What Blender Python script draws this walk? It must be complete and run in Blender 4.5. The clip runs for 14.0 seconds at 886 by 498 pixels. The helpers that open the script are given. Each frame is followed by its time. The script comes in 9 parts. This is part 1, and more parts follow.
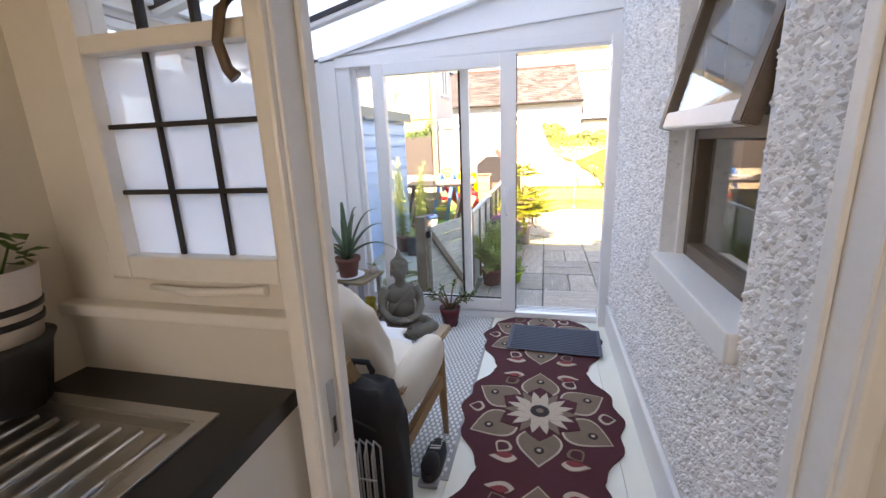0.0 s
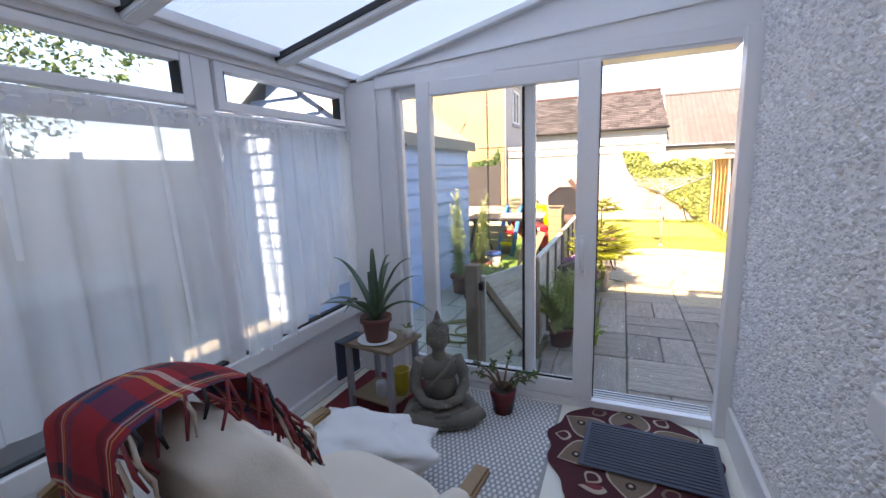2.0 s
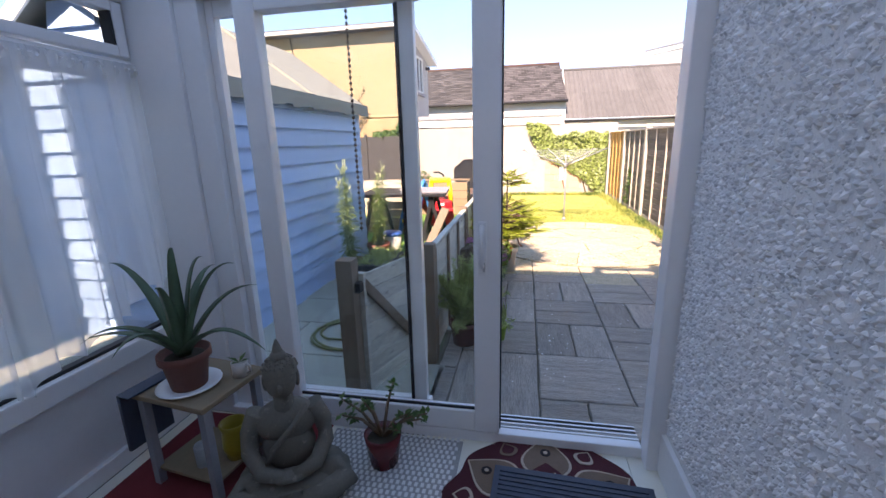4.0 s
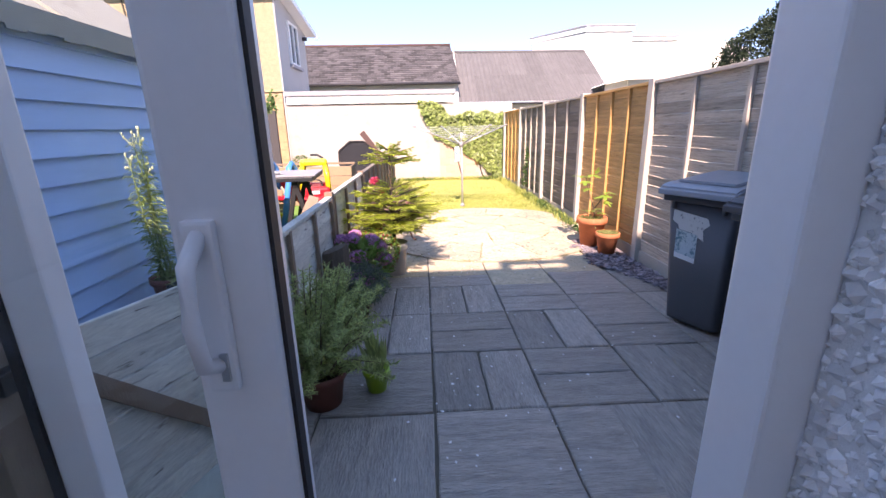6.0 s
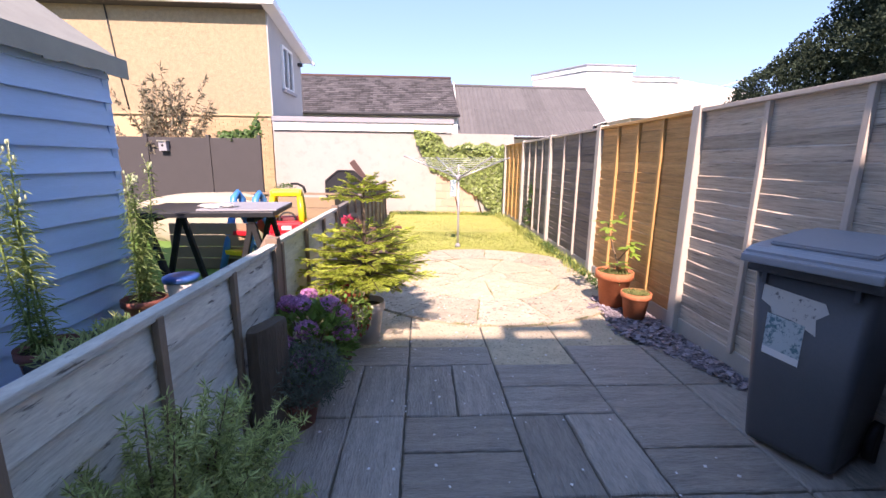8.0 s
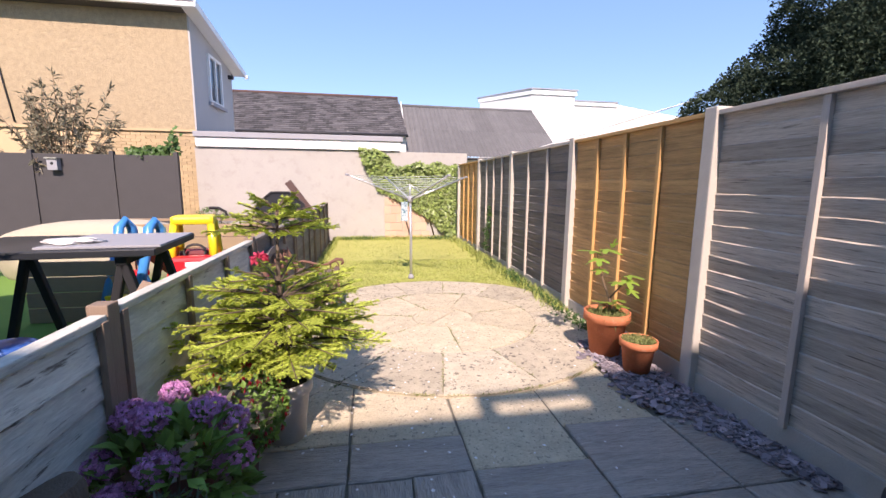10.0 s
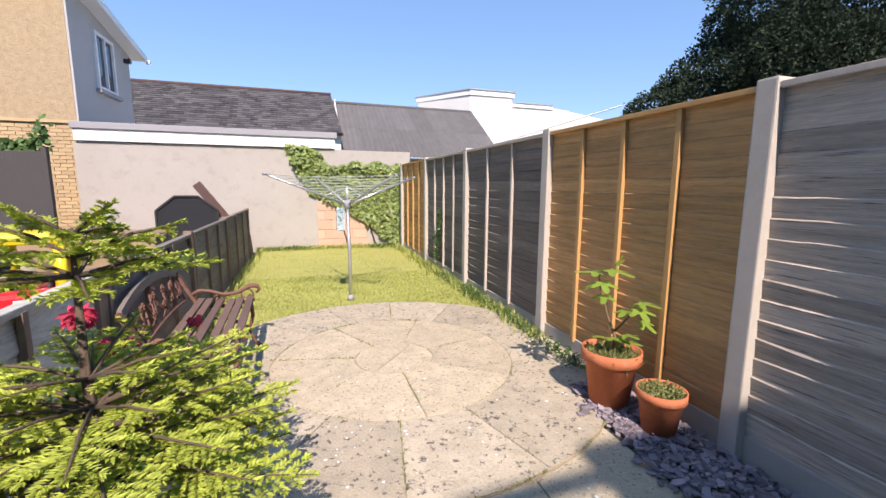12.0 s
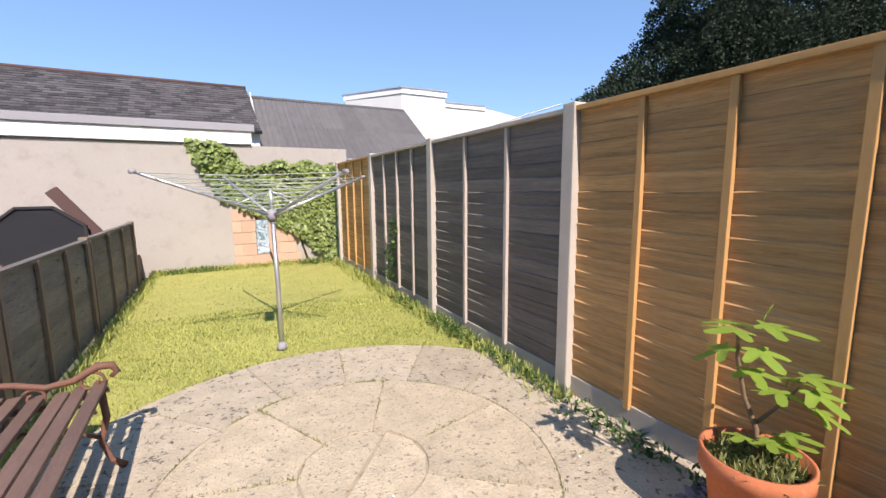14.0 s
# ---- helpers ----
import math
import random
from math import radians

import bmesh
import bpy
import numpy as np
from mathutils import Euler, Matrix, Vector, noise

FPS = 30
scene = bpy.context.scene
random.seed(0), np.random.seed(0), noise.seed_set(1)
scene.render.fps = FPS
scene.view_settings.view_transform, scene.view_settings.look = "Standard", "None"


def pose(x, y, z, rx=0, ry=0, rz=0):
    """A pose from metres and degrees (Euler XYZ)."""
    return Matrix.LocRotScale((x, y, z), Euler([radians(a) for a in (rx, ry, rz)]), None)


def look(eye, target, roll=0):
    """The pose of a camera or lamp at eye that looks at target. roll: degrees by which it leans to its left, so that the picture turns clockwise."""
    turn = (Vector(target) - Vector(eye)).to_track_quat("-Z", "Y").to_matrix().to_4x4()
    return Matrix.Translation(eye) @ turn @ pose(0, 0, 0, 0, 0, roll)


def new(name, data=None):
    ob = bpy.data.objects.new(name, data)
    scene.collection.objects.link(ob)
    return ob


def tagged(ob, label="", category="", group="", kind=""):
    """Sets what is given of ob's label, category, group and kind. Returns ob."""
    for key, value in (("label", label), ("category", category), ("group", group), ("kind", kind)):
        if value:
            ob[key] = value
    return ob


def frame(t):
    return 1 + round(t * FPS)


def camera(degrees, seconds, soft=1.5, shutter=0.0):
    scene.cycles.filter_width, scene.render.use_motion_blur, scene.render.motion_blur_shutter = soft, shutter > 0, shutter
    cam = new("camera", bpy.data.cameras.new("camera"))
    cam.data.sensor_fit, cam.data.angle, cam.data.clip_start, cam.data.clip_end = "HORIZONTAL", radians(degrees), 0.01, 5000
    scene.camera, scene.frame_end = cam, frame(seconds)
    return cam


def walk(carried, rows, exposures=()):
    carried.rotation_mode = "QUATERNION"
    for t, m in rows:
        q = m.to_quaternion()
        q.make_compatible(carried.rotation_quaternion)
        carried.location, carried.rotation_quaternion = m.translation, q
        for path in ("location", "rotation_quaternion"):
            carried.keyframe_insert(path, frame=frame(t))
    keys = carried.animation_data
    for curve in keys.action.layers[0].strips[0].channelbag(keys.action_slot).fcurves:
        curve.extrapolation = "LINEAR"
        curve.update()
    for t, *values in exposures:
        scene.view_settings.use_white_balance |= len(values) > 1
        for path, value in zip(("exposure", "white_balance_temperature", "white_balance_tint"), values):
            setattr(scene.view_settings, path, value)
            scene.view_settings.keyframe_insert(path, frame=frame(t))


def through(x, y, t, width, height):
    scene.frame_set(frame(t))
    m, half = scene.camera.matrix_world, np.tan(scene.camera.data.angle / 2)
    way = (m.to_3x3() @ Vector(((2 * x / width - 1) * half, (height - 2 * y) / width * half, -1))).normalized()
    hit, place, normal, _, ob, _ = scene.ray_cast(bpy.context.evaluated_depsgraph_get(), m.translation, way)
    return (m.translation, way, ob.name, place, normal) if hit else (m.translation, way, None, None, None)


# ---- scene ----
cam = camera(93.1, 14.0)
PATH = [
    (0, (0.071, 0.796, 1.461), (-0.394, 2.678, 0.969), -2.3),
    (0.5, (0.093, 1.031, 1.46), (-0.434, 2.885, 0.927), -2.0),
    (1, (0.068, 1.245, 1.455), (-0.545, 3.070, 0.913), -2.1),
    (1.5, (0.006, 1.412, 1.47), (-0.695, 3.221, 0.985), -2.3),
    (2, (-0.018, 1.547, 1.494), (-0.794, 3.355, 1.138), -2.1),
    (2.5, (-0.009, 1.666, 1.544), (-0.777, 3.499, 1.321), -1.2),
    (3, (0.009, 1.805, 1.528), (-0.652, 3.674, 1.265), -0.8),
    (3.5, (-0.039, 2.041, 1.477), (-0.555, 3.933, 1.085), -1.1),
    (4, (-0.051, 2.354, 1.427), (-0.427, 4.256, 0.938), -1.5),
    (4.2, (-0.038, 2.514, 1.408), (-0.356, 4.421, 0.894), -1.6),
    (6.3, (0.066, 3.75, 1.193), (0.171, 5.67, 0.643), -0.8),
    (6.5, (0.075, 3.865, 1.204), (0.187, 5.787, 0.66), -0.5),
    (7, (0.119, 4.155, 1.206), (0.233, 6.086, 0.698), 0.1),
    (7.5, (0.149, 4.356, 1.215), (0.255, 6.299, 0.753), 0.7),
    (7.7, (0.155, 4.43, 1.2), (0.254, 6.379, 0.761), 0.8),
    (10, (0.199, 5.476, 1.144), (0.539, 7.423, 0.838), 0.6),
    (10.5, (0.219, 5.704, 1.135), (0.661, 7.633, 0.846), 0.5),
    (11, (0.252, 5.897, 1.154), (0.783, 7.803, 0.862), 0.4),
    (11.5, (0.267, 6.129, 1.133), (0.859, 8.017, 0.842), 0.5),
    (12, (0.284, 6.428, 1.137), (0.904, 8.307, 0.843), 0.4),
    (12.5, (0.328, 6.748, 1.148), (0.967, 8.62, 0.853), 0.4),
    (13, (0.35, 7.094, 1.132), (1.022, 8.957, 0.848), 0.3),
    (13.5, (0.346, 7.432, 1.127), (1.097, 9.264, 0.85), -0.0),
    (14, (0.394, 7.742, 1.12), (1.316, 9.494, 0.84), -0.5),
]
walk(cam, [(t, look(eye, target, roll)) for t, eye, target, roll in PATH],
     [(0.0, 3.95, 10600, 32), (1.0, 3.8, 10500, 32), (2.0, 3.1, 9400, 32), (3.0, 2.65, 8200, 31), (4.0, 2.55, 7900, 31), (6.3, 2.4, 7200, 37), (7.7, 2.22, 7100, 37), (10.0, 1.82, 6800, 29), (14.0, 1.57, 6600, 22)])

# ---- light ----
SUN_DIR = Vector((0.09, 1.0, -0.90)).normalized()
world = bpy.data.worlds.new("sky")
scene.world = world
world.use_nodes = True
wt = world.node_tree
sky = wt.nodes.new("ShaderNodeTexSky")
sky.sky_type, sky.sun_disc = "NISHITA", False
sky.sun_elevation, sky.sun_rotation = math.asin(-SUN_DIR.z), math.atan2(-SUN_DIR.x, -SUN_DIR.y)
sky.air_density, sky.dust_density, sky.ozone_density = 0.75, 0.0, 7.0
wt.nodes["Background"].inputs["Strength"].default_value = 0.15
even = wt.nodes.new("ShaderNodeGamma")
even.inputs["Gamma"].default_value = 0.5
deep = wt.nodes.new("ShaderNodeHueSaturation")
deep.inputs["Saturation"].default_value, deep.inputs["Value"].default_value = 1.35, 1.05
wt.links.new(sky.outputs[0], even.inputs["Color"])
wt.links.new(even.outputs[0], deep.inputs["Color"])
wt.links.new(deep.outputs[0], wt.nodes["Background"].inputs["Color"])
sun_data = bpy.data.lights.new("sun", "SUN")
sun_data.energy, sun_data.angle, sun_data.color = 2.3, radians(0.53), (1.0, 0.92, 0.80)
sun = new("sun", sun_data)
sun.matrix_world = look(-20 * SUN_DIR, (0, 0, 0))

SHIFT = [0.0]      # how far the rooms stand along y
G = -0.21          # garden level; the floor indoors is at 0
RNG = random.Random(7)


# ---- materials ----
def node(nt, kind, **values):
    n = nt.nodes.new(kind)
    for key, value in values.items():
        n.inputs[key].default_value = value
    return n


def surface(name, colour, rough=0.6, var=0.25, scale=6.0, fine=60.0, bump=0.15, dist=0.004, metal=0.0, tint=None, stretch=(1, 1, 1),
            island=0.0, each=0.0, spec=0.5, through=0.0, coat=0.0, blotch=None, blotch_at=0.62, ramp_hard=0.08, blotch_size=0.0):
    """Principled paint, wood, stone or leaf: colour with broad stains and fine grain, and relief. each/island: how far pieces differ."""
    m = bpy.data.materials.new(name)
    m.use_nodes = True
    nt = m.node_tree
    b = nt.nodes["Principled BSDF"]
    b.inputs["Roughness"].default_value, b.inputs["Metallic"].default_value = rough, metal
    b.inputs["Specular IOR Level"].default_value, b.inputs["Coat Weight"].default_value = spec, coat
    tc = node(nt, "ShaderNodeTexCoord")
    mp = node(nt, "ShaderNodeMapping", Scale=stretch)
    info = node(nt, "ShaderNodeObjectInfo")
    shift = nt.nodes.new("ShaderNodeVectorMath")
    shift.operation = "SCALE"
    shift.inputs[0].default_value = (37.0, 61.0, 19.0)
    nt.links.new(info.outputs["Random"], shift.inputs["Scale"])
    nt.links.new(shift.outputs[0], mp.inputs["Location"])
    nt.links.new(tc.outputs["Object"], mp.inputs["Vector"])
    n1 = node(nt, "ShaderNodeTexNoise", Scale=scale, Detail=4.0, Roughness=0.6)
    n2 = node(nt, "ShaderNodeTexNoise", Scale=fine, Detail=3.0, Roughness=0.65)
    for n in (n1, n2):
        nt.links.new(mp.outputs[0], n.inputs["Vector"])
    mixed = nt.nodes.new("ShaderNodeMix")
    mixed.data_type = "RGBA"
    lo = [c * (1 - var) for c in colour]
    hi = [min(0.95, c * (1 + var)) for c in (tint or colour)]
    mixed.inputs["A"].default_value, mixed.inputs["B"].default_value = (*lo, 1), (*hi, 1)
    blend = nt.nodes.new("ShaderNodeMath")
    blend.operation = "MULTIPLY_ADD"
    blend.inputs[1].default_value, blend.inputs[2].default_value = 0.55, -0.05
    nt.links.new(n2.outputs["Fac"], blend.inputs[0])
    add = nt.nodes.new("ShaderNodeMath")
    add.operation = "MULTIPLY_ADD"
    add.inputs[1].default_value = 0.6
    nt.links.new(n1.outputs["Fac"], add.inputs[0])
    nt.links.new(blend.outputs[0], add.inputs[2])
    nt.links.new(add.outputs[0], mixed.inputs["Factor"])
    out = mixed.outputs["Result"]
    if blotch:
        n3 = node(nt, "ShaderNodeTexNoise", Scale=blotch_size or scale * 2.3, Detail=5.0, Roughness=0.7)
        nt.links.new(mp.outputs[0], n3.inputs["Vector"])
        mr = node(nt, "ShaderNodeMapRange")
        mr.inputs["From Min"].default_value, mr.inputs["From Max"].default_value = blotch_at, blotch_at + ramp_hard
        nt.links.new(n3.outputs["Fac"], mr.inputs["Value"])
        mb = nt.nodes.new("ShaderNodeMix")
        mb.data_type = "RGBA"
        mb.inputs["B"].default_value = (*blotch, 1)
        nt.links.new(mr.outputs[0], mb.inputs["Factor"])
        nt.links.new(out, mb.inputs["A"])
        out = mb.outputs["Result"]
    if island or each:
        geo = node(nt, "ShaderNodeNewGeometry")
        hsv = node(nt, "ShaderNodeHueSaturation")
        k = nt.nodes.new("ShaderNodeMapRange")
        amount = island or each
        k.inputs["To Min"].default_value, k.inputs["To Max"].default_value = 1 - amount, 1 + amount
        nt.links.new(geo.outputs["Random Per Island"] if island else info.outputs["Random"], k.inputs["Value"])
        nt.links.new(k.outputs[0], hsv.inputs["Value"])
        nt.links.new(out, hsv.inputs["Color"])
        out = hsv.outputs["Color"]
    nt.links.new(out, b.inputs["Base Color"])
    if bump:
        bp = node(nt, "ShaderNodeBump", Strength=min(1.0, bump * 2), Distance=dist)
        nt.links.new(add.outputs[0], bp.inputs["Height"])
        nt.links.new(bp.outputs[0], b.inputs["Normal"])
    if through:
        tr = node(nt, "ShaderNodeBsdfTranslucent")
        nt.links.new(out, tr.inputs["Color"])
        ms = node(nt, "ShaderNodeMixShader", Fac=through)
        nt.links.new(b.outputs[0], ms.inputs[1])
        nt.links.new(tr.outputs[0], ms.inputs[2])
        nt.links.new(ms.outputs[0], nt.nodes["Material Output"].inputs["Surface"])
    return m


def glass_material(name, tint=(0.98, 0.99, 0.985), ior=1.5, smear=0.0):
    m = bpy.data.materials.new(name)
    m.use_nodes = True
    nt = m.node_tree
    nt.nodes.remove(nt.nodes["Principled BSDF"])
    t = node(nt, "ShaderNodeBsdfTransparent", Color=(*tint, 1))
    g = node(nt, "ShaderNodeBsdfGlossy", Roughness=0.02, Color=(1, 1, 1, 1))
    lw = node(nt, "ShaderNodeLayerWeight", Blend=0.5)
    pw = node(nt, "ShaderNodeMath")
    pw.operation = "POWER"
    pw.inputs[1].default_value = 5.0
    f = node(nt, "ShaderNodeMath")
    f.operation = "MULTIPLY_ADD"
    f.inputs[1].default_value, f.inputs[2].default_value = 0.9, 0.03
    nt.links.new(lw.outputs["Facing"], pw.inputs[0])
    nt.links.new(pw.outputs[0], f.inputs[0])
    ms = node(nt, "ShaderNodeMixShader")
    nt.links.new(f.outputs[0], ms.inputs[0])
    nt.links.new(t.outputs[0], ms.inputs[1])
    nt.links.new(g.outputs[0], ms.inputs[2])
    last = ms
    if smear:
        d = node(nt, "ShaderNodeBsdfTranslucent", Color=(0.9, 0.92, 0.95, 1))
        last = node(nt, "ShaderNodeMixShader", Fac=smear)
        nt.links.new(ms.outputs[0], last.inputs[1])
        nt.links.new(d.outputs[0], last.inputs[2])
    nt.links.new(last.outputs[0], nt.nodes["Material Output"].inputs["Surface"])
    return m


def sheer_material(name, colour, clear, ribs=0.0):
    """Cloth or plastic sheet that lets light through: a weave that is partly open."""
    m = bpy.data.materials.new(name)
    m.use_nodes = True
    nt = m.node_tree
    nt.nodes.remove(nt.nodes["Principled BSDF"])
    t = node(nt, "ShaderNodeBsdfTransparent", Color=(1, 1, 1, 1))
    a = node(nt, "ShaderNodeBsdfTranslucent", Color=(*colour, 1))
    d = node(nt, "ShaderNodeBsdfDiffuse", Color=(*colour, 1))
    m1, m2 = node(nt, "ShaderNodeMixShader", Fac=0.08), node(nt, "ShaderNodeMixShader", Fac=clear)
    tc = node(nt, "ShaderNodeTexCoord")
    n1 = node(nt, "ShaderNodeTexNoise", Scale=3.0, Detail=3.0)
    nt.links.new(tc.outputs["Object"], n1.inputs["Vector"])
    mr = node(nt, "ShaderNodeMapRange")
    mr.inputs["To Min"].default_value, mr.inputs["To Max"].default_value = clear * 0.8, min(1.0, clear * 1.2)
    nt.links.new(n1.outputs["Fac"], mr.inputs["Value"])
    nt.links.new(mr.outputs[0], m2.inputs[0])
    if ribs:
        w = node(nt, "ShaderNodeTexWave", Scale=ribs)
        w.bands_direction = "Y"
        nt.links.new(tc.outputs["Object"], w.inputs["Vector"])
        bp = node(nt, "ShaderNodeBump", Strength=0.5, Distance=0.004)
        nt.links.new(w.outputs["Fac"], bp.inputs["Height"])
        nt.links.new(bp.outputs[0], a.inputs["Normal"])
        nt.links.new(bp.outputs[0], d.inputs["Normal"])
    nt.links.new(a.outputs[0], m1.inputs[1])
    nt.links.new(d.outputs[0], m1.inputs[2])
    nt.links.new(m1.outputs[0], m2.inputs[1])
    nt.links.new(t.outputs[0], m2.inputs[2])
    nt.links.new(m2.outputs[0], nt.nodes["Material Output"].inputs["Surface"])
    return m


M = {}
M["upvc"] = surface("white_upvc", (0.84, 0.83, 0.82), 0.3, 0.05, 3, 40, 0.02)
M["gasket"] = surface("black_gasket", (0.02, 0.02, 0.022), 0.6, 0.2)
M["alu"] = surface("aluminium", (0.6, 0.6, 0.6), 0.35, 0.1, metal=0.9)
M["steel"] = surface("stainless_steel", (0.55, 0.55, 0.55), 0.28, 0.08, 4, 90, 0.05, 0.001, metal=1.0, stretch=(1, 12, 1))
M["glass"] = glass_material("window_glass")
M["frost"] = glass_material("obscured_glass", (0.85, 0.9, 0.92), 1.45, 0.6)
M["poly"] = sheer_material("polycarbonate_sheet", (0.95, 0.93, 0.93), 0.05, 22.0)
M["net"] = sheer_material("sheer_net", (0.97, 0.97, 0.97), 0.42)
M["paintwhite"] = surface("white_gloss_paint", (0.84, 0.82, 0.785), 0.35, 0.07, 5, 40, 0.08, 0.003)
M["plaster"] = surface("cream_plaster", (0.74, 0.70, 0.64), 0.8, 0.06, 2, 30, 0.06)
M["dash"] = surface("white_pebbledash", (0.86, 0.83, 0.80), 0.85, 0.12, 22, 130, 0.4, 0.006, blotch=(0.50, 0.475, 0.45), blotch_at=0.60, blotch_size=42.0)
M["dashstone"] = surface("painted_pebble", (0.88, 0.855, 0.83), 0.8, 0.08, 30, 120, 0.1, island=0.2)
M["laminate"] = surface("pale_laminate", (0.85, 0.81, 0.69), 0.35, 0.06, 3, 40, 0.03, stretch=(6, 0.7, 1), each=0.05)
M["worktop"] = surface("black_worktop", (0.016, 0.015, 0.015), 0.35, 0.4, 30, 200, 0.05)
M["cabinet"] = surface("white_cabinet", (0.74, 0.72, 0.70), 0.4, 0.04)
M["brownwood"] = surface("dark_brown_frame", (0.13, 0.085, 0.055), 0.45, 0.25, 8, 60, 0.1, stretch=(1, 1, 6))
M["oak"] = surface("oak_frame", (0.33, 0.19, 0.09), 0.4, 0.25, 8, 60, 0.08, stretch=(3, 3, 12))
M["cord"] = surface("cream_corduroy", (0.74, 0.66, 0.56), 0.95, 0.08, 5, 160, 0.25, 0.003)
M["stone"] = surface("grey_stone_statue", (0.17, 0.15, 0.12), 0.8, 0.35, 12, 80, 0.4, 0.004, blotch=(0.28, 0.25, 0.21), blotch_at=0.6)
M["terracotta"] = surface("terracotta", (0.50, 0.17, 0.08), 0.9, 0.35, 7, 70, 0.25, blotch=(0.50, 0.29, 0.20), blotch_at=0.58, ramp_hard=0.25, spec=0.15)
M["browncl"] = surface("brown_clay_pot", (0.20, 0.065, 0.045), 0.6, 0.2, 8, 50, 0.1)
M["maroon"] = surface("maroon_glaze", (0.16, 0.018, 0.022), 0.25, 0.2)
M["soil"] = surface("soil", (0.06, 0.045, 0.03), 0.95, 0.5, 25, 120, 0.8, 0.01)
M["slab"] = surface("sandstone_slab", (0.54, 0.46, 0.325), 0.9, 0.6, 7.0, 75, 1.0, 0.016, each=0.07, spec=0.2, blotch=(0.27, 0.235, 0.18), blotch_at=0.575, ramp_hard=0.05, blotch_size=38.0)
# same stone as slab, its colour darkened for the shadow of the house
for slab_name, grain in (("slabshade", (0.7, 4.5, 1)), ("slabshadelong", (4.5, 0.7, 1))):
    M[slab_name] = surface("shaded_sandstone_" + slab_name, (0.34, 0.305, 0.265), 0.55, 0.85, 5.0, 26, 1.0, 0.03, each=0.2, stretch=grain, blotch=(0.47, 0.43, 0.38), blotch_at=0.61, ramp_hard=0.07)
M["joint"] = surface("mortar_joint", (0.16, 0.14, 0.105), 0.95, 0.4, 10, 80, 0.6)
M["circlejoint"] = surface("sandy_circle_joint", (0.38, 0.32, 0.22), 0.95, 0.5, 9, 80, 0.6, blotch=(0.12, 0.10, 0.07), blotch_at=0.57, blotch_size=5.0)
M["slabring"] = surface("lichened_sandstone_slab", (0.49, 0.425, 0.315), 0.9, 0.6, 7.0, 75, 1.0, 0.016, each=0.12, spec=0.2, blotch=(0.16, 0.14, 0.115), blotch_at=0.57, ramp_hard=0.05, blotch_size=24.0)
M["concrete"] = surface("concrete", (0.42, 0.39, 0.34), 0.9, 0.2, 7, 90, 0.45, 0.004)
M["flag"] = surface("pale_flagstone", (0.36, 0.37, 0.31), 0.9, 0.25, 3, 40, 0.3, each=0.12)
M["grass"] = surface("lawn", (0.30, 0.33, 0.07), 0.95, 0.3, 4, 60, 0.5, 0.01, tint=(0.42, 0.40, 0.12))
M["blade"] = surface("grass_blade", (0.32, 0.41, 0.09), 0.7, 0.4, 2.2, 10, 0, tint=(0.42, 0.44, 0.13), island=0.35, through=0.3)
M["farground"] = surface("far_ground", (0.14, 0.15, 0.08), 0.95, 0.3, 0.5, 6, 0.1)
M["turf"] = surface("artificial_turf", (0.12, 0.24, 0.04), 0.95, 0.25, 20, 120, 0.5)
M["deck"] = surface("brown_decking", (0.16, 0.095, 0.07), 0.7, 0.2, 6, 50, 0.2, each=0.12)
M["fencegrey"] = surface("weathered_fence_board", (0.43, 0.375, 0.31), 0.9, 0.95, 7, 52, 0.8, 0.004, stretch=(1, 0.22, 5), each=0.2, spec=0.2, blotch=(0.15, 0.13, 0.11), blotch_at=0.57, ramp_hard=0.10)
M["fencedark"] = surface("dark_fence_board", (0.18, 0.158, 0.138), 0.9, 0.95, 7, 52, 0.8, 0.004, stretch=(1, 0.22, 5), each=0.2, spec=0.2)
M["fencegold"] = surface("new_golden_fence_board", (0.47, 0.28, 0.12), 0.8, 0.95, 7, 52, 0.8, 0.004, stretch=(1, 0.22, 5), each=0.16, spec=0.25, blotch=(0.24, 0.12, 0.045), blotch_at=0.64, ramp_hard=0.06)
M["batten"] = surface("grey_batten", (0.48, 0.42, 0.36), 0.85, 0.25, 6, 50, 0.4, stretch=(4, 4, 0.6))
M["battengold"] = surface("golden_batten", (0.52, 0.30, 0.11), 0.75, 0.2, 6, 50, 0.3, stretch=(4, 4, 0.6))
M["post"] = surface("concrete_post", (0.48, 0.44, 0.38), 0.9, 0.2, 10, 120, 0.6, 0.005)
M["lowwood"] = surface("low_fence_board", (0.60, 0.55, 0.48), 0.85, 0.7, 6, 40, 0.5, 0.004, stretch=(1, 0.4, 3), each=0.12, blotch=(0.14, 0.12, 0.10), blotch_at=0.6)
M["lowdark"] = surface("dark_low_fence_board", (0.20, 0.175, 0.15), 0.9, 0.7, 6, 40, 0.5, 0.004, stretch=(1, 0.4, 3), each=0.15, spec=0.2, blotch=(0.09, 0.08, 0.07), blotch_at=0.6)
M["brownpost"] = surface("brown_fence_post", (0.24, 0.17, 0.12), 0.8, 0.3, 6, 50, 0.4, stretch=(4, 4, 0.6))
M["blueboard"] = surface("blue_painted_clapboard", (0.34, 0.51, 0.74), 0.6, 0.18, 5, 50, 0.2, stretch=(1, 0.3, 3), each=0.10)
M["felt"] = surface("grey_roof_felt", (0.30, 0.30, 0.26), 0.95, 0.25, 6, 120, 0.3)
M["render"] = surface("grey_render", (0.39, 0.365, 0.33), 0.9, 0.14, 1.6, 50, 0.2, blotch=(0.35, 0.32, 0.285), blotch_at=0.53, ramp_hard=0.16)
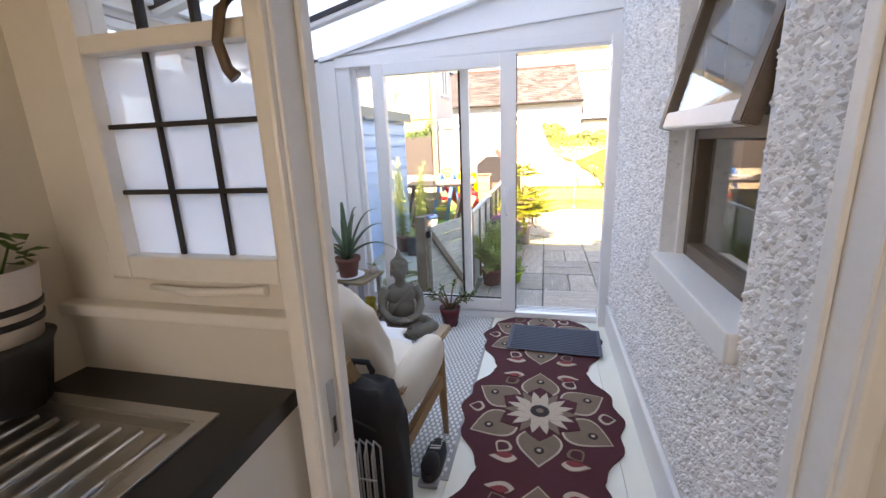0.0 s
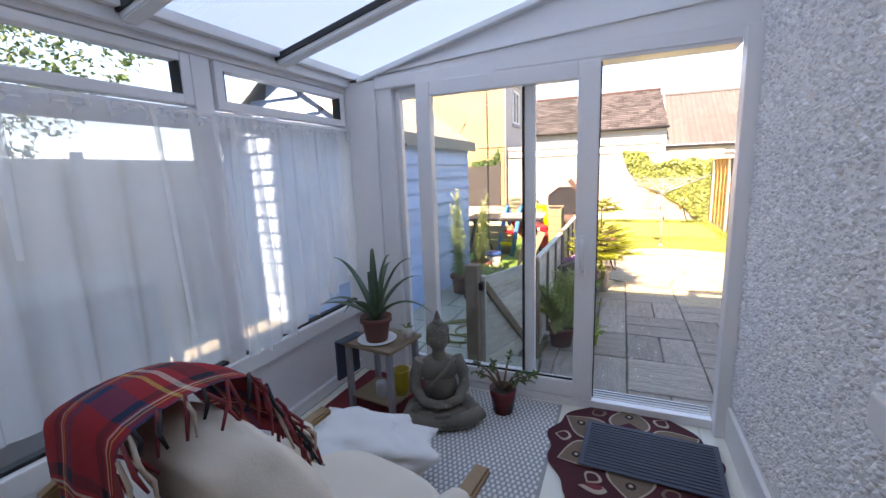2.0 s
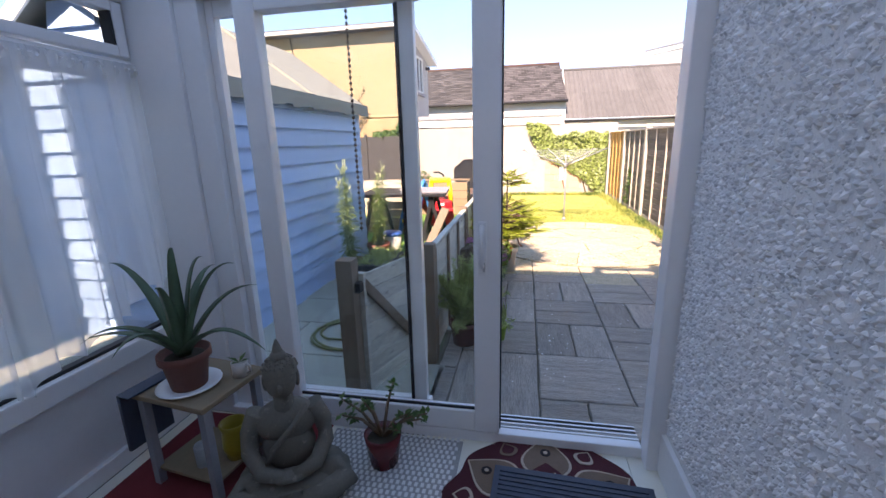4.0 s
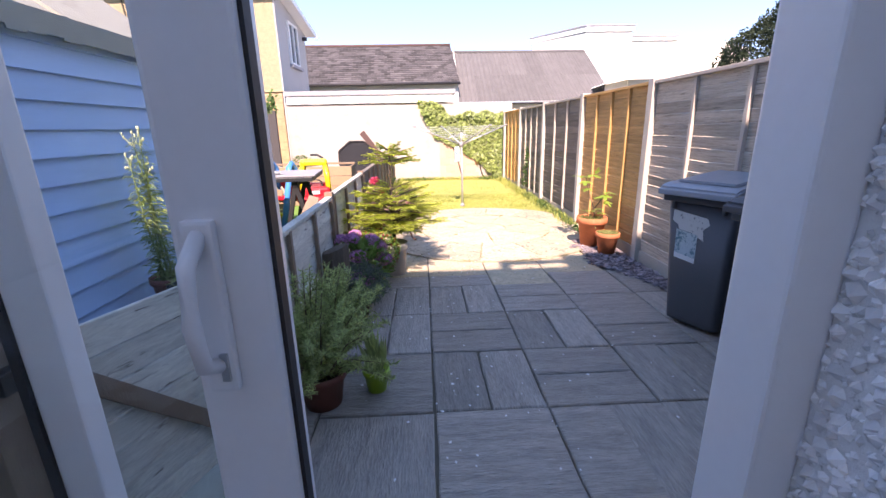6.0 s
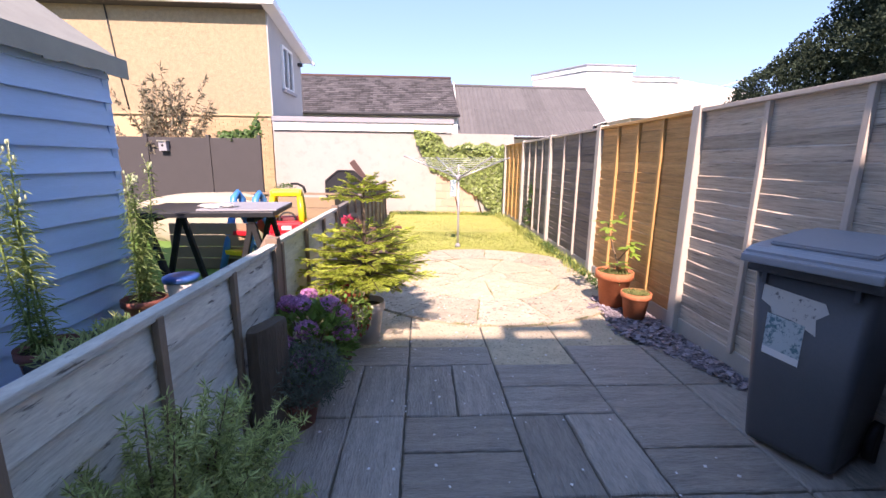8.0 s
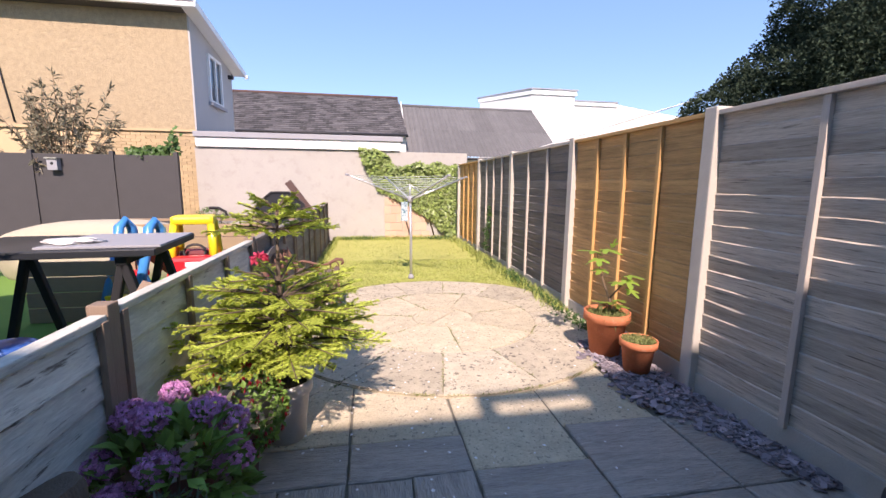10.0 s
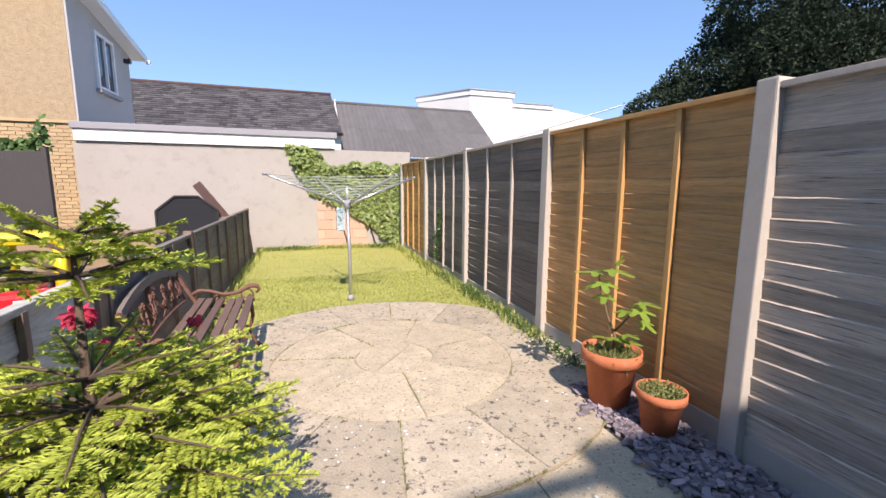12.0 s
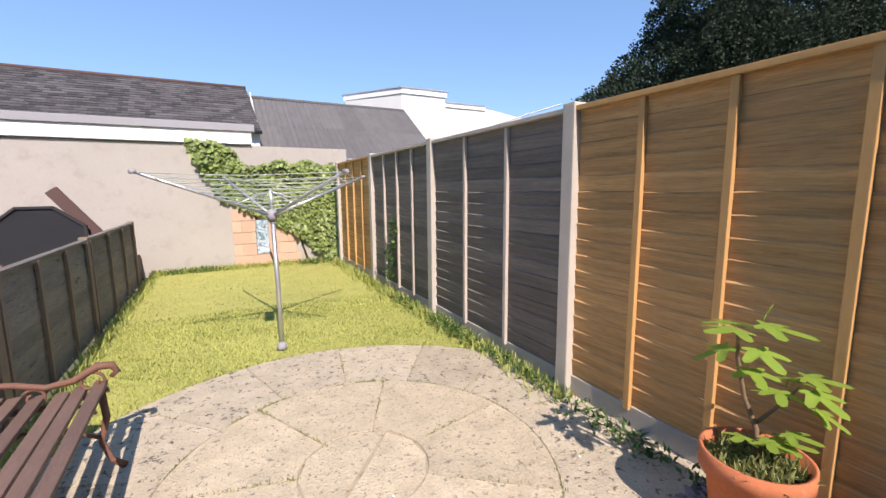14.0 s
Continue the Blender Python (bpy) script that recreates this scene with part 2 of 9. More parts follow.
M["pinkrender"] = surface("pink_brickwork", (0.56, 0.37, 0.27), 0.9, 0.14, 4, 60, 0.2, each=0.08)
M["fascia"] = surface("white_fascia", (0.80, 0.80, 0.78), 0.5, 0.06)
M["paneglass"] = surface("dark_window_pane", (0.05, 0.06, 0.075), 0.08, 0.2, 2, 20, 0.0, spec=0.8)
M["flash"] = surface("grey_flashing", (0.30, 0.30, 0.32), 0.7, 0.15)
M["slateroof"] = surface("roof_slate", (0.10, 0.09, 0.088), 0.75, 0.35, 2, 25, 0.3, each=0.3, blotch=(0.24, 0.21, 0.19), blotch_at=0.62)
M["ridge"] = surface("ridge_tile", (0.10, 0.058, 0.05), 0.85, 0.25)
M["asbestos"] = surface("fibre_cement_sheet", (0.135, 0.132, 0.132), 0.95, 0.35, 2.5, 30, 0.2, each=0.12, spec=0.15)
M["whitewall"] = surface("white_wall", (0.66, 0.65, 0.62), 0.85, 0.07, 1.5, 30, 0.1)
M["creamwall"] = surface("cream_wall", (0.70, 0.65, 0.58), 0.85, 0.07, 1.5, 30, 0.1)
M["yellowdash"] = surface("yellow_roughcast", (0.39, 0.30, 0.185), 0.9, 0.45, 9, 38, 1.0, 0.03)
M["yellowbrick"] = surface("yellow_brick", (0.48, 0.355, 0.205), 0.85, 0.15, 5, 50, 0.2, each=0.12)
M["greywall"] = surface("grey_and_shaded_roughcast", (0.44, 0.43, 0.42), 0.9, 0.1, 2, 40, 0.3)
M["darkfence"] = surface("charcoal_fence", (0.055, 0.05, 0.05), 0.7, 0.2, 4, 40, 0.2)
M["binplastic"] = surface("dark_grey_bin_plastic", (0.075, 0.077, 0.085), 0.42, 0.25, 6, 90, 0.12, 0.002)
# lid colour raised to pale blue-grey to imitate the sky reflected in it
M["binlidsky"] = surface("sky_toned_bin_lid", (0.30, 0.32, 0.35), 0.33, 0.2, 6, 90, 0.12, 0.002)
M["paper"] = surface("torn_label", (0.62, 0.62, 0.60), 0.7, 0.1, 12, 60, 0.05, blotch=(0.15, 0.15, 0.16), blotch_at=0.58)
M["labelblue"] = surface("pale_blue_label", (0.50, 0.60, 0.62), 0.6, 0.1, 14, 60, 0.05, blotch=(0.10, 0.22, 0.26), blotch_at=0.5)
M["white"] = surface("plain_white", (0.8, 0.8, 0.8), 0.5, 0.04)
M["galv"] = surface("galvanised_tube", (0.55, 0.56, 0.57), 0.4, 0.1, metal=0.7)
M["line"] = surface("green_grey_line", (0.45, 0.5, 0.46), 0.6, 0.1)
M["iron"] = surface("rusty_cast_iron", (0.17, 0.085, 0.06), 0.7, 0.45, 14, 90, 0.3, spec=0.35, blotch=(0.26, 0.11, 0.06), blotch_at=0.58)
M["benchwood"] = surface("bench_slat", (0.16, 0.10, 0.075), 0.7, 0.45, 5, 40, 0.25, stretch=(4, 0.6, 4), each=0.12)
M["benchgrey"] = surface("weathered_bench_rail", (0.20, 0.17, 0.145), 0.8, 0.4, 6, 50, 0.3, stretch=(4, 0.6, 4))
M["slatechip"] = surface("plum_slate_chip", (0.25, 0.215, 0.235), 0.75, 0.2, 20, 90, 0.2, island=0.5)
M["greyrug"] = surface("woven_grey_runner", (0.36, 0.35, 0.335), 0.95, 0.25, 40, 110, 0.6, 0.005)
M["maroonrug"] = surface("maroon_pile", (0.085, 0.013, 0.018), 0.95, 0.25, 10, 120, 0.5, 0.004)
M["petal"] = surface("taupe_pile", (0.20, 0.125, 0.085), 0.95, 0.2, 20, 120, 0.4)
M["cream"] = surface("cream_pile", (0.50, 0.38, 0.29), 0.95, 0.15, 20, 120, 0.3)
M["darkpile"] = surface("dark_brown_pile", (0.035, 0.02, 0.018), 0.95, 0.2, 20, 120, 0.3)
M["redrug"] = surface("red_rug", (0.24, 0.03, 0.035), 0.95, 0.25, 12, 120, 0.4)
M["mat"] = surface("blue_grey_rubber_mat", (0.06, 0.075, 0.105), 0.7, 0.2, 10, 90, 0.2)
M["cloth"] = surface("white_cotton", (0.75, 0.74, 0.72), 0.9, 0.05, 6, 90, 0.2)
M["black"] = surface("black_fabric", (0.012, 0.012, 0.014), 0.8, 0.3, 10, 80, 0.3)
M["blackgloss"] = surface("black_board", (0.02, 0.022, 0.026), 0.4, 0.3, 6, 60, 0.1)
M["leaf"] = surface("green_leaf", (0.075, 0.15, 0.035), 0.5, 0.25, 8, 40, 0, island=0.3, through=0.25)
M["aloe"] = surface("aloe_leaf", (0.07, 0.13, 0.07), 0.4, 0.25, 10, 40, 0.05)
M["bush"] = surface("rosemary_leaf", (0.42, 0.50, 0.20), 0.65, 0.25, 5, 30, 0, island=0.4, through=0.25)
M["fir"] = surface("fir_needles", (0.43, 0.50, 0.075), 0.6, 0.35, 6, 30, 0, island=0.35, through=0.25)
M["fig"] = surface("fig_leaf", (0.23, 0.34, 0.05), 0.5, 0.2, 12, 40, 0, island=0.2, through=0.35)
M["ivy"] = surface("ivy_leaf", (0.19, 0.25, 0.065), 0.4, 0.3, 3, 30, 0, island=0.5, through=0.15)
M["tree"] = surface("dark_tree_leaf", (0.035, 0.052, 0.032), 0.9, 0.3, 2, 20, 0, island=0.4, through=0.15, spec=0.15)
M["lily"] = surface("lily_leaf", (0.24, 0.33, 0.10), 0.5, 0.25, 10, 40, 0, island=0.3, through=0.3)
M["broadleaf"] = surface("broad_green_leaf", (0.17, 0.29, 0.06), 0.5, 0.25, 8, 40, 0, island=0.35, through=0.3)
M["flower"] = surface("mauve_flower", (0.62, 0.31, 0.55), 0.7, 0.25, 20, 60, 0, island=0.35, through=0.3)
M["redflower"] = surface("red_flower", (0.55, 0.03, 0.07), 0.6, 0.2, 20, 60, 0, island=0.3, through=0.3)
M["bark"] = surface("bark", (0.12, 0.085, 0.06), 0.9, 0.35, 10, 50, 0.6, 0.01, stretch=(3, 3, 0.6))
M["twig"] = surface("twig", (0.20, 0.13, 0.08), 0.8, 0.25, 10, 50, 0.2)
M["limepot"] = surface("lime_green_pot", (0.30, 0.50, 0.03), 0.4, 0.15)
M["whitepot"] = surface("white_plastic_pot", (0.66, 0.60, 0.56), 0.5, 0.12)
M["toyred"] = surface("red_toy_plastic", (0.62, 0.02, 0.03), 0.3, 0.1)
M["toyyellow"] = surface("yellow_toy_plastic", (0.80, 0.62, 0.02), 0.3, 0.1)
M["toyblue"] = surface("blue_toy_plastic", (0.05, 0.26, 0.62), 0.3, 0.1)
M["bluetub"] = surface("blue_lid", (0.03, 0.10, 0.35), 0.4, 0.15)
M["hose"] = surface("garden_hose", (0.16, 0.17, 0.06), 0.6, 0.2)
M["plank"] = surface("raw_timber", (0.30, 0.21, 0.13), 0.75, 0.2, 5, 40, 0.2, stretch=(3, 0.6, 3), each=0.1)
M["cover"] = surface("tan_cover", (0.42, 0.37, 0.28), 0.85, 0.15)
M["vase"] = surface("yellow_glaze", (0.45, 0.33, 0.03), 0.3, 0.15)
M["yellowlid"] = surface("amber_sheet", (0.60, 0.40, 0.08), 0.6, 0.1)


# ---- shaping ----
def box(bm, a, b, bevel=0.0):
    (x0, y0, z0), (x1, y1, z1) = a, b
    r = bmesh.ops.create_cube(bm, size=1.0)
    bmesh.ops.transform(bm, matrix=Matrix.Translation(((x0 + x1) / 2, (y0 + y1) / 2, (z0 + z1) / 2)) @ Matrix.Diagonal((x1 - x0, y1 - y0, z1 - z0, 1)), verts=r["verts"])
    if bevel:
        edges = list({e for v in r["verts"] for e in v.link_edges})
        bmesh.ops.bevel(bm, geom=edges, offset=bevel, segments=2, affect="EDGES", profile=0.6)
    return bm


def boxed(a, b, bevel=0.0):
    return box(bmesh.new(), a, b, bevel)


def beam(bm, p, q, w, h, up=(0, 0, 1), bevel=0.0):
    """A bar of section w by h from p to q."""
    p, q = Vector(p), Vector(q)
    d = (q - p).normalized()
    side = d.cross(Vector(up)).normalized()
    top = side.cross(d)
    r = bmesh.ops.create_cube(bm, size=1.0)
    m = Matrix((side * w, d * (q - p).length, top * h)).transposed().to_4x4()
    m.translation = (p + q) / 2
    bmesh.ops.transform(bm, matrix=m, verts=r["verts"])
    if bevel:
        edges = list({e for v in r["verts"] for e in v.link_edges})
        bmesh.ops.bevel(bm, geom=edges, offset=bevel, segments=2, affect="EDGES")
    return bm


def lathe(bm, profile, centre=(0, 0, 0), seg=24, smooth=True):
    """Turned shape from (radius, height) pairs."""
    cx, cy, cz = centre
    rings = []
    for r, z in profile:
        if r < 1e-5:
            rings.append([bm.verts.new((cx, cy, cz + z))])
        else:
            rings.append([bm.verts.new((cx + r * math.cos(2 * math.pi * i / seg), cy + r * math.sin(2 * math.pi * i / seg), cz + z)) for i in range(seg)])
    for a, b in zip(rings, rings[1:]):
        for i in range(seg):
            j = (i + 1) % seg
            if len(a) == 1 and len(b) == 1:
                continue
            vs = [a[0], b[j], b[i]] if len(a) == 1 else [a[i], a[j], b[0]] if len(b) == 1 else [a[i], a[j], b[j], b[i]]
            bm.faces.new(vs).smooth = smooth
    return bm


def tube(bm, points, radii, seg=8):
    """A round limb along points; radii is one number or one for each point."""
    pts = [Vector(p) for p in points]
    if not isinstance(radii, (list, tuple)):
        radii = [radii] * len(pts)
    rings = []
    ref = Vector((0.31, 0.17, 0.93))
    for i, p in enumerate(pts):
        d = (pts[min(i + 1, len(pts) - 1)] - pts[max(i - 1, 0)]).normalized()
        if abs(d.dot(ref)) > 0.97:
            ref = Vector((0.9, 0.3, 0.1))
        s = d.cross(ref).normalized()
        u = s.cross(d)
        rings.append([bm.verts.new(p + radii[i] * (math.cos(2 * math.pi * k / seg) * s + math.sin(2 * math.pi * k / seg) * u)) for k in range(seg)])
    for a, b in zip(rings, rings[1:]):
        for k in range(seg):
            bm.faces.new((a[k], a[(k + 1) % seg], b[(k + 1) % seg], b[k])).smooth = True
    bm.faces.new(rings[0][::-1])
    bm.faces.new(rings[-1])
    return bm


def blob(bm, centre, size, sub=3, rough=0.0, seed=0.0, freq=2.0, power=1.0):
    """A rounded lump: an icosphere pulled to size, squared off by power and roughened."""
    r = bmesh.ops.create_icosphere(bm, subdivisions=sub, radius=1.0)
    for v in r["verts"]:
        c = v.co.copy()
        if power != 1.0:
            c = Vector([math.copysign(abs(k) ** power, k) for k in c])
        k = 1 + rough * noise.noise(v.co * freq + Vector((seed, seed * 1.7, 3.1)))
        v.co = Vector((c.x * size[0] * k, c.y * size[1] * k, c.z * size[2] * k)) + Vector(centre)
    for f in {f for v in r["verts"] for f in v.link_faces}:
        f.smooth = True
    return bm


def prism(bm, outline, z0, z1):
    """A flat plate with the given outline in x and y."""
    lo = [bm.verts.new((x, y, z0)) for x, y in outline]
    hi = [bm.verts.new((x, y, z1)) for x, y in outline]
    n = len(outline)
    for i in range(n):
        bm.faces.new((lo[i], lo[(i + 1) % n], hi[(i + 1) % n], hi[i]))
    bm.faces.new(hi)
    bm.faces.new(lo[::-1])
    return bm


def mesh_of(name, bm, material):
    bmesh.ops.recalc_face_normals(bm, faces=bm.faces)
    me = bpy.data.meshes.new(name)
    bm.to_mesh(me)
    bm.free()
    me.materials.append(M[material])
    return me


def part(name, bm, material, parent, label=""):
    ob = new(name, bm if isinstance(bm, bpy.types.Mesh) else mesh_of(name, bm, material))
    ob.parent = parent
    return tagged(ob, label)


def thing(name, at, label, category, group="", kind="", turn=0.0):
    ob = new(name)
    ob.matrix_world = pose(at[0], at[1] + SHIFT[0], at[2], 0, 0, turn)
    ob.empty_display_size = 0.1
    return tagged(ob, label, category, group, kind)


def solid(name, bm, material, label, category="", kind="structure", group="", at=(0, 0, 0)):
    ob = new(name, mesh_of(name, bm, material))
    ob.location = (at[0], at[1] + SHIFT[0], at[2])
    return tagged(ob, label, category, group, kind)


def leaves_mesh(name, spots, material):
    """Many small leaves in one mesh. spots: (place, way, up, length, width); each leaf is a bent lozenge."""
    vs, fs = [], []
    for p, d, u, ln, w in spots:
        d = Vector(d).normalized()
        s = d.cross(Vector(u))
        s = s.normalized() if s.length > 1e-4 else Vector((1, 0, 0))
        n = s.cross(d)
        p = Vector(p)
        i = len(vs)
        vs += [p, p + d * ln * 0.45 + s * w * 0.5 + n * ln * 0.06, p + d * ln - n * ln * 0.08, p + d * ln * 0.45 - s * w * 0.5 + n * ln * 0.06]
        fs += [(i, i + 1, i + 2), (i, i + 2, i + 3)]
    me = bpy.data.meshes.new(name)
    me.from_pydata([tuple(v) for v in vs], [], fs)
    me.materials.append(M[material])
    return me


def rnd_dir(rng, lift=0.0):
    while True:
        v = Vector((rng.uniform(-1, 1), rng.uniform(-1, 1), rng.uniform(-1, 1)))
        if 0.05 < v.length < 1:
            v.normalize()
            v.z += lift
            return v.normalized()


# ---- garden ground ----
def ground_sheet():
    bm = bmesh.new()
    bm.faces.new([bm.verts.new((x, y, G - 0.06)) for x, y in ((-1500, -1500), (1500, -1500), (1500, 1500), (-1500, 1500))])
    return solid("ground", bm, "farground", "bare earth ground reaching to the horizon", "ground")


ground_sheet()
LAWN_Y0, WALL_Y = 9.3, 15.9
solid("lawn", boxed((-0.70, LAWN_Y0, G - 0.055), (2.34, WALL_Y, G - 0.012)), "grass", "sunlit patchy yellow-green mown lawn", "lawn")
solid("paving_bed", boxed((-0.70, 4.12, G - 0.055), (2.34, 9.3, G - 0.022)), "joint", "dark mortar bed between paving slabs", "paving")
CIRCLE, R0, R1, R2 = (0.92, 9.58), 0.31, 0.93, 1.62


def disc(r, z0, z1, at=(0.92, 9.58)):
    bm = bmesh.new()
    return prism(bm, [(at[0] + r * math.cos(2 * math.pi * i / 64), at[1] + r * math.sin(2 * math.pi * i / 64)) for i in range(64)], z0, z1)


solid("circle_bed", disc(R2 + 0.01, G - 0.05, G - 0.007), "circlejoint", "round mortar bed under the paving circle", "paving")

# neighbour's ground
solid("neighbour_paving_bed", boxed((-4.8, 2.2, G - 0.055), (-0.78, 7.6, G - 0.02)), "joint", "mortar bed under pale flagstones", "paving")
solid("neighbour_turf", boxed((-6.0, 7.6, G - 0.055), (-0.78, 12.6, G - 0.005)), "turf", "bright green artificial turf", "lawn")


# ---- right-hand boundary fence ----
FX = 2.36
POSTS = [5.90, 7.86, 9.71, 11.66, 13.59, 15.50]


boundary = thing("boundary_fence", (0, 0, G), "tall timber fence of grey and golden panels with concrete posts", "fence")


def fence_post(y):
    o = part("post", boxed((-0.085, -0.05, -0.1), (0.03, 0.05, 1.845), 0.010), "post", boundary, "grey concrete post")
    o.location = (FX + 0.02, y, 0)
    return o


def fence_panel(y0, y1, wood, batten, bays, label, z0=0.13, z1=1.79):
    ln = y1 - y0
    ob = part("panel", boxed((-0.055, 0, z1), (0.03, ln, z1 + 0.03), 0.004), batten, boundary, label)
    ob.location = (FX, y0, 0)
    n = 17
    step = (z1 - z0) / n
    rng = random.Random(int(y0 * 100))
    for i in range(n):
        bm = bmesh.new()
        z = z0 + i * step
        cols = 18
        f, b = [], []
        for k in range(cols + 1):
            y = ln * k / cols
            wav = 0.009 * noise.noise(Vector((y * 2.3, i * 5.1, y0))) + 0.004 * noise.noise(Vector((y * 9.0, i * 7.7, y0)))
            up = z + step + 0.012 + wav
            worn = 0.008 + 0.007 * noise.noise(Vector((y * 4.0, i * 3.3, y0 + 7)))
            f.append([bm.verts.new((-0.005, y, z - 0.012)), bm.verts.new((-0.0165, y, up - worn)), bm.verts.new((-0.0055, y, up))])
            b.append([bm.verts.new((0.004, y, z - 0.012)), bm.verts.new((-0.003, y, up))])
        for k in range(cols):
            for q in (0, 1):
                bm.faces.new((f[k][q], f[k + 1][q], f[k + 1][q + 1], f[k][q + 1]))
            bm.faces.new((b[k][0], b[k][1], b[k + 1][1], b[k + 1][0]))
            bm.faces.new((f[k][2], f[k + 1][2], b[k + 1][1], b[k][1]))
        part("slat", bm, wood, ob)
    for k in range(1, bays):
        y = ln * k / bays
        part("batten", boxed((-0.042, y - 0.018, z0 - 0.03), (-0.014, y + 0.018, z1), 0.003), batten, ob)
    part("gravel_board", boxed((-0.02, -0.02, -0.06), (0.03, ln + 0.02, z0 - 0.01), 0.004), "concrete", ob, "mossy concrete gravel board")
    return ob


KINDS = [("fencegrey", "batten", 3, "weathered grey overlap fence panel with pale battens"),
         ("fencegold", "battengold", 4, "newer golden-brown overlap fence panel"),
         ("fencedark", "batten", 3, "dark weathered overlap fence panel with grey battens"),
         ("fencedark", "batten", 4, "dark brown overlap fence panel with a weed climbing it"),
         ("fencegold", "battengold", 4, "newer golden-brown overlap fence panel by the garden wall")]
for y in POSTS:
    fence_post(y)
for (a, b), (wood, batten, bays, label) in zip(zip(POSTS, POSTS[1:]), KINDS):
    fence_panel(a + 0.05, b - 0.05, wood, batten, bays, label)
fence_panel(4.05, 5.85, "fencegrey", "batten", 3, "weathered grey overlap fence panel behind the bins")
fence_post(4.0)

# ---- low fence to the neighbour ----
LX = -0.73
LOW = [5.27, 7.08, 8.93, 10.76, 12.62, 14.90]


low_root = thing("low_fence", (0, 0, G), "low weathered boarded fence with brown posts", "fence")


def low_post(y, h, wide=0.04):
    o = part("post", boxed((-wide, -wide, -0.05), (wide, wide, h), 0.005), "brownpost", low_root, "brown-stained post")
    o.location = (LX, y, 0)
    return o


def low_panel(y0, y1, h, bays=3):
    ln = y1 - y0
    wood = "lowwood" if y0 < 8.5 else "lowdark"
    ob = part("panel", boxed((-0.018, 0, h - 0.03), (0.034, ln, h), 0.005), wood, low_root)
    ob.location = (LX, y0, 0)
    n = 7
    step = (h - 0.06) / n
    for i in range(n):
        bm = bmesh.new()
        z = 0.03 + i * step
        f = []
        for k in range(11):
            y = ln * k / 10
            low = z - 0.014 + 0.009 * noise.noise(Vector((y * 2.6, i * 3.7, y0 * 2)))
            f.append([bm.verts.new(p) for p in ((0.018, y, low), (0.002, y, z + step), (-0.008, y, z + step), (0.006, y, low))])
        for p, q in zip(f, f[1:]):
            for j in range(4):
                bm.faces.new((p[j], q[j], q[(j + 1) % 4], p[(j + 1) % 4]))
        bm.faces.new(f[0])
        bm.faces.new(f[-1][::-1])
        part("slat", bm, wood, ob)
    for k in range(bays + 1):
        y = 0.02 + (ln - 0.04) * k / bays
        part("batten", boxed((0.016, y - 0.018, 0.0), (0.040, y + 0.018, h - 0.02), 0.003), "brownpost", ob)
    return ob


LOWH = [0.90, 0.91, 0.91, 0.91, 0.92]
for i, y in enumerate(LOW):
    low_post(y, 0.93, 0.040 if i == 0 else 0.034)
for (a, b), h in zip(zip(LOW, LOW[1:]), LOWH):
    low_panel(a + 0.04, b - 0.04, h)

# ---- garden wall and the buildings beyond ----
wall = solid("garden_wall", boxed((-3.64, WALL_Y, G - 0.05), (2.6, WALL_Y + 0.25, 1.90)), "render", "patchy grey cement-rendered garden wall", "wall")
solid("wall_fascia", boxed((-3.60, WALL_Y - 0.06, 1.92), (0.95, WALL_Y + 0.2, 2.13), 0.006), "fascia", "white fascia board along the wall top", "fascia")
solid("wall_roof_edge", boxed((-3.63, WALL_Y - 0.10, 2.13), (1.0, WALL_Y + 5.0, 2.25), 0.01), "flash", "grey flat roof edge behind the garden wall", "roof")


def pink_patch():
    ob = thing("brick_patch", (0.55, WALL_Y, G), "patch of bare pinkish blockwork low in the wall", "brickwork", kind="structure")
    for r in range(5):
        for c in range(4):
            x0 = c * 0.30 - (0.15 if r % 2 else 0.0)
            a, b = max(0.0, x0), min(1.12, x0 + 0.29)
            if b - a > 0.05:
                part("block", boxed((a, -0.012, r * 0.205), (b, 0.01, r * 0.205 + 0.195), 0.004), "pinkrender", ob)


pink_patch()


def courses(ob, name, material, width, rows, piece, height, frame_of, thick, stagger=True, seed=0):
    """Overlapping roof pieces: frame_of(u, v) gives the place on the slope."""
    rng = random.Random(seed)
    bm = bmesh.new()
    for r in range(rows):
        u = -piece * (0.5 if r % 2 and stagger else 0.0)
        while u < width:
            a, b = max(u, 0), min(u + piece - 0.012, width)
            if b - a > 0.03:
                lift = thick * rng.uniform(0.7, 1.4)
                p = [frame_of(a, r * height, lift), frame_of(b, r * height, lift), frame_of(b, (r + 1.15) * height, 0.003), frame_of(a, (r + 1.15) * height, 0.003)]
                q = [frame_of(a, r * height, 0), frame_of(b, r * height, 0)]
                vs = [bm.verts.new(x) for x in p + q]
                bm.faces.new(vs[:4])
                bm.faces.new((vs[0], vs[4], vs[5], vs[1]))
            u += piece
    me = mesh_of(name, bm, material)
    o = part(name, me, material, ob)
    o["kind"] = "stuff"
    return o


M["slatestuff"] = surface("roof_slates", (0.078, 0.074, 0.075), 0.8, 0.45, 0.7, 20, 0.2, island=0.42, spec=0.25, blotch=(0.20, 0.185, 0.175), blotch_at=0.63, ramp_hard=0.06)


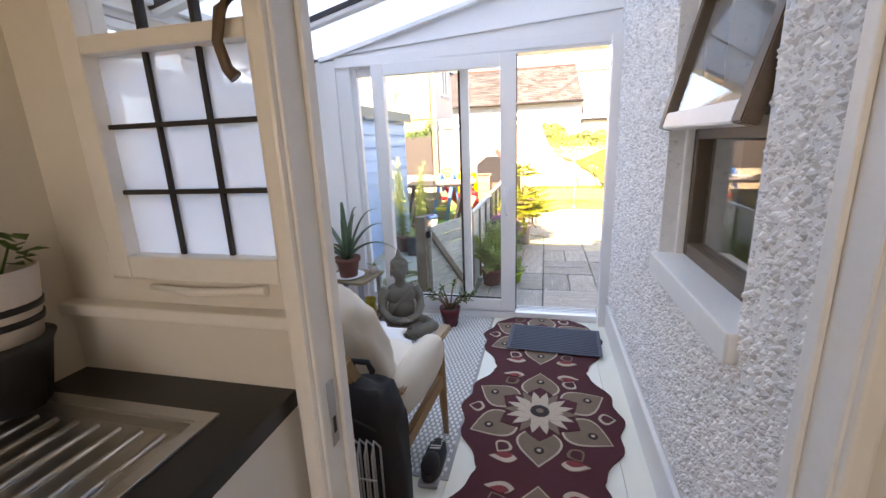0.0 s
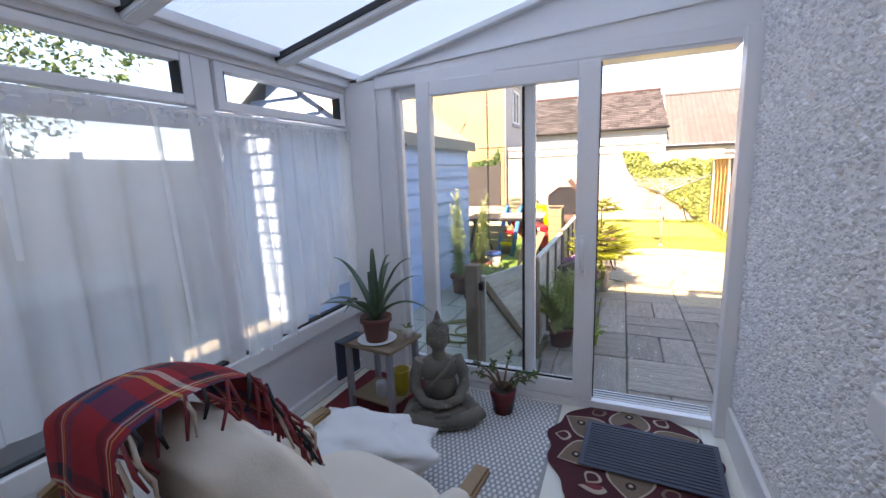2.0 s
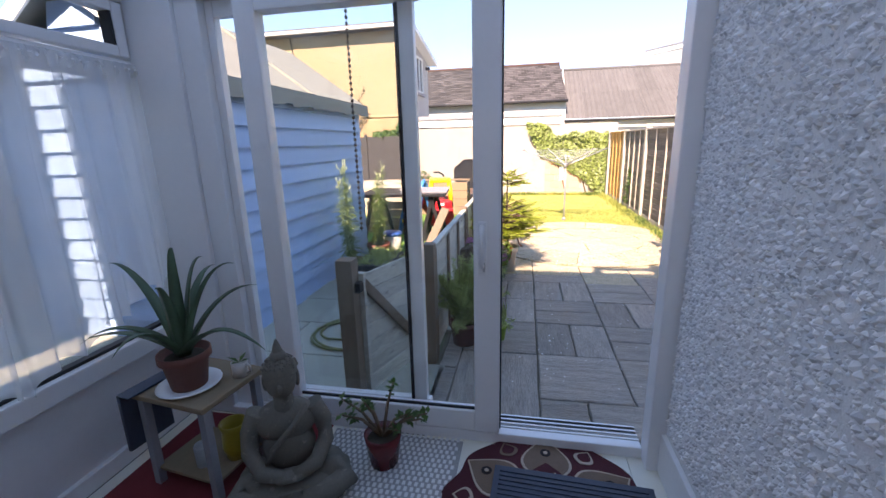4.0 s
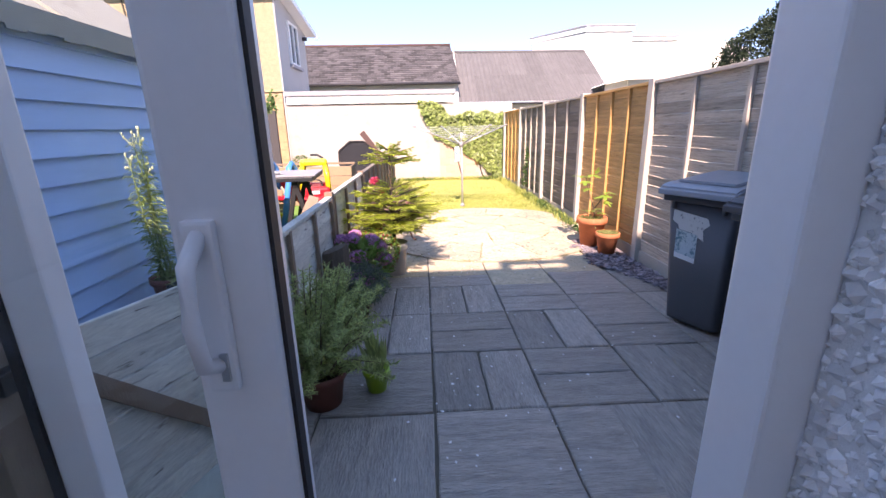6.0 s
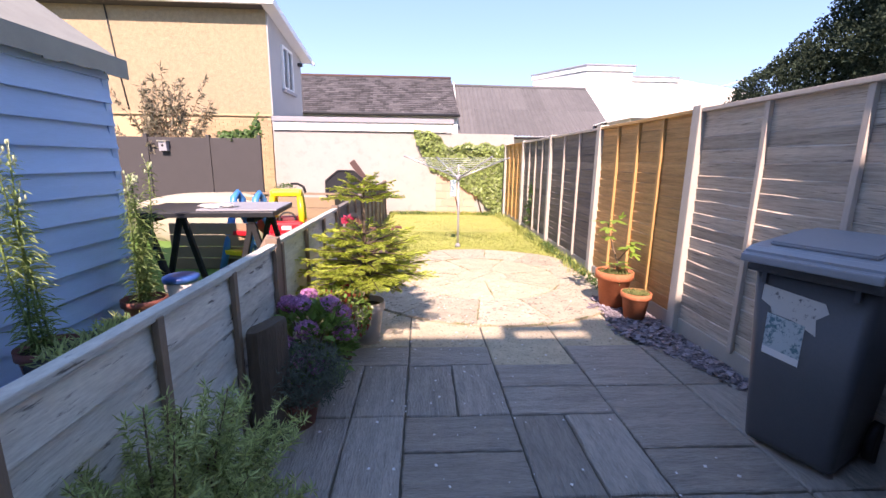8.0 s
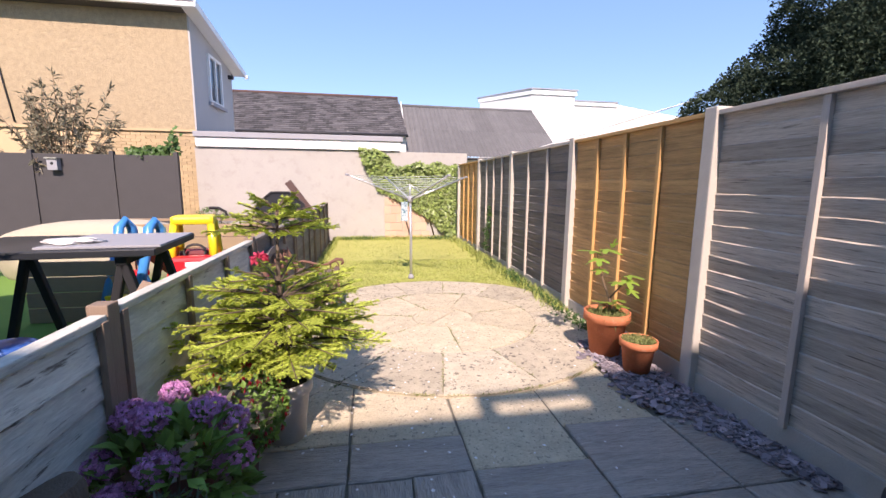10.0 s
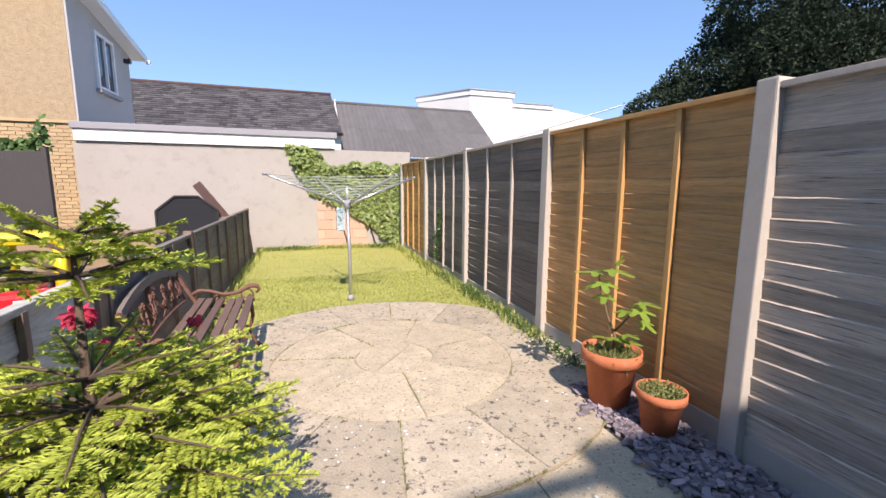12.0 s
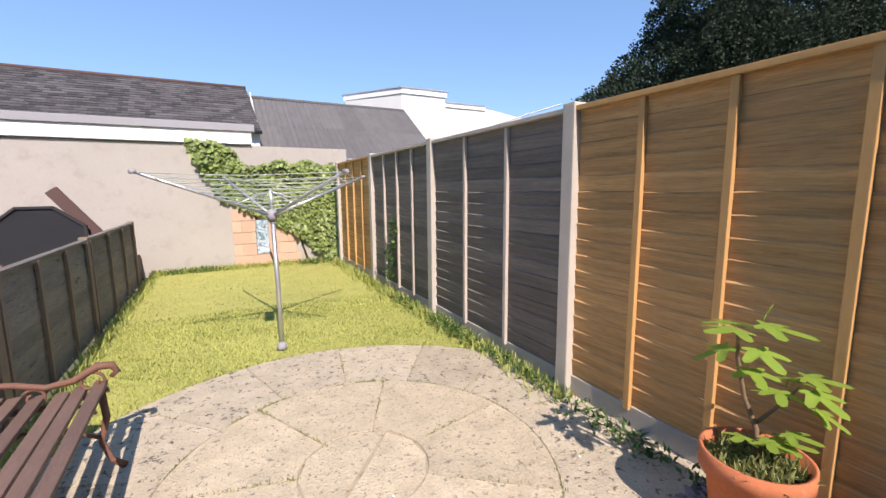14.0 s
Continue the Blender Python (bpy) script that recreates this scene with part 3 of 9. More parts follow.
def slate_house():
    ob = thing("slate_roofed_building", (0, 0, G), "white building with a dark patched slate roof", "building")
    z = -G
    part("wall", boxed((-7.5, 26.05, 0), (1.95, 30, 3.42 + z)), "whitewall", ob)
    a, b = Vector((-8.0, 25.8, 3.42 + z)), Vector((2.02, 25.8, 3.42 + z))
    up = Vector((0, 3.3, 2.24)).normalized()
    n = Vector((0, -2.24, 3.3)).normalized()
    run = Vector((0, 3.3, 2.24)).length
    bm = bmesh.new()
    vs = [bm.verts.new(v) for v in (a, b, b + up * run - Vector((0.26, 0, 0)), a + up * run)]
    bm.faces.new(vs)
    vs2 = [bm.verts.new(v - n * 0.12) for v in (a, b, b + up * run - Vector((0.26, 0, 0)), a + up * run)]
    bm.faces.new(vs2[::-1])
    for i in range(4):
        bm.faces.new((vs[i], vs2[i], vs2[(i + 1) % 4], vs[(i + 1) % 4]))
    part("roof", bm, "slateroof", ob)
    courses(ob, "slating", "slatestuff", 10.0, 20, 0.33, run / 20, lambda u, v, w: a + Vector((u * (1 - 0.026 * min(v, run) / run), 0, 0)) + up * min(v, run) + n * (0.006 + w), 0.02)
    part("ridge", tube(bmesh.new(), [a + up * run + n * 0.02, b + up * run + n * 0.02 - Vector((0.26, 0, 0))], 0.08), "ridge", ob)
    part("gutter", tube(bmesh.new(), [a + Vector((0, -0.08, -0.05)), b + Vector((0, -0.08, -0.05))], 0.07), "gasket", ob)
    # gable end under the verge
    part("gable", prism_yz(1.90, 1.955, [(26.05, 3.3 + z), (29.1, 3.3 + z), (29.1, 5.5 + z)]), "whitewall", ob)
    return ob


def prism_yz(x0, x1, pts):
    bm = bmesh.new()
    a = [bm.verts.new((x0, y, z)) for y, z in pts]
    b = [bm.verts.new((x1, y, z)) for y, z in pts]
    k = len(pts)
    for i in range(k):
        bm.faces.new((a[i], a[(i + 1) % k], b[(i + 1) % k], b[i]))
    bm.faces.new(a[::-1])
    bm.faces.new(b)
    return bm


slate_house()


def sheet_roof():
    ob = thing("sheet_roofed_shed", (0, 0, G), "long shed with a grey fibre-cement sheet roof", "building")
    z = -G
    part("wall", boxed((2.05, 26.4, 0), (9.3, 29, 2.45 + z)), "creamwall", ob)
    part("gutter", tube(bmesh.new(), [(1.9, 25.9, 2.38 + z), (10.0, 25.9, 2.38 + z)], 0.06), "gasket", ob)
    for r in range(2):
        for c in range(8):
            bm = bmesh.new()
            x0, x1 = 1.95 + c * 1.005, 1.95 + (c + 1) * 1.005 + 0.03
            grid = []
            for i in range(17):
                u = i / 16
                row = []
                for v in (0, 1):
                    t = (r + v * 1.04) / 2
                    x = x0 + (x1 - x0) * u
                    xx = x + (-0.06 - 0.57 * (x - 1.95) / 8.04) * t
                    zz = 2.48 + (5.28 - 2.48) * t
                    row.append(bm.verts.new((xx, 26.0 + 3.1 * t, zz + z + 0.028 * math.sin(i / 16 * 12 * math.pi) + (0.015 if r else 0.0))))
                grid.append(row)
            for p, q in zip(grid, grid[1:]):
                bm.faces.new((p[0], q[0], q[1], p[1]))
            part("sheet", bm, "asbestos", ob)
    part("ridge", tube(bmesh.new(), [(1.8, 29.1, 5.30 + z), (9.36, 29.1, 5.26 + z)], 0.09), "asbestos", ob)
    return ob


sheet_roof()


def white_block():
    ob = thing("white_flat_roofed_building", (0, 0, G), "white flat-roofed building beyond the sheds", "building")
    z = -G
    part("tower", prism(bmesh.new(), [(10.45, 32), (13.4, 32), (13.4, 37), (8.0, 35.5)], 0, 6.85 + z), "whitewall", ob)
    part("parapet", prism(bmesh.new(), [(10.42, 31.9), (13.5, 31.9), (13.5, 37.1), (7.9, 35.6)], 6.85 + z, 7.15 + z), "fascia", ob)
    part("coping", prism(bmesh.new(), [(10.38, 31.84), (13.56, 31.84), (13.56, 37.2), (7.8, 35.7)], 7.15 + z, 7.22 + z), "flash", ob)
    part("wing", boxed((13.4, 32.3, 0), (16.6, 37, 6.35 + z)), "whitewall", ob)
    part("wing_parapet", boxed((13.4, 32.2, 6.35 + z), (16.6, 37, 6.58 + z)), "fascia", ob)
    part("wing_coping", boxed((13.4, 32.15, 6.58 + z), (16.6, 37, 6.65 + z)), "flash", ob)
    part("side_wall", prism_xz(33.0, 36.0, [(16.6, 0), (22, 0), (22, 6.0 + z), (16.6, 6.7 + z)]), "creamwall", ob)
    return ob


def prism_xz(y0, y1, pts):
    bm = bmesh.new()
    a = [bm.verts.new((x, y0, z)) for x, z in pts]
    b = [bm.verts.new((x, y1, z)) for x, z in pts]
    k = len(pts)
    for i in range(k):
        bm.faces.new((a[i], a[(i + 1) % k], b[(i + 1) % k], b[i]))
    bm.faces.new(a[::-1])
    bm.faces.new(b)
    return bm


white_block()


def lean_to():
    ob = thing("corrugated_lean_to", (0, 0, G), "lean-to with a pale corrugated sheet roof", "building")
    z = -G
    part("wall", boxed((9.0, 22.6, 0), (13.6, 25, 3.1 + z)), "creamwall", ob)
    for c in range(7):
        bm = bmesh.new()
        grid = []
        for i in range(13):
            y = 21.8 + (c + i / 12) * 0.9
            k = 0.03 * math.sin(i / 12 * 10 * math.pi)
            grid.append([bm.verts.new((8.4 + (y - 21.8) * 0.12, y, 3.08 + k + z)), bm.verts.new((13.6 + (y - 21.8) * 0.12, y, 4.70 + k + z))])
        for p, q in zip(grid, grid[1:]):
            bm.faces.new((p[0], q[0], q[1], p[1]))
        part("sheet", bm, "whitewall", ob)


lean_to()


def yellow_house():
    x1, y0, zt = -4.13, 17.35, 5.21
    ob = thing("yellow_house", (0, 0, G), "two-storey house in yellow roughcast over yellow brick", "house")
    z = -G
    part("wall", prism_yz(-15, x1 - 0.002, [(y0, 2.42 + z), (20.5, 2.42 + z), (20.5, 4.63 + z), (y0, zt + z)]), "yellowdash", ob, "yellow roughcast upper wall")
    base = part("brick_base", boxed((-15, y0 + 0.03, 0), (x1 - 0.03, 20.5, 2.42 + z)), "yellowbrick", ob, "yellow brick lower wall")
    part("band", boxed((-15, y0 - 0.03, 2.38 + z), (x1 + 0.02, y0 + 0.02, 2.44 + z)), "yellowbrick", ob)
    # grey colour stands in for shade on the side turned from the sun
    part("side_wall", prism_yz(x1, x1 + 0.04, [(y0 + 0.01, 0), (20.5, 0), (20.5, 4.62 + z), (y0 + 0.01, zt - 0.01 + z)]), "greywall", ob, "side wall coloured grey for the shade on it")
    # roof slab falling away from the garden, with a raked verge on the side
    e = 0.35
    part("roof", prism_yz(-15.4, x1 + e, [(y0 - e, 5.24 + z), (y0 - e, 5.36 + z), (20.85, 4.70 + z), (20.85, 4.58 + z)]), "slateroof", ob)
    part("gutter", beam(bmesh.new(), (-15.4, y0 - e - 0.05, 5.24 + z), (x1 + e, y0 - e - 0.05, 5.24 + z), 0.10, 0.10, (0, 0, 1), 0.01), "fascia", ob)
    part("bargeboard", beam(bmesh.new(), (x1 + e + 0.012, y0 - e - 0.1, 5.27 + z), (x1 + e + 0.012, 20.9, 4.60 + z), 0.03, 0.17, (0, 0, 1), 0.004), "fascia", ob, "white raked bargeboard")
    part("soffit", beam(bmesh.new(), (x1 + 0.19, y0 - e, 5.21 + z), (x1 + 0.19, 20.85, 4.55 + z), 0.34, 0.02), "fascia", ob)
    part("gutter_end", boxed((x1 + e - 0.02, 20.85, 4.50 + z), (x1 + e + 0.09, 20.97, 4.60 + z), 0.02), "fascia", ob)
    w = part("window", boxed((x1 + 0.036, 18.46, 3.37 + z), (x1 + 0.05, 19.34, 4.5 + z)), "paneglass", ob)
    for a, b in (((18.40, 3.30), (19.40, 3.37)), ((18.40, 4.5), (19.40, 4.57)), ((18.40, 3.37), (18.47, 4.5)), ((19.33, 3.37), (19.40, 4.5)), ((18.87, 3.37), (18.93, 4.5))):
        part("frame_bar", boxed((x1 + 0.03, a[0], a[1] + z), (x1 + 0.10, b[0], b[1] + z), 0.004), "fascia", w)
    part("sill", boxed((x1 + 0.02, 18.32, 3.21 + z), (x1 + 0.15, 19.55, 3.30 + z), 0.006), "flash", w)
    lamp = part("wall_lamp", boxed((x1 + 0.03, 20.12, 4.30 + z), (x1 + 0.20, 20.25, 4.42 + z), 0.03), "blackgloss", ob, "small black wall lamp")
    part("cable", tube(bmesh.new(), [(-8.35, y0 - 0.02, zt + z), (-8.2, y0 - 0.02, 3.6 + z), (-8.05, y0 - 0.02, 2.5 + z)], 0.018, 5), "gasket", ob)
    # brick courses near the corner
    for r in range(29):
        zz = 2.42 + z - 0.078 * (r + 1)
        if zz < 0.2:
            break
        for c in range(10):
            xb = x1 - 0.03 - 0.225 * (c + 1) + (0.11 if r % 2 else 0)
            part("brick", boxed((xb + 0.005, y0 + 0.012, zz + 0.006), (min(x1 - 0.03, xb + 0.22), y0 + 0.034, zz + 0.072)), "yellowbrick", ob)
    return ob


yellow_house()


# ---- blue shed ----
SX, SY0, SY1 = -2.46, 5.30, 8.36


def blue_shed():
    ob = thing("garden_shed", (0, 0, G), "pale blue painted clapboard shed with grey felt roof", "shed")
    h, ridge, xl = 2.21, 2.92, -4.45
    xm = (SX + xl) / 2
    part("core", boxed((xl, SY0 + 0.02, 0), (SX - 0.02, SY1 - 0.02, h)), "blueboard", ob)
    n = 12
    st = h / n
    for i in range(n):
        z0 = i * st
        bm = bmesh.new()
        f = [[bm.verts.new(p) for p in ((SX + 0.046, y, z0 - 0.014), (SX + 0.002, y, z0 + st), (SX - 0.018, y, z0 + st), (SX - 0.018, y, z0 - 0.012))] for y in (SY0, SY1)]
        for j in range(4):
            bm.faces.new((f[0][j], f[1][j], f[1][(j + 1) % 4], f[0][(j + 1) % 4]))
        bm.faces.new(f[0])
        bm.faces.new(f[1][::-1])
        part("clapboard", bm, "blueboard", ob)
    m = n + 5
    for i in range(m):
        z0 = i * st
        ins = max(0.0, (z0 + st - h) / (ridge - h)) * (SX - xl) / 2
        a, b = xl + ins, SX - ins
        if b - a < 0.1:
            break
        bm = bmesh.new()
        f = [[bm.verts.new(p) for p in ((x, SY0 - 0.042, z0 - 0.014), (x, SY0 - 0.002, z0 + st), (x, SY0 + 0.018, z0 + st), (x, SY0 + 0.018, z0 - 0.012))] for x in (a, b)]
        for j in range(4):
            bm.faces.new((f[0][j], f[0][(j + 1) % 4], f[1][(j + 1) % 4], f[1][j]))
        bm.faces.new(f[0])
        bm.faces.new(f[1][::-1])
        part("clapboard", bm, "blueboard", ob)
    part("corner_board", boxed((SX - 0.02, SY1 - 0.05, 0), (SX + 0.022, SY1 + 0.02, h), 0.003), "blueboard", ob)
    part("corner_board", boxed((SX - 0.02, SY0 - 0.022, 0), (SX + 0.024, SY0 + 0.05, h), 0.003), "blueboard", ob)
    for s in (0, 1):
        e = SX + 0.12 if s else xl - 0.12
        bm = bmesh.new()
        drop = (ridge - h) / (SX - xl) * 2 * 0.12
        vs = [(e, SY0 - 0.15, h - drop + 0.04), (e, SY1 + 0.12, h - drop + 0.04), (xm, SY1 + 0.12, ridge + 0.05), (xm, SY0 - 0.15, ridge + 0.05)]
        a = [bm.verts.new(v) for v in vs]
        b = [bm.verts.new(Vector(v) - Vector((0, 0, 0.03))) for v in vs]
        bm.faces.new(a)
        bm.faces.new(b[::-1])
        for i in range(4):
            bm.faces.new((a[i], a[(i + 1) % 4], b[(i + 1) % 4], b[i]))
        part("roof_slope", bm, "felt", ob)
        part("bargeboard", beam(bmesh.new(), (e, SY0 - 0.16, h - drop), (xm, SY0 - 0.16, ridge), 0.02, 0.11), "fascia", ob)
    bm = bmesh.new()
    for k in range(24):
        y = SY0 - 0.15 + k * (SY1 - SY0 + 0.27) / 24
        d = 0.03 + 0.03 * noise.noise(Vector((k * 0.7, 1, 2)))
        box(bm, (SX + 0.115, y, h - 0.14 - d), (SX + 0.128, y + (SY1 - SY0 + 0.27) / 24, h - 0.02))
    part("felt_drip", bm, "felt", ob, "ragged turned-down felt edge")["kind"] = "stuff"
    part("lath", beam(bmesh.new(), (SX + 0.1, 6.9, h - 0.02), (xm, 6.9, ridge + 0.07), 0.05, 0.025), "felt", ob)
    return ob


blue_shed()
# neighbour's dark fence
dark = thing("dark_fence", (0, 15.3, G), "flat charcoal-painted fence with square posts", "fence")
for xa, xb in ((-8.2, -6.4), (-6.4, -4.95), (-4.95, -3.75)):
    part("panel", boxed((xa, -0.02, 0), (xb - 0.08, 0.02, 1.88), 0.004), "darkfence", dark)
    part("post", boxed((xb - 0.08, -0.05, 0), (xb, 0.05, 1.95), 0.006), "darkfence", dark)
solid("decking_base", boxed((-3.7, 12.6, G - 0.05), (-0.80, WALL_Y, G + 0.32)), "deck", "raised brown timber deck base", "decking")


# ---- conservatory ----
SHIFT[0] = 0.15
CX0, CX1, CY0, CY1 = -1.85, 0.57, 1.50, 4.02   # inner faces
EAVE = 2.16
SLOPE = 0.24


def roof_z(x):
    return EAVE + (x + 1.70) * SLOPE


solid("floor", boxed((-1.95, 1.42, -0.10), (0.62, 4.12, -0.012)), "joint", "floor base under pale laminate boards", "floor")
solid("kitchen_floor", boxed((-2.6, -2.2, -0.10), (1.2, 1.42, -0.002)), "laminate", "pale kitchen floor", "floor")


def wall_with_window():
    """The pebbledashed house wall beside the conservatory, with a deep window opening."""
    y0, y1, z0, z1 = 1.80, 2.62, 0.95, 2.02
    bm = bmesh.new()
    x0, x1 = CX1, CX1 + 0.28
    box(bm, (x0, 1.50, -0.3), (x1, y0, 2.85))
    box(bm, (x0, y1, -0.3), (x1, 4.02, 2.85))
    box(bm, (x0, y0, -0.3), (x1, y1, z0))
    box(bm, (x0, y0, z1), (x1, y1, 2.85))
    solid("wall_east", bm, "dash", "rough white pebbledashed house wall", "wall")
    # pebbles standing proud
    rng = random.Random(3)
    vs, fs = [], []
    for _ in range(34000):
        y, z = rng.uniform(1.52, 4.0), rng.uniform(0.22, 2.6)
        if y0 - 0.01 < y < y1 + 0.01 and z0 - 0.01 < z < z1 + 0.01:
            continue
        r = 0.0045 + 0.010 * rng.random() ** 2
        i = len(vs)
        a = rng.uniform(0, 6.28)
        ring = [(x0 - 0.0005, y + r * math.cos(a + k * 1.2566) * rng.uniform(0.7, 1.2), z + r * math.sin(a + k * 1.2566) * rng.uniform(0.7, 1.2)) for k in range(5)]
        vs += ring + [(x0 - r * 0.95, y + rng.uniform(-0.3, 0.3) * r, z + rng.uniform(-0.3, 0.3) * r)]
        fs += [(i + k, i + (k + 1) % 5, i + 5) for k in range(5)]
    me = bpy.data.meshes.new("pebbles")
    me.from_pydata(vs, [], fs)
    me.materials.append(M["dashstone"])
    pb = new("pebbles", me)
    pb.location.y = SHIFT[0]
    tagged(pb, "white painted pebbles bedded in the wall", "pebbledash", kind="stuff")
    w = thing("window_1", (0, 0, 0), "dark-framed house window with its top sash propped open", "window", kind="structure")
    xf = x0 + 0.09
    part("window_sill", boxed((x0 - 0.035, y0 - 0.02, z0 - 0.085), (x1 - 0.02, y1 + 0.0, z0 + 0.005), 0.008), "paintwhite", w, "white painted sill")
    for a, b in (((y0, z0), (y0 + 0.06, z1)), ((y1 - 0.06, z0), (y1, z1)), ((y0 + 0.06, z0), (y1 - 0.06, z0 + 0.06)), ((y0 + 0.06, z1 - 0.06), (y1 - 0.06, z1)), ((y0 + 0.06, 1.43), (y1 - 0.06, 1.50))):
        part("window_frame", boxed((xf, a[0], a[1] + 0.004), (xf + 0.07, b[0], b[1]), 0.006), "brownwood", w)
    part("frame_liner", boxed((xf - 0.03, y1 - 0.03, z0), (xf, y1, z1), 0.004), "paintwhite", w, "white outer frame edge")
    part("pane", boxed((xf + 0.03, y0 + 0.06, z0 + 0.064), (xf + 0.036, y1 - 0.06, 1.43)), "glass", w).visible_shadow = False
    sash = part("sash", boxed((0, 0, 0), (0.001, 0.001, 0.001)), "brownwood", w)
    top, bot = Vector((xf + 0.005, 0, 1.98)), Vector((x0 - 0.03, 0, 1.475))
    for ya, yb in ((y0 + 0.02, y0 + 0.075), (y1 - 0.085, y1 - 0.03)):
        part("stile", beam(bmesh.new(), top + Vector((0, (ya + yb) / 2, 0)), bot + Vector((0, (ya + yb) / 2, 0)), yb - ya, 0.045, (1, 0, 0), 0.004), "brownwood", sash)
    d = (bot - top).normalized()
    for s, k in ((0.0, 0.03), (1.0, -0.03)):
        c = top + (bot - top) * s + d * k
        part("rail", beam(bmesh.new(), c + Vector((0, y0 + 0.075, 0)), c + Vector((0, y1 - 0.085, 0)), 0.043, 0.06, d, 0.004), "paintwhite" if s else "brownwood", sash)
    bm = bmesh.new()
    beam(bm, top + d * 0.05 + Vector((0, (y0 + y1) / 2, 0)), bot - d * 0.05 + Vector((0, (y0 + y1) / 2, 0)), y1 - y0 - 0.15, 0.006, (1, 0, 0))
    part("sash_pane", bm, "glass", sash).visible_shadow = False
    part("stay", beam(bmesh.new(), (xf, y1 - 0.3, 1.51), (x0, y1 - 0.32, 1.50), 0.012, 0.012), "alu", w)
    # room behind the window
    solid("room_behind_window", boxed((1.9, 1.0, -0.2), (1.95, 3.6, 2.5)), "plaster", "cream wall of the room behind the window", "wall")
    solid("room_ceiling", boxed((0.86, 1.0, 2.40), (1.9, 3.6, 2.45)), "plaster", "ceiling of the room behind the window", "ceiling")
    for ya in (1.0, 3.56):
        solid("room_side_wall", boxed((0.86, ya, -0.2), (1.9, ya + 0.04, 2.45)), "plaster", "side wall of the room behind the window", "wall")
    solid("baseboard", boxed((CX1 - 0.022, 1.52, 0.0), (CX1, 4.0, 0.19), 0.006), "paintwhite", "white painted skirting board", "skirting")


wall_with_window()


def left_glazing():
    """White plastic window wall over panelled base."""
    w = thing("window_2", (0, 0, 0), "white plastic window wall with top-hung lights above white panels", "window", kind="structure")
    xo, xi = CX0 - 0.07, CX0
    mull = [(1.50, 1.56), (1.70, 1.79), (2.83, 2.93), (3.99, 4.06)]
    for a, b in mull:
        part("mullion", boxed((xo, a, 0.0), (xi, b, 2.14), 0.006), "upvc", w)
    part("bottom_rail", boxed((xo + 0.003, 1.5, 0.0), (xi - 0.003, 4.05, 0.08), 0.005), "upvc", w)
    part("sill_rail", boxed((xo + 0.003, 1.5, 0.47), (xi + 0.02, 4.05, 0.56), 0.008), "upvc", w)
    part("transom", boxed((xo + 0.003, 1.5, 1.74), (xi - 0.003, 4.05, 1.83), 0.006), "upvc", w)
    part("head_rail", boxed((xo + 0.003, 1.5, 2.07), (xi + 0.01, 4.05, 2.15), 0.006), "upvc", w)
    for a, b in ((1.56, 1.70), (1.79, 2.83), (2.93, 3.99)):
        part("base_panel", boxed((xo + 0.02, a, 0.08), (xi - 0.028, b, 0.47)), "upvc", w)
        g = part("pane", boxed((xo + 0.03, a, 0.56), (xo + 0.036, b, 1.74)), "glass", w)
        g.visible_shadow = False
        part("gasket", boxed((xo + 0.02, a, 0.56), (xi - 0.012, b, 0.575)), "gasket", w)
        if b - a > 0.5:
            s = part("fanlight", boxed((xo + 0.01, a + 0.012, 1.84), (xi + 0.012, a + 0.06, 2.065), 0.006), "upvc", w)
            part("fan_stile", boxed((xo + 0.01, b - 0.06, 1.84), (xi + 0.012, b - 0.012, 2.065), 0.006), "upvc", s)
            part("fan_rail", boxed((xo + 0.013, a + 0.06, 1.84), (xi + 0.010, b - 0.06, 1.885), 0.006), "upvc", s)
            part("fan_rail", boxed((xo + 0.013, a + 0.06, 2.025), (xi + 0.010, b - 0.06, 2.065), 0.006), "upvc", s)
            part("fan_pane", boxed((xo + 0.03, a + 0.06, 1.885), (xo + 0.036, b - 0.06, 2.025)), "glass", s).visible_shadow = False
            for y in (a + 0.06, b - 0.072):
                part("fan_gasket", boxed((xo + 0.02, y, 1.885), (xi + 0.004, y + 0.012, 2.025)), "gasket", s)
    return w


left_glazing()


def curtain(y0, y1, z0, z1, seed, folds, drop):
    bm = bmesh.new()
    nu, nv = 150, 30
    grid = []
    for i in range(nu + 1):
        u = i / nu
        y = y0 + (y1 - y0) * u
        row = []
        for j in range(nv + 1):
            v = j / nv
            amp = 0.008 + 0.034 * v ** 0.6
            ph = folds * u * 6.283 + 1.6 * noise.noise(Vector((u * 6, v * 0.8, seed)))
            fold = math.sin(ph) * amp * (0.5 + 0.8 * abs(noise.noise(Vector((u * 9, 0.3, seed + 4)))))
            fold += 0.035 * v * noise.noise(Vector((u * 25, v * 1.2, seed + 9)))
            low = z0 + drop(u) + 0.02 * math.sin(ph * 0.5)
            row.append(bm.verts.new((CX0 + 0.045 + fold, y + 0.012 * math.cos(ph) * v, z1 + (low - z1) * v)))
        grid.append(row)
    for p, q in zip(grid, grid[1:]):
        for j in range(nv):
            bm.faces.new((p[j], q[j], q[j + 1], p[j + 1])).smooth = True
    return bm


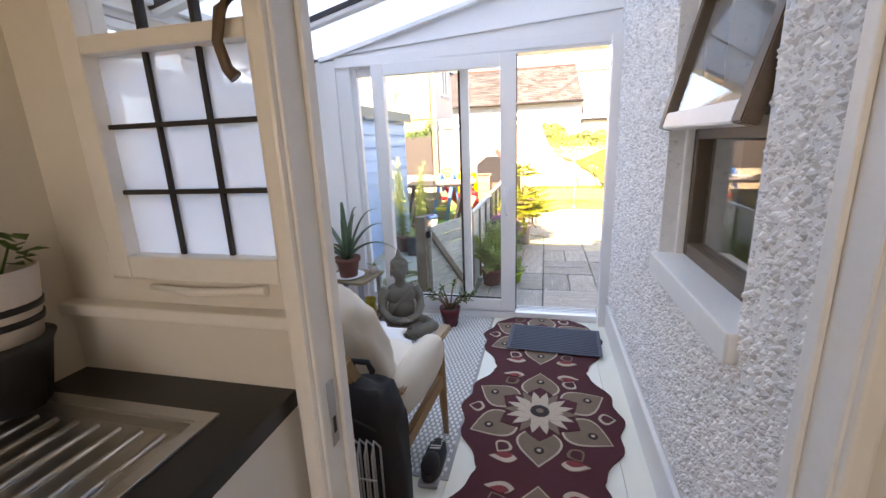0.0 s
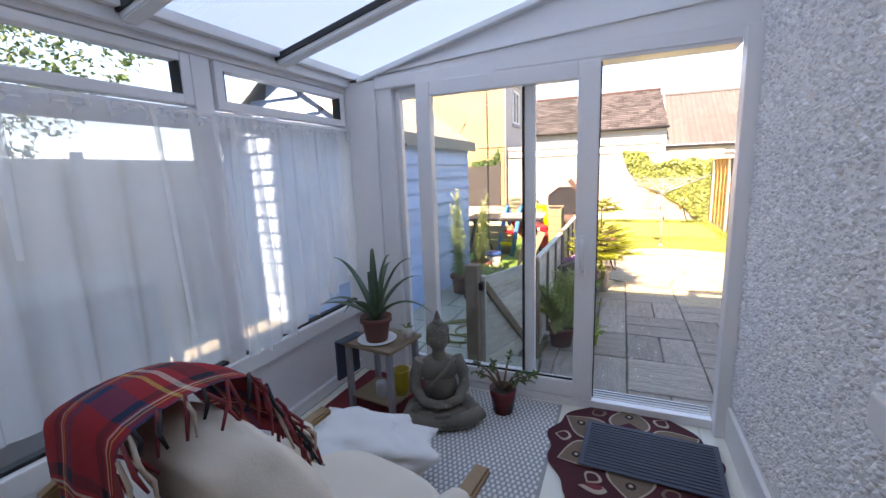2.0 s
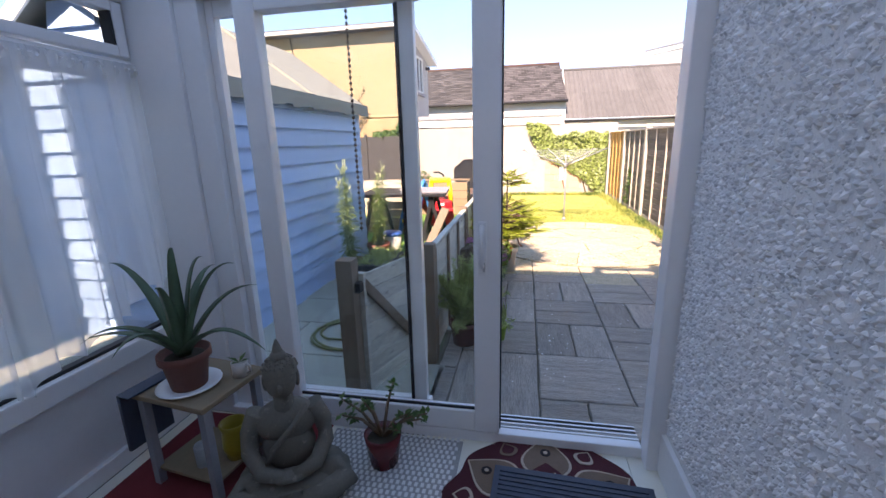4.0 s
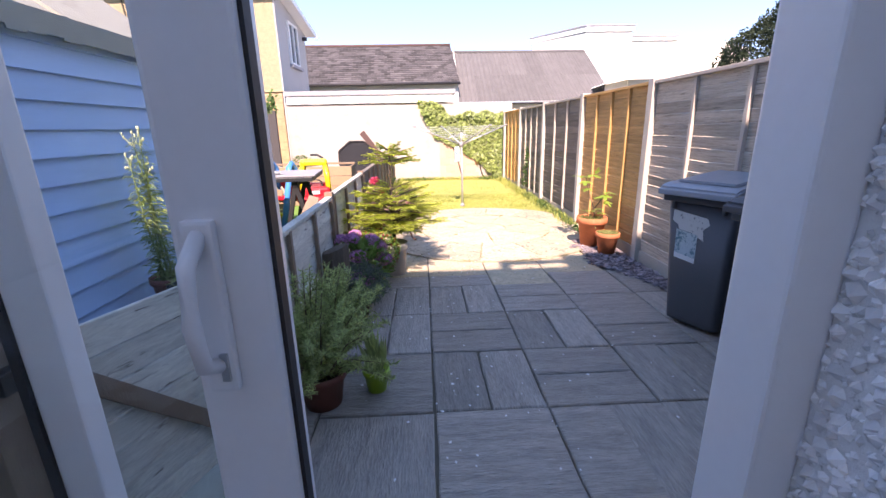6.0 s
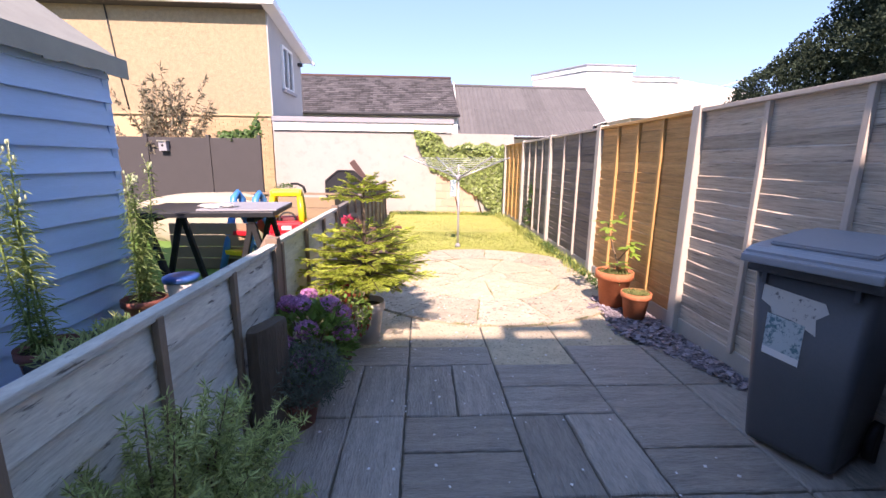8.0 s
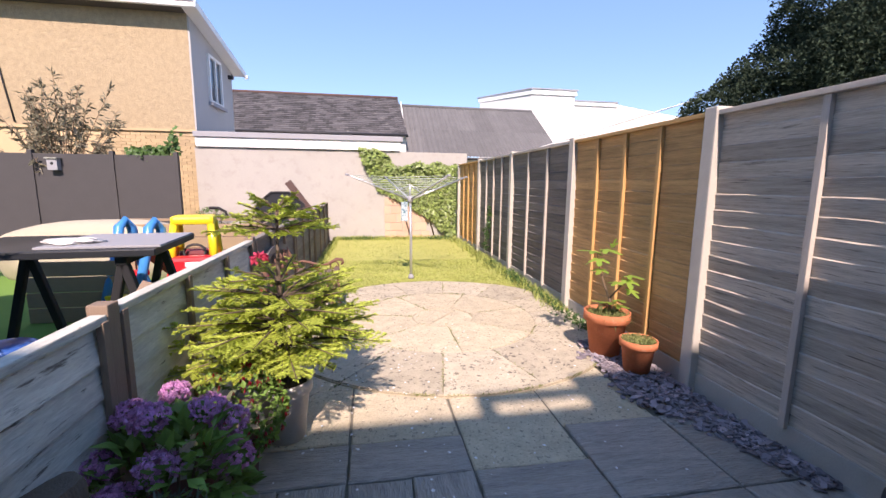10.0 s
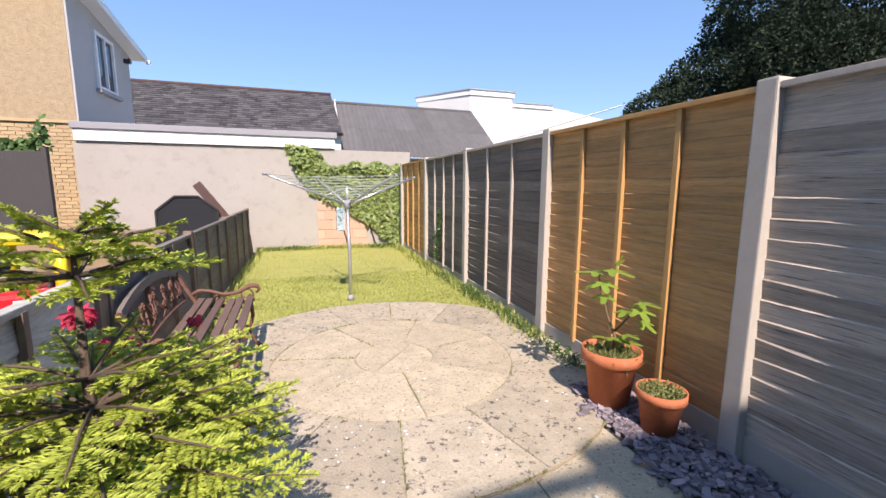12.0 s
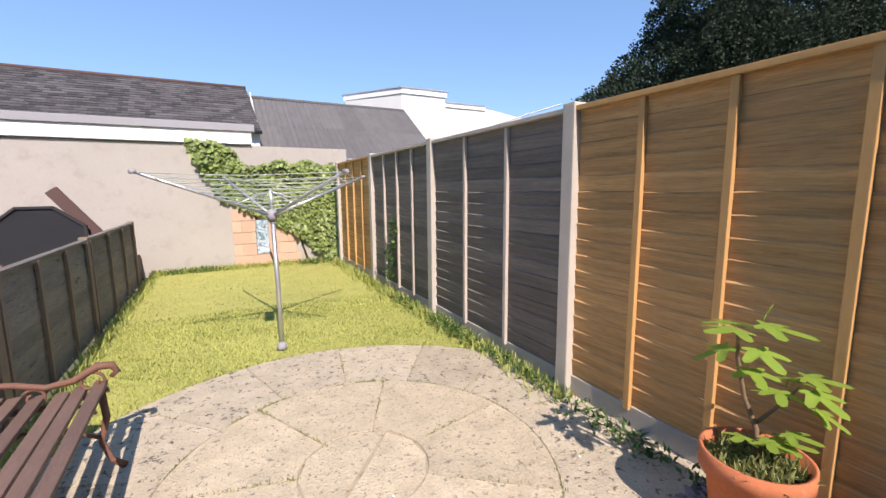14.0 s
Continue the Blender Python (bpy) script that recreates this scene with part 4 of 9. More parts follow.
def net_curtain(y0, y1, seed, folds, drop):
    ob = thing("net_curtain", (0, 0, 0), "sheer white net curtain hung across the lower panes", "curtain", "net curtains")
    part("cloth", curtain(y0, y1, 0.60, 1.80, seed, folds, drop), "net", ob)
    part("heading", curtain(y0, y1, 1.765, 1.805, seed, folds * 3, lambda u: 0.0), "net", ob)
    # deep pleats, where the cloth lies doubled
    rng = random.Random(int(seed * 10))
    u = 0.03
    while u < 0.97:
        w = rng.uniform(0.015, 0.055)
        ya = y0 + (y1 - y0) * u
        yb = min(ya + w, y1)
        lean = rng.uniform(-0.05, 0.05)
        low = 0.62 + drop(u) + (rng.uniform(0.1, 0.6) if rng.random() < 0.4 else 0.0)
        bm = bmesh.new()
        prev = None
        for j in range(9):
            v = j / 8
            z = 1.79 + (low - 1.79) * v
            k = 0.55 + 0.45 * math.sin(3.1 * (0.15 + 0.8 * v))
            mid = (ya + yb) / 2 + lean * v
            row = [bm.verts.new((CX0 + 0.088 + 0.012 * v + dx, min(max(mid + dy * w * k, y0), y1), z)) for dx, dy in ((-0.012, -0.5), (0.004, -0.2), (0.006, 0.2), (-0.012, 0.5))]
            if prev:
                for q in range(3):
                    bm.faces.new((prev[q], prev[q + 1], row[q + 1], row[q])).smooth = True
            prev = row
        part("pleat", bm, "net", ob)
        u += rng.uniform(0.07, 0.24) * (1.6 if folds < 8 else 0.9)
    part("wire", tube(bmesh.new(), [(CX0 + 0.045, y0, 1.785), (CX0 + 0.045, y1, 1.785)], 0.003, 6), "white", ob)


net_curtain(1.62, 2.90, 1.0, 7, lambda u: 0.11 - 0.10 * u)
net_curtain(2.90, 3.96, 5.0, 10, lambda u: -0.03 + 0.27 * max(0.0, (u - 0.25) / 0.75) ** 1.3)


def front_glazing():
    """Patio doors: a fixed light, a sliding leaf pushed across it, and the open doorway."""
    d = thing("door_1", (0, 0, 0), "white plastic sliding patio door standing open", "door", kind="structure")
    y0, y1 = 3.99, 4.15
    part("outer_frame", boxed((-1.85, y0, 0.0), (-1.60, y1, 2.13), 0.006), "upvc", d)
    part("outer_frame", boxed((0.50, 3.90, 0.0), (0.57, 4.0, 2.13), 0.006), "upvc", d)
    part("corner_post", boxed((-1.60, y0 + 0.02, 0.0), (-1.48, y1, 2.13), 0.006), "upvc", d)
    part("head", boxed((-1.60, y0 + 0.003, 2.07), (0.50, y1, 2.15), 0.006), "upvc", d)
    part("threshold", boxed((-1.60, y0 - 0.02, 0.0), (0.50, y0 + 0.03, 0.055), 0.006), "upvc", d)
    part("track_bed", boxed((-1.60, y0 + 0.031, 0.0), (0.50, y1, 0.035)), "gasket", d)
    for k in range(4):
        part("track", boxed((-1.60, y0 + 0.036 + k * 0.03, 0.036), (0.50, y0 + 0.046 + k * 0.03, 0.056)), "upvc" if k < 2 else "alu", d)
    # fixed light, behind
    f = part("fixed_light", boxed((-1.48, 4.055, 0.055), (-1.44, 4.10, 2.07), 0.005), "upvc", d)
    part("fixed_rail", boxed((-1.44, 4.058, 0.055), (-0.50, 4.097, 0.15), 0.005), "upvc", f)
    part("fixed_rail", boxed((-1.44, 4.058, 2.0), (-0.50, 4.097, 2.07), 0.005), "upvc", f)
    part("fixed_stile", boxed((-0.585, 4.055, 0.055), (-0.52, 4.10, 2.07), 0.005), "upvc", f)
    part("seal", boxed((-0.60, 4.050, 0.06), (-0.585, 4.095, 2.06)), "gasket", f)
    part("pane", boxed((-1.44, 4.075, 0.15), (-0.585, 4.081, 2.0)), "glass", f).visible_shadow = False
    # sliding leaf, in front
    s = part("sliding_leaf", boxed((-1.28, 3.965, 0.06), (-1.18, 4.035, 2.075), 0.008), "upvc", d)
    part("stile", boxed((-0.265, 3.965, 0.06), (-0.147, 4.035, 2.075), 0.008), "upvc", s)
    part("rail", boxed((-1.18, 3.968, 0.06), (-0.265, 4.032, 0.165), 0.006), "upvc", s)
    part("rail", boxed((-1.18, 3.968, 1.985), (-0.265, 4.032, 2.075), 0.006), "upvc", s)
    part("pane", boxed((-1.18, 3.998, 0.165), (-0.265, 4.004, 1.985)), "glass", s).visible_shadow = False
    part("bead", boxed((-1.18, 3.985, 0.165), (-0.265, 3.995, 0.177)), "gasket", s)
    part("edge_seal", boxed((-0.148, 3.975, 0.08), (-0.141, 3.999, 2.06)), "gasket", s)
    h = part("handle", boxed((-0.245, 3.950, 0.86), (-0.205, 3.966, 1.10), 0.006), "upvc", s, "white plastic door handle")
    part("grip", tube(bmesh.new(), [(-0.225, 3.955, 1.08), (-0.225, 3.915, 1.05), (-0.225, 3.905, 0.98), (-0.225, 3.915, 0.92), (-0.225, 3.955, 0.90)], 0.011), "upvc", h)
    part("lock", boxed((-0.222, 3.945, 0.88), (-0.212, 3.952, 0.92)), "steel", h)
    # right pane edge of the open door and gable above
    g = thing("gable_panel", (0, 0, 0), "white plastic panel filling the gable above the doors", "panel", kind="structure")
    part("lower_board", prism_xz(y0 + 0.02, y1, [(-1.85, 2.15), (CX1, 2.15), (CX1, 2.30), (-1.2, 2.235), (-1.85, 2.135)]), "upvc", g)
    part("upper_board", prism_xz(y0 + 0.035, y1, [(-1.72, 2.155), (CX1, 2.30), (CX1, roof_z(CX1) - 0.01), ]), "upvc", g)
    part("edge_trim", beam(bmesh.new(), (-1.72, y0, roof_z(-1.72) - 0.02), (CX1, y0, roof_z(CX1) - 0.02), 0.05, 0.035, (0, 0, 1), 0.004), "upvc", g)
    part("joint_trim", beam(bmesh.new(), (-1.72, y0 + 0.012, 2.16), (CX1, y0 + 0.012, 2.305), 0.02, 0.02, (0, 0, 1), 0.003), "upvc", g)
    part("head_cover", boxed((-0.76, y0 - 0.004, 2.09), (CX1, y0 + 0.01, 2.16), 0.003), "upvc", g)


front_glazing()


def conservatory_roof():
    r = thing("conservatory_roof", (0, 0, 0), "lean-to roof of milky polycarbonate sheets on white bars", "roof", kind="structure")
    x0, x1 = -2.02, CX1 + 0.03
    bars = [0.95, 1.75, 2.55, 3.35, 4.05]
    edges = [1.40] + bars[1:4] + [4.20]
    for a, b in zip(edges, edges[1:]):
        bm = bmesh.new()
        vs = [bm.verts.new(v) for v in ((x0, a, roof_z(x0) + 0.05), (x1, a, roof_z(x1) + 0.05), (x1, b, roof_z(x1) + 0.05), (x0, b, roof_z(x0) + 0.05))]
        bm.faces.new(vs)
        part("sheet", bm, "poly", r)
    for y in bars[1:4]:
        b = part("bar", beam(bmesh.new(), (-1.80, y, roof_z(-1.80)), (x1, y, roof_z(x1)), 0.07, 0.06, (0, 0, 1), 0.006), "upvc", r)
        part("bar_gasket", beam(bmesh.new(), (-1.80, y - 0.040, roof_z(-1.8) + 0.012), (x1, y - 0.040, roof_z(x1) + 0.012), 0.012, 0.03), "gasket", b)
    part("eave_beam", boxed((-1.93, 1.42, 2.15), (-1.76, 4.10, 2.20), 0.006), "upvc", r)
    part("eave_trim", boxed((-1.84, 1.42, 2.10), (-1.80, 4.02, 2.15), 0.004), "upvc", r)
    part("gutter", boxed((-2.12, 1.40, 2.13), (-2.02, 4.2, 2.19), 0.01), "upvc", r)
    part("wall_plate", boxed((CX1 - 0.04, 1.5, roof_z(CX1) - 0.07), (CX1, 4.1, roof_z(CX1) + 0.0), 0.004), "upvc", r)


conservatory_roof()

# ---- house wall between kitchen and conservatory ----
WY0, WY1 = 1.375, 1.45
DX0, DX1 = -0.385, 0.535


def kitchen_wall():
    wx0, wx1, wz0, wz1 = -0.90, -0.41, 1.185, 2.06
    bm = bmesh.new()
    box(bm, (-2.6, WY0, -0.1), (wx0, WY1, 2.75))
    box(bm, (wx0, WY0, -0.1), (wx1, WY1, wz0))
    box(bm, (wx0, WY0, wz1), (wx1, WY1, 2.75))
    box(bm, (wx1, WY0, -0.1), (DX0 - 0.03, WY1, 2.75))
    box(bm, (DX0 - 0.03, WY0, 2.06), (DX1 + 0.03, WY1, 2.75))
    box(bm, (DX1 + 0.03, WY0, -0.1), (1.2, WY1, 2.75))
    solid("wall_north", bm, "plaster", "cream plastered kitchen wall with a window and doorway", "wall")
    fr = thing("door_2", (0, 0, 0), "white-painted timber doorway lining with a worn strike plate", "door frame", kind="structure")
    for x0, x1 in ((DX0 - 0.03, DX0), (DX1, DX1 + 0.03)):
        part("lining", boxed((x0, WY0 - 0.03, 0), (x1, WY1 + 0.01, 2.06), 0.006), "paintwhite", fr)
    part("head_lining", boxed((DX0, WY0 - 0.03, 2.03), (DX1, WY1 + 0.01, 2.06), 0.004), "paintwhite", fr)
    part("stop", boxed((DX0, WY1 - 0.03, 0), (DX0 + 0.012, WY1 + 0.005, 2.03), 0.004), "paintwhite", fr)
    part("stop", boxed((DX1 - 0.012, WY1 - 0.03, 0), (DX1, WY1 + 0.005, 2.03), 0.004), "paintwhite", fr)
    part("architrave", boxed((DX0 - 0.045, WY0 - 0.045, 0), (DX0 - 0.006, WY0 - 0.0, 2.10), 0.008), "paintwhite", fr)
    part("architrave", boxed((DX1 + 0.006, WY0 - 0.045, 0), (DX1 + 0.045, WY0 - 0.0, 2.10), 0.008), "paintwhite", fr)
    part("strike_plate", boxed((DX0 - 0.001, WY0 + 0.0, 0.80), (DX0 + 0.003, WY0 + 0.028, 0.96)), "steel", fr, "worn metal strike plate")
    part("keyhole", boxed((DX0 + 0.002, WY0 + 0.008, 0.83), (DX0 + 0.004, WY0 + 0.020, 0.87)), "gasket", fr)
    w = thing("window_3", (0, 0, 0), "white timber casement with leaded obscured panes", "window", kind="structure")
    yg = 1.405
    for a, b in (((wx0, wz0), (wx0 + 0.055, wz1)), ((wx1 - 0.05, wz0), (wx1, wz1)), ((wx0 + 0.055, wz0), (wx1 - 0.05, wz0 + 0.055)), ((wx0 + 0.055, wz1 - 0.05), (wx1 - 0.05, wz1)), ((wx0 + 0.055, 1.66), (wx1 - 0.05, 1.695))):
        part("frame_bar", boxed((a[0], yg - 0.035, a[1]), (b[0], yg + 0.04, b[1]), 0.006), "paintwhite", w)
    gx0, gx1, gz0, gz1 = wx0 + 0.055, wx1 - 0.05, wz0 + 0.055, 1.66
    xs = [gx0 + (gx1 - gx0) * i / 3 for i in range(4)]
    zs = [gz0 + (gz1 - gz0) * i / 3 for i in range(4)] + [1.695, 2.01]
    rows = list(zip(zs[:3], zs[1:4])) + [(1.695, 1.85), (1.85, 2.01)]
    for za, zb in rows:
        for xa, xb in zip(xs, xs[1:]):
            clear = za > 1.68
            part("pane", boxed((xa, yg, za), (xb, yg + 0.005, zb)), "glass" if clear else "frost", w).visible_shadow = False
    for x in xs[1:3]:
        part("lead_bar", boxed((x - 0.005, yg - 0.008, gz0), (x + 0.005, yg + 0.012, gz1)), "gasket", w)
        part("lead_bar", boxed((x - 0.005, yg - 0.008, 1.695), (x + 0.005, yg + 0.012, 2.01)), "gasket", w)
    for z in zs[1:3] + [1.85]:
        part("lead_bar", boxed((gx0, yg - 0.010, z - 0.005), (gx1, yg + 0.014, z + 0.005)), "gasket", w)
    part("sill", boxed((-1.30, 1.335, 1.10), (wx1 + 0.005, 1.38, 1.13), 0.006), "paintwhite", w, "white painted window board")
    part("apron", boxed((-1.30, 1.36, 0.90), (wx1 - 0.03, 1.375, 1.10), 0.004), "plaster", w)
    st = part("casement_stay", tube(bmesh.new(), [(-0.78, yg - 0.045, wz0 - 0.012), (-0.67, yg - 0.05, wz0 - 0.018), (-0.56, yg - 0.045, wz0 - 0.014), (-0.49, yg - 0.04, wz0 - 0.01)], [0.006, 0.009, 0.008, 0.012]), "paintwhite", w, "painted casement stay")
    part("fastener", tube(bmesh.new(), [(-0.47, yg - 0.04, 1.73), (-0.488, yg - 0.055, 1.70), (-0.498, yg - 0.06, 1.65), (-0.490, yg - 0.055, 1.605), (-0.478, yg - 0.05, 1.59)], [0.012, 0.011, 0.010, 0.011, 0.013]), "brownwood", w, "curved dark window fastener")
    part("catch", boxed((wx1 - 0.03, yg - 0.05, 1.36), (wx1 - 0.012, yg - 0.03, 1.42), 0.005), "paintwhite", w)


kitchen_wall()
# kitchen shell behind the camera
kitchen = [("kitchen_wall_west", (-1.52, -2.2, -0.1), (-1.47, 1.40, 2.45)), ("kitchen_wall_east", (1.15, -2.2, -0.1), (1.2, 1.40, 2.45))]
for name, a, b in kitchen:
    solid(name, boxed(a, b), "plaster", "plain cream kitchen wall", "wall")
# unseen south wall; its opening is added to hold a lamp
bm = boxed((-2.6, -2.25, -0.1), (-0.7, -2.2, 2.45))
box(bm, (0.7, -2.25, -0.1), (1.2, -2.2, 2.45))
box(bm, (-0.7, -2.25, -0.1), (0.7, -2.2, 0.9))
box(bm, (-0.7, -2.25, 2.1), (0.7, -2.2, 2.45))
solid("kitchen_wall_south", bm, "plaster", "plain cream kitchen wall with an added, unseen opening for the fill lamp", "wall")
# fill lamp added in that opening to brighten the kitchen
fill_data = bpy.data.lights.new("kitchen_fill_light", "AREA")
fill_data.shape, fill_data.size, fill_data.size_y, fill_data.energy, fill_data.color = "RECTANGLE", 1.3, 1.1, 0.5, (1.0, 0.95, 0.90)
new("kitchen_fill_light", fill_data).matrix_world = look((0, -2.22 + SHIFT[0], 1.5), (0, 1, 1.4))
solid("ceiling", boxed((-2.6, -2.25, 2.42), (1.2, 1.40, 2.50)), "plaster", "plain white kitchen ceiling", "ceiling")
solid("window_reveal", boxed((-1.30, 1.16, 0.90), (-1.04, 1.40, 2.42)), "plaster", "cream boxed-in corner beside the kitchen window", "wall")
SHIFT[0] = 0.0
# the house whose shadow falls on the patio
bm = boxed((-12.0, -6.9, G), (-5.2, 0.45, 6.03))
box(bm, (-12.0, 0.45, G), (-4.44, 0.85, 6.03))
solid("neighbour_house", bm, "greywall", "rear of the neighbouring two-storey house", "house")
solid("house_block", boxed((-4.10, -6.9, 2.75), (6.0, 0.85, 5.98)), "greywall", "rear of the two-storey house above the kitchen", "house")
solid("house_dormer", boxed((0.93, -4.0, 5.98), (6.0, 0.85, 6.35)), "greywall", "raised roof part of the house", "house")
bm = boxed((0.21, 0.78, 6.13), (0.93, 0.85, 6.205))
box(bm, (0.21, 0.75, 5.98), (0.32, 0.85, 6.13))
solid("house_rail", bm, "flash", "thin bar on the roof edge of the house", "house")
solid("house_wing", boxed((CX1 + 0.28, 1.50, 2.45), (6.0, 4.10, 2.85)), "dash", "flat roofed single-storey wing", "house")
solid("house_wing_wall", boxed((CX1 + 0.28, 4.0, G), (6.0, 4.10, 2.45)), "dash", "pebbledashed end wall of the wing", "wall")
solid("house_side", boxed((-4.10, 0.80, G), (-2.6, 1.10, 2.75)), "greywall", "rear wall of the neighbouring house", "wall")


# ---- things in the kitchen ----
SHIFT[0] = 0.15


def worktop():
    ob = thing("worktop", (-0.45, 1.37, 0), "black worktop with a square front edge over the cabinet", "worktop")
    for name, a, b in (("far_end", (-1.02, -0.62, 0.91), (-0.80, 0, 0.95)), ("rear_strip", (-0.80, -0.12, 0.91), (-0.10, 0, 0.95)),
                       ("front_strip", (-0.80, -0.62, 0.91), (-0.10, -0.52, 0.95)), ("near_end", (-0.10, -0.62, 0.91), (0, 0, 0.95))):
        part(name, boxed(a, b), "worktop", ob)
    cab = thing("base_cabinet", (-0.45, 1.37, 0), "white kitchen base cabinet under the worktop", "cabinet")
    part("side_panel", boxed((-0.025, -0.58, 0.0), (-0.005, 0, 0.91), 0.002), "cabinet", cab)
    part("back_panel", boxed((-1.0, -0.02, 0.0), (-0.025, 0, 0.91)), "cabinet", cab)
    part("door", boxed((-0.50, -0.60, 0.12), (-0.027, -0.58, 0.90), 0.003), "cabinet", cab)
    part("plinth", boxed((-1.0, -0.54, 0), (-0.03, -0.52, 0.11)), "cabinet", cab)


worktop()


def sink():
    ob = thing("sink_drainer", (-0.55, 1.25, 0.95), "stainless steel drainer with pressed ridges", "sink")
    bm = bmesh.new()
    for a, b in (((-0.70, -0.03), (0, 0)), ((-0.03, -0.42), (0, -0.03)), ((-0.70, -0.42), (-0.03, -0.39))):
        box(bm, (a[0], a[1], -0.004), (b[0], b[1], 0.006), 0.002)
    part("rim", bm, "steel", ob)
    part("tray", boxed((-0.70, -0.39, -0.03), (-0.03, -0.03, -0.022)), "steel", ob)
    for s in (((-0.70, -0.035), (-0.03, -0.028)), ((-0.70, -0.392), (-0.03, -0.385)), ((-0.035, -0.39), (-0.028, -0.03))):
        part("tray_wall", boxed((s[0][0], s[0][1], -0.03), (s[1][0], s[1][1], 0.002)), "steel", ob)
    for k in range(10):
        x = -0.09 - k * 0.055
        part("ridge", tube(bmesh.new(), [(x, -0.05, -0.021), (x, -0.37, -0.021)], 0.007, 8), "steel", ob)
    bowl = part("bowl", boxed((-0.70, -0.39, -0.17), (-0.62, -0.03, -0.16)), "steel", ob)


sink()


def leafy(ob, spots, material, name="foliage", label=""):
    o = part(name, leaves_mesh(name, spots, material), material, ob, label)
    o["kind"] = "stuff"
    return o


def pot_bm(r0, r1, h, wall=0.008, rim=0.0, seg=28):
    prof = [(0, 0), (r0, 0), (r0 + (r1 - r0) * 0.78, h * 0.78)]
    if rim:
        prof += [(r1 - 0.002 + rim * 0.1, h * 0.79), (r1 + rim, h * 0.80), (r1 + rim, h)]
    else:
        prof += [(r1, h)]
    top = prof[-1][0]
    prof += [(top - wall, h), (top - wall * 1.6, h * 0.84), (0, h * 0.84)]
    return lathe(bmesh.new(), prof, seg=seg)


def soil(ob, r, z):
    bm = lathe(bmesh.new(), [(r, z - 0.004), (r * 0.7, z + 0.008), (r * 0.35, z + 0.003), (0, z + 0.010)], seg=20)
    part("soil", bm, "soil", ob)


def kitchen_plant():
    ob = thing("potted_herb", (-1.02, 1.20, 0.95), "green herb in a white pot with black stripes", "plant")
    part("stand", lathe(bmesh.new(), [(0, 0), (0.06, 0), (0.085, 0.13), (0.095, 0.15), (0, 0.15)]), "blackgloss", ob, "black pot stand")
    pot = part("pot", lathe(bmesh.new(), [(0, 0.15), (0.075, 0.15), (0.095, 0.30), (0.088, 0.30), (0, 0.26)]), "whitepot", ob)
    for z in (0.185, 0.215):
        part("stripe", lathe(bmesh.new(), [(0.079 + (z - 0.185) * 0.13, z), (0.0835 + (z - 0.185) * 0.13, z), (0.0855 + (z - 0.185) * 0.13, z + 0.014), (0.081, z + 0.014)]), "blackgloss", pot)
    rng = random.Random(11)
    spots = []
    for s in range(13):
        a, tip = rng.uniform(0, 6.28), rng.uniform(0.06, 0.17)
        base = Vector((0.03 * math.cos(a), 0.03 * math.sin(a), 0.27))
        end = Vector((tip * math.cos(a), tip * math.sin(a) * 0.8, rng.uniform(0.33, 0.46)))
        part("stem", tube(bmesh.new(), [base, (base + end) / 2 + Vector((0, 0, 0.03)), end], [0.003, 0.0025, 0.0015], 5), "leaf", ob)
        for k in range(9):
            p = base.lerp(end, rng.uniform(0.4, 1.05))
            spots.append((p, rnd_dir(rng, 0.2), (0, 0, 1), rng.uniform(0.035, 0.06), rng.uniform(0.02, 0.034)))
    leafy(ob, spots, "leaf")


kitchen_plant()
bag = thing("plastic_bag", (-0.84, 0.98, 0.95), "crumpled clear plastic bag on the drainer", "bag")
bm = bmesh.new()
blob(bm, (0, 0, 0.055), (0.07, 0.06, 0.055), 3, 0.5, 2.0, 3.0)
part("film", bm, "frost", bag)
board = thing("notice_board", (-1.295, 1.10, 1.46), "pale board hung on the wall beside the window", "board")
part("panel", boxed((-0.17, -0.14, 0), (-0.155, 0.05, 0.55), 0.004), "cabinet", board)


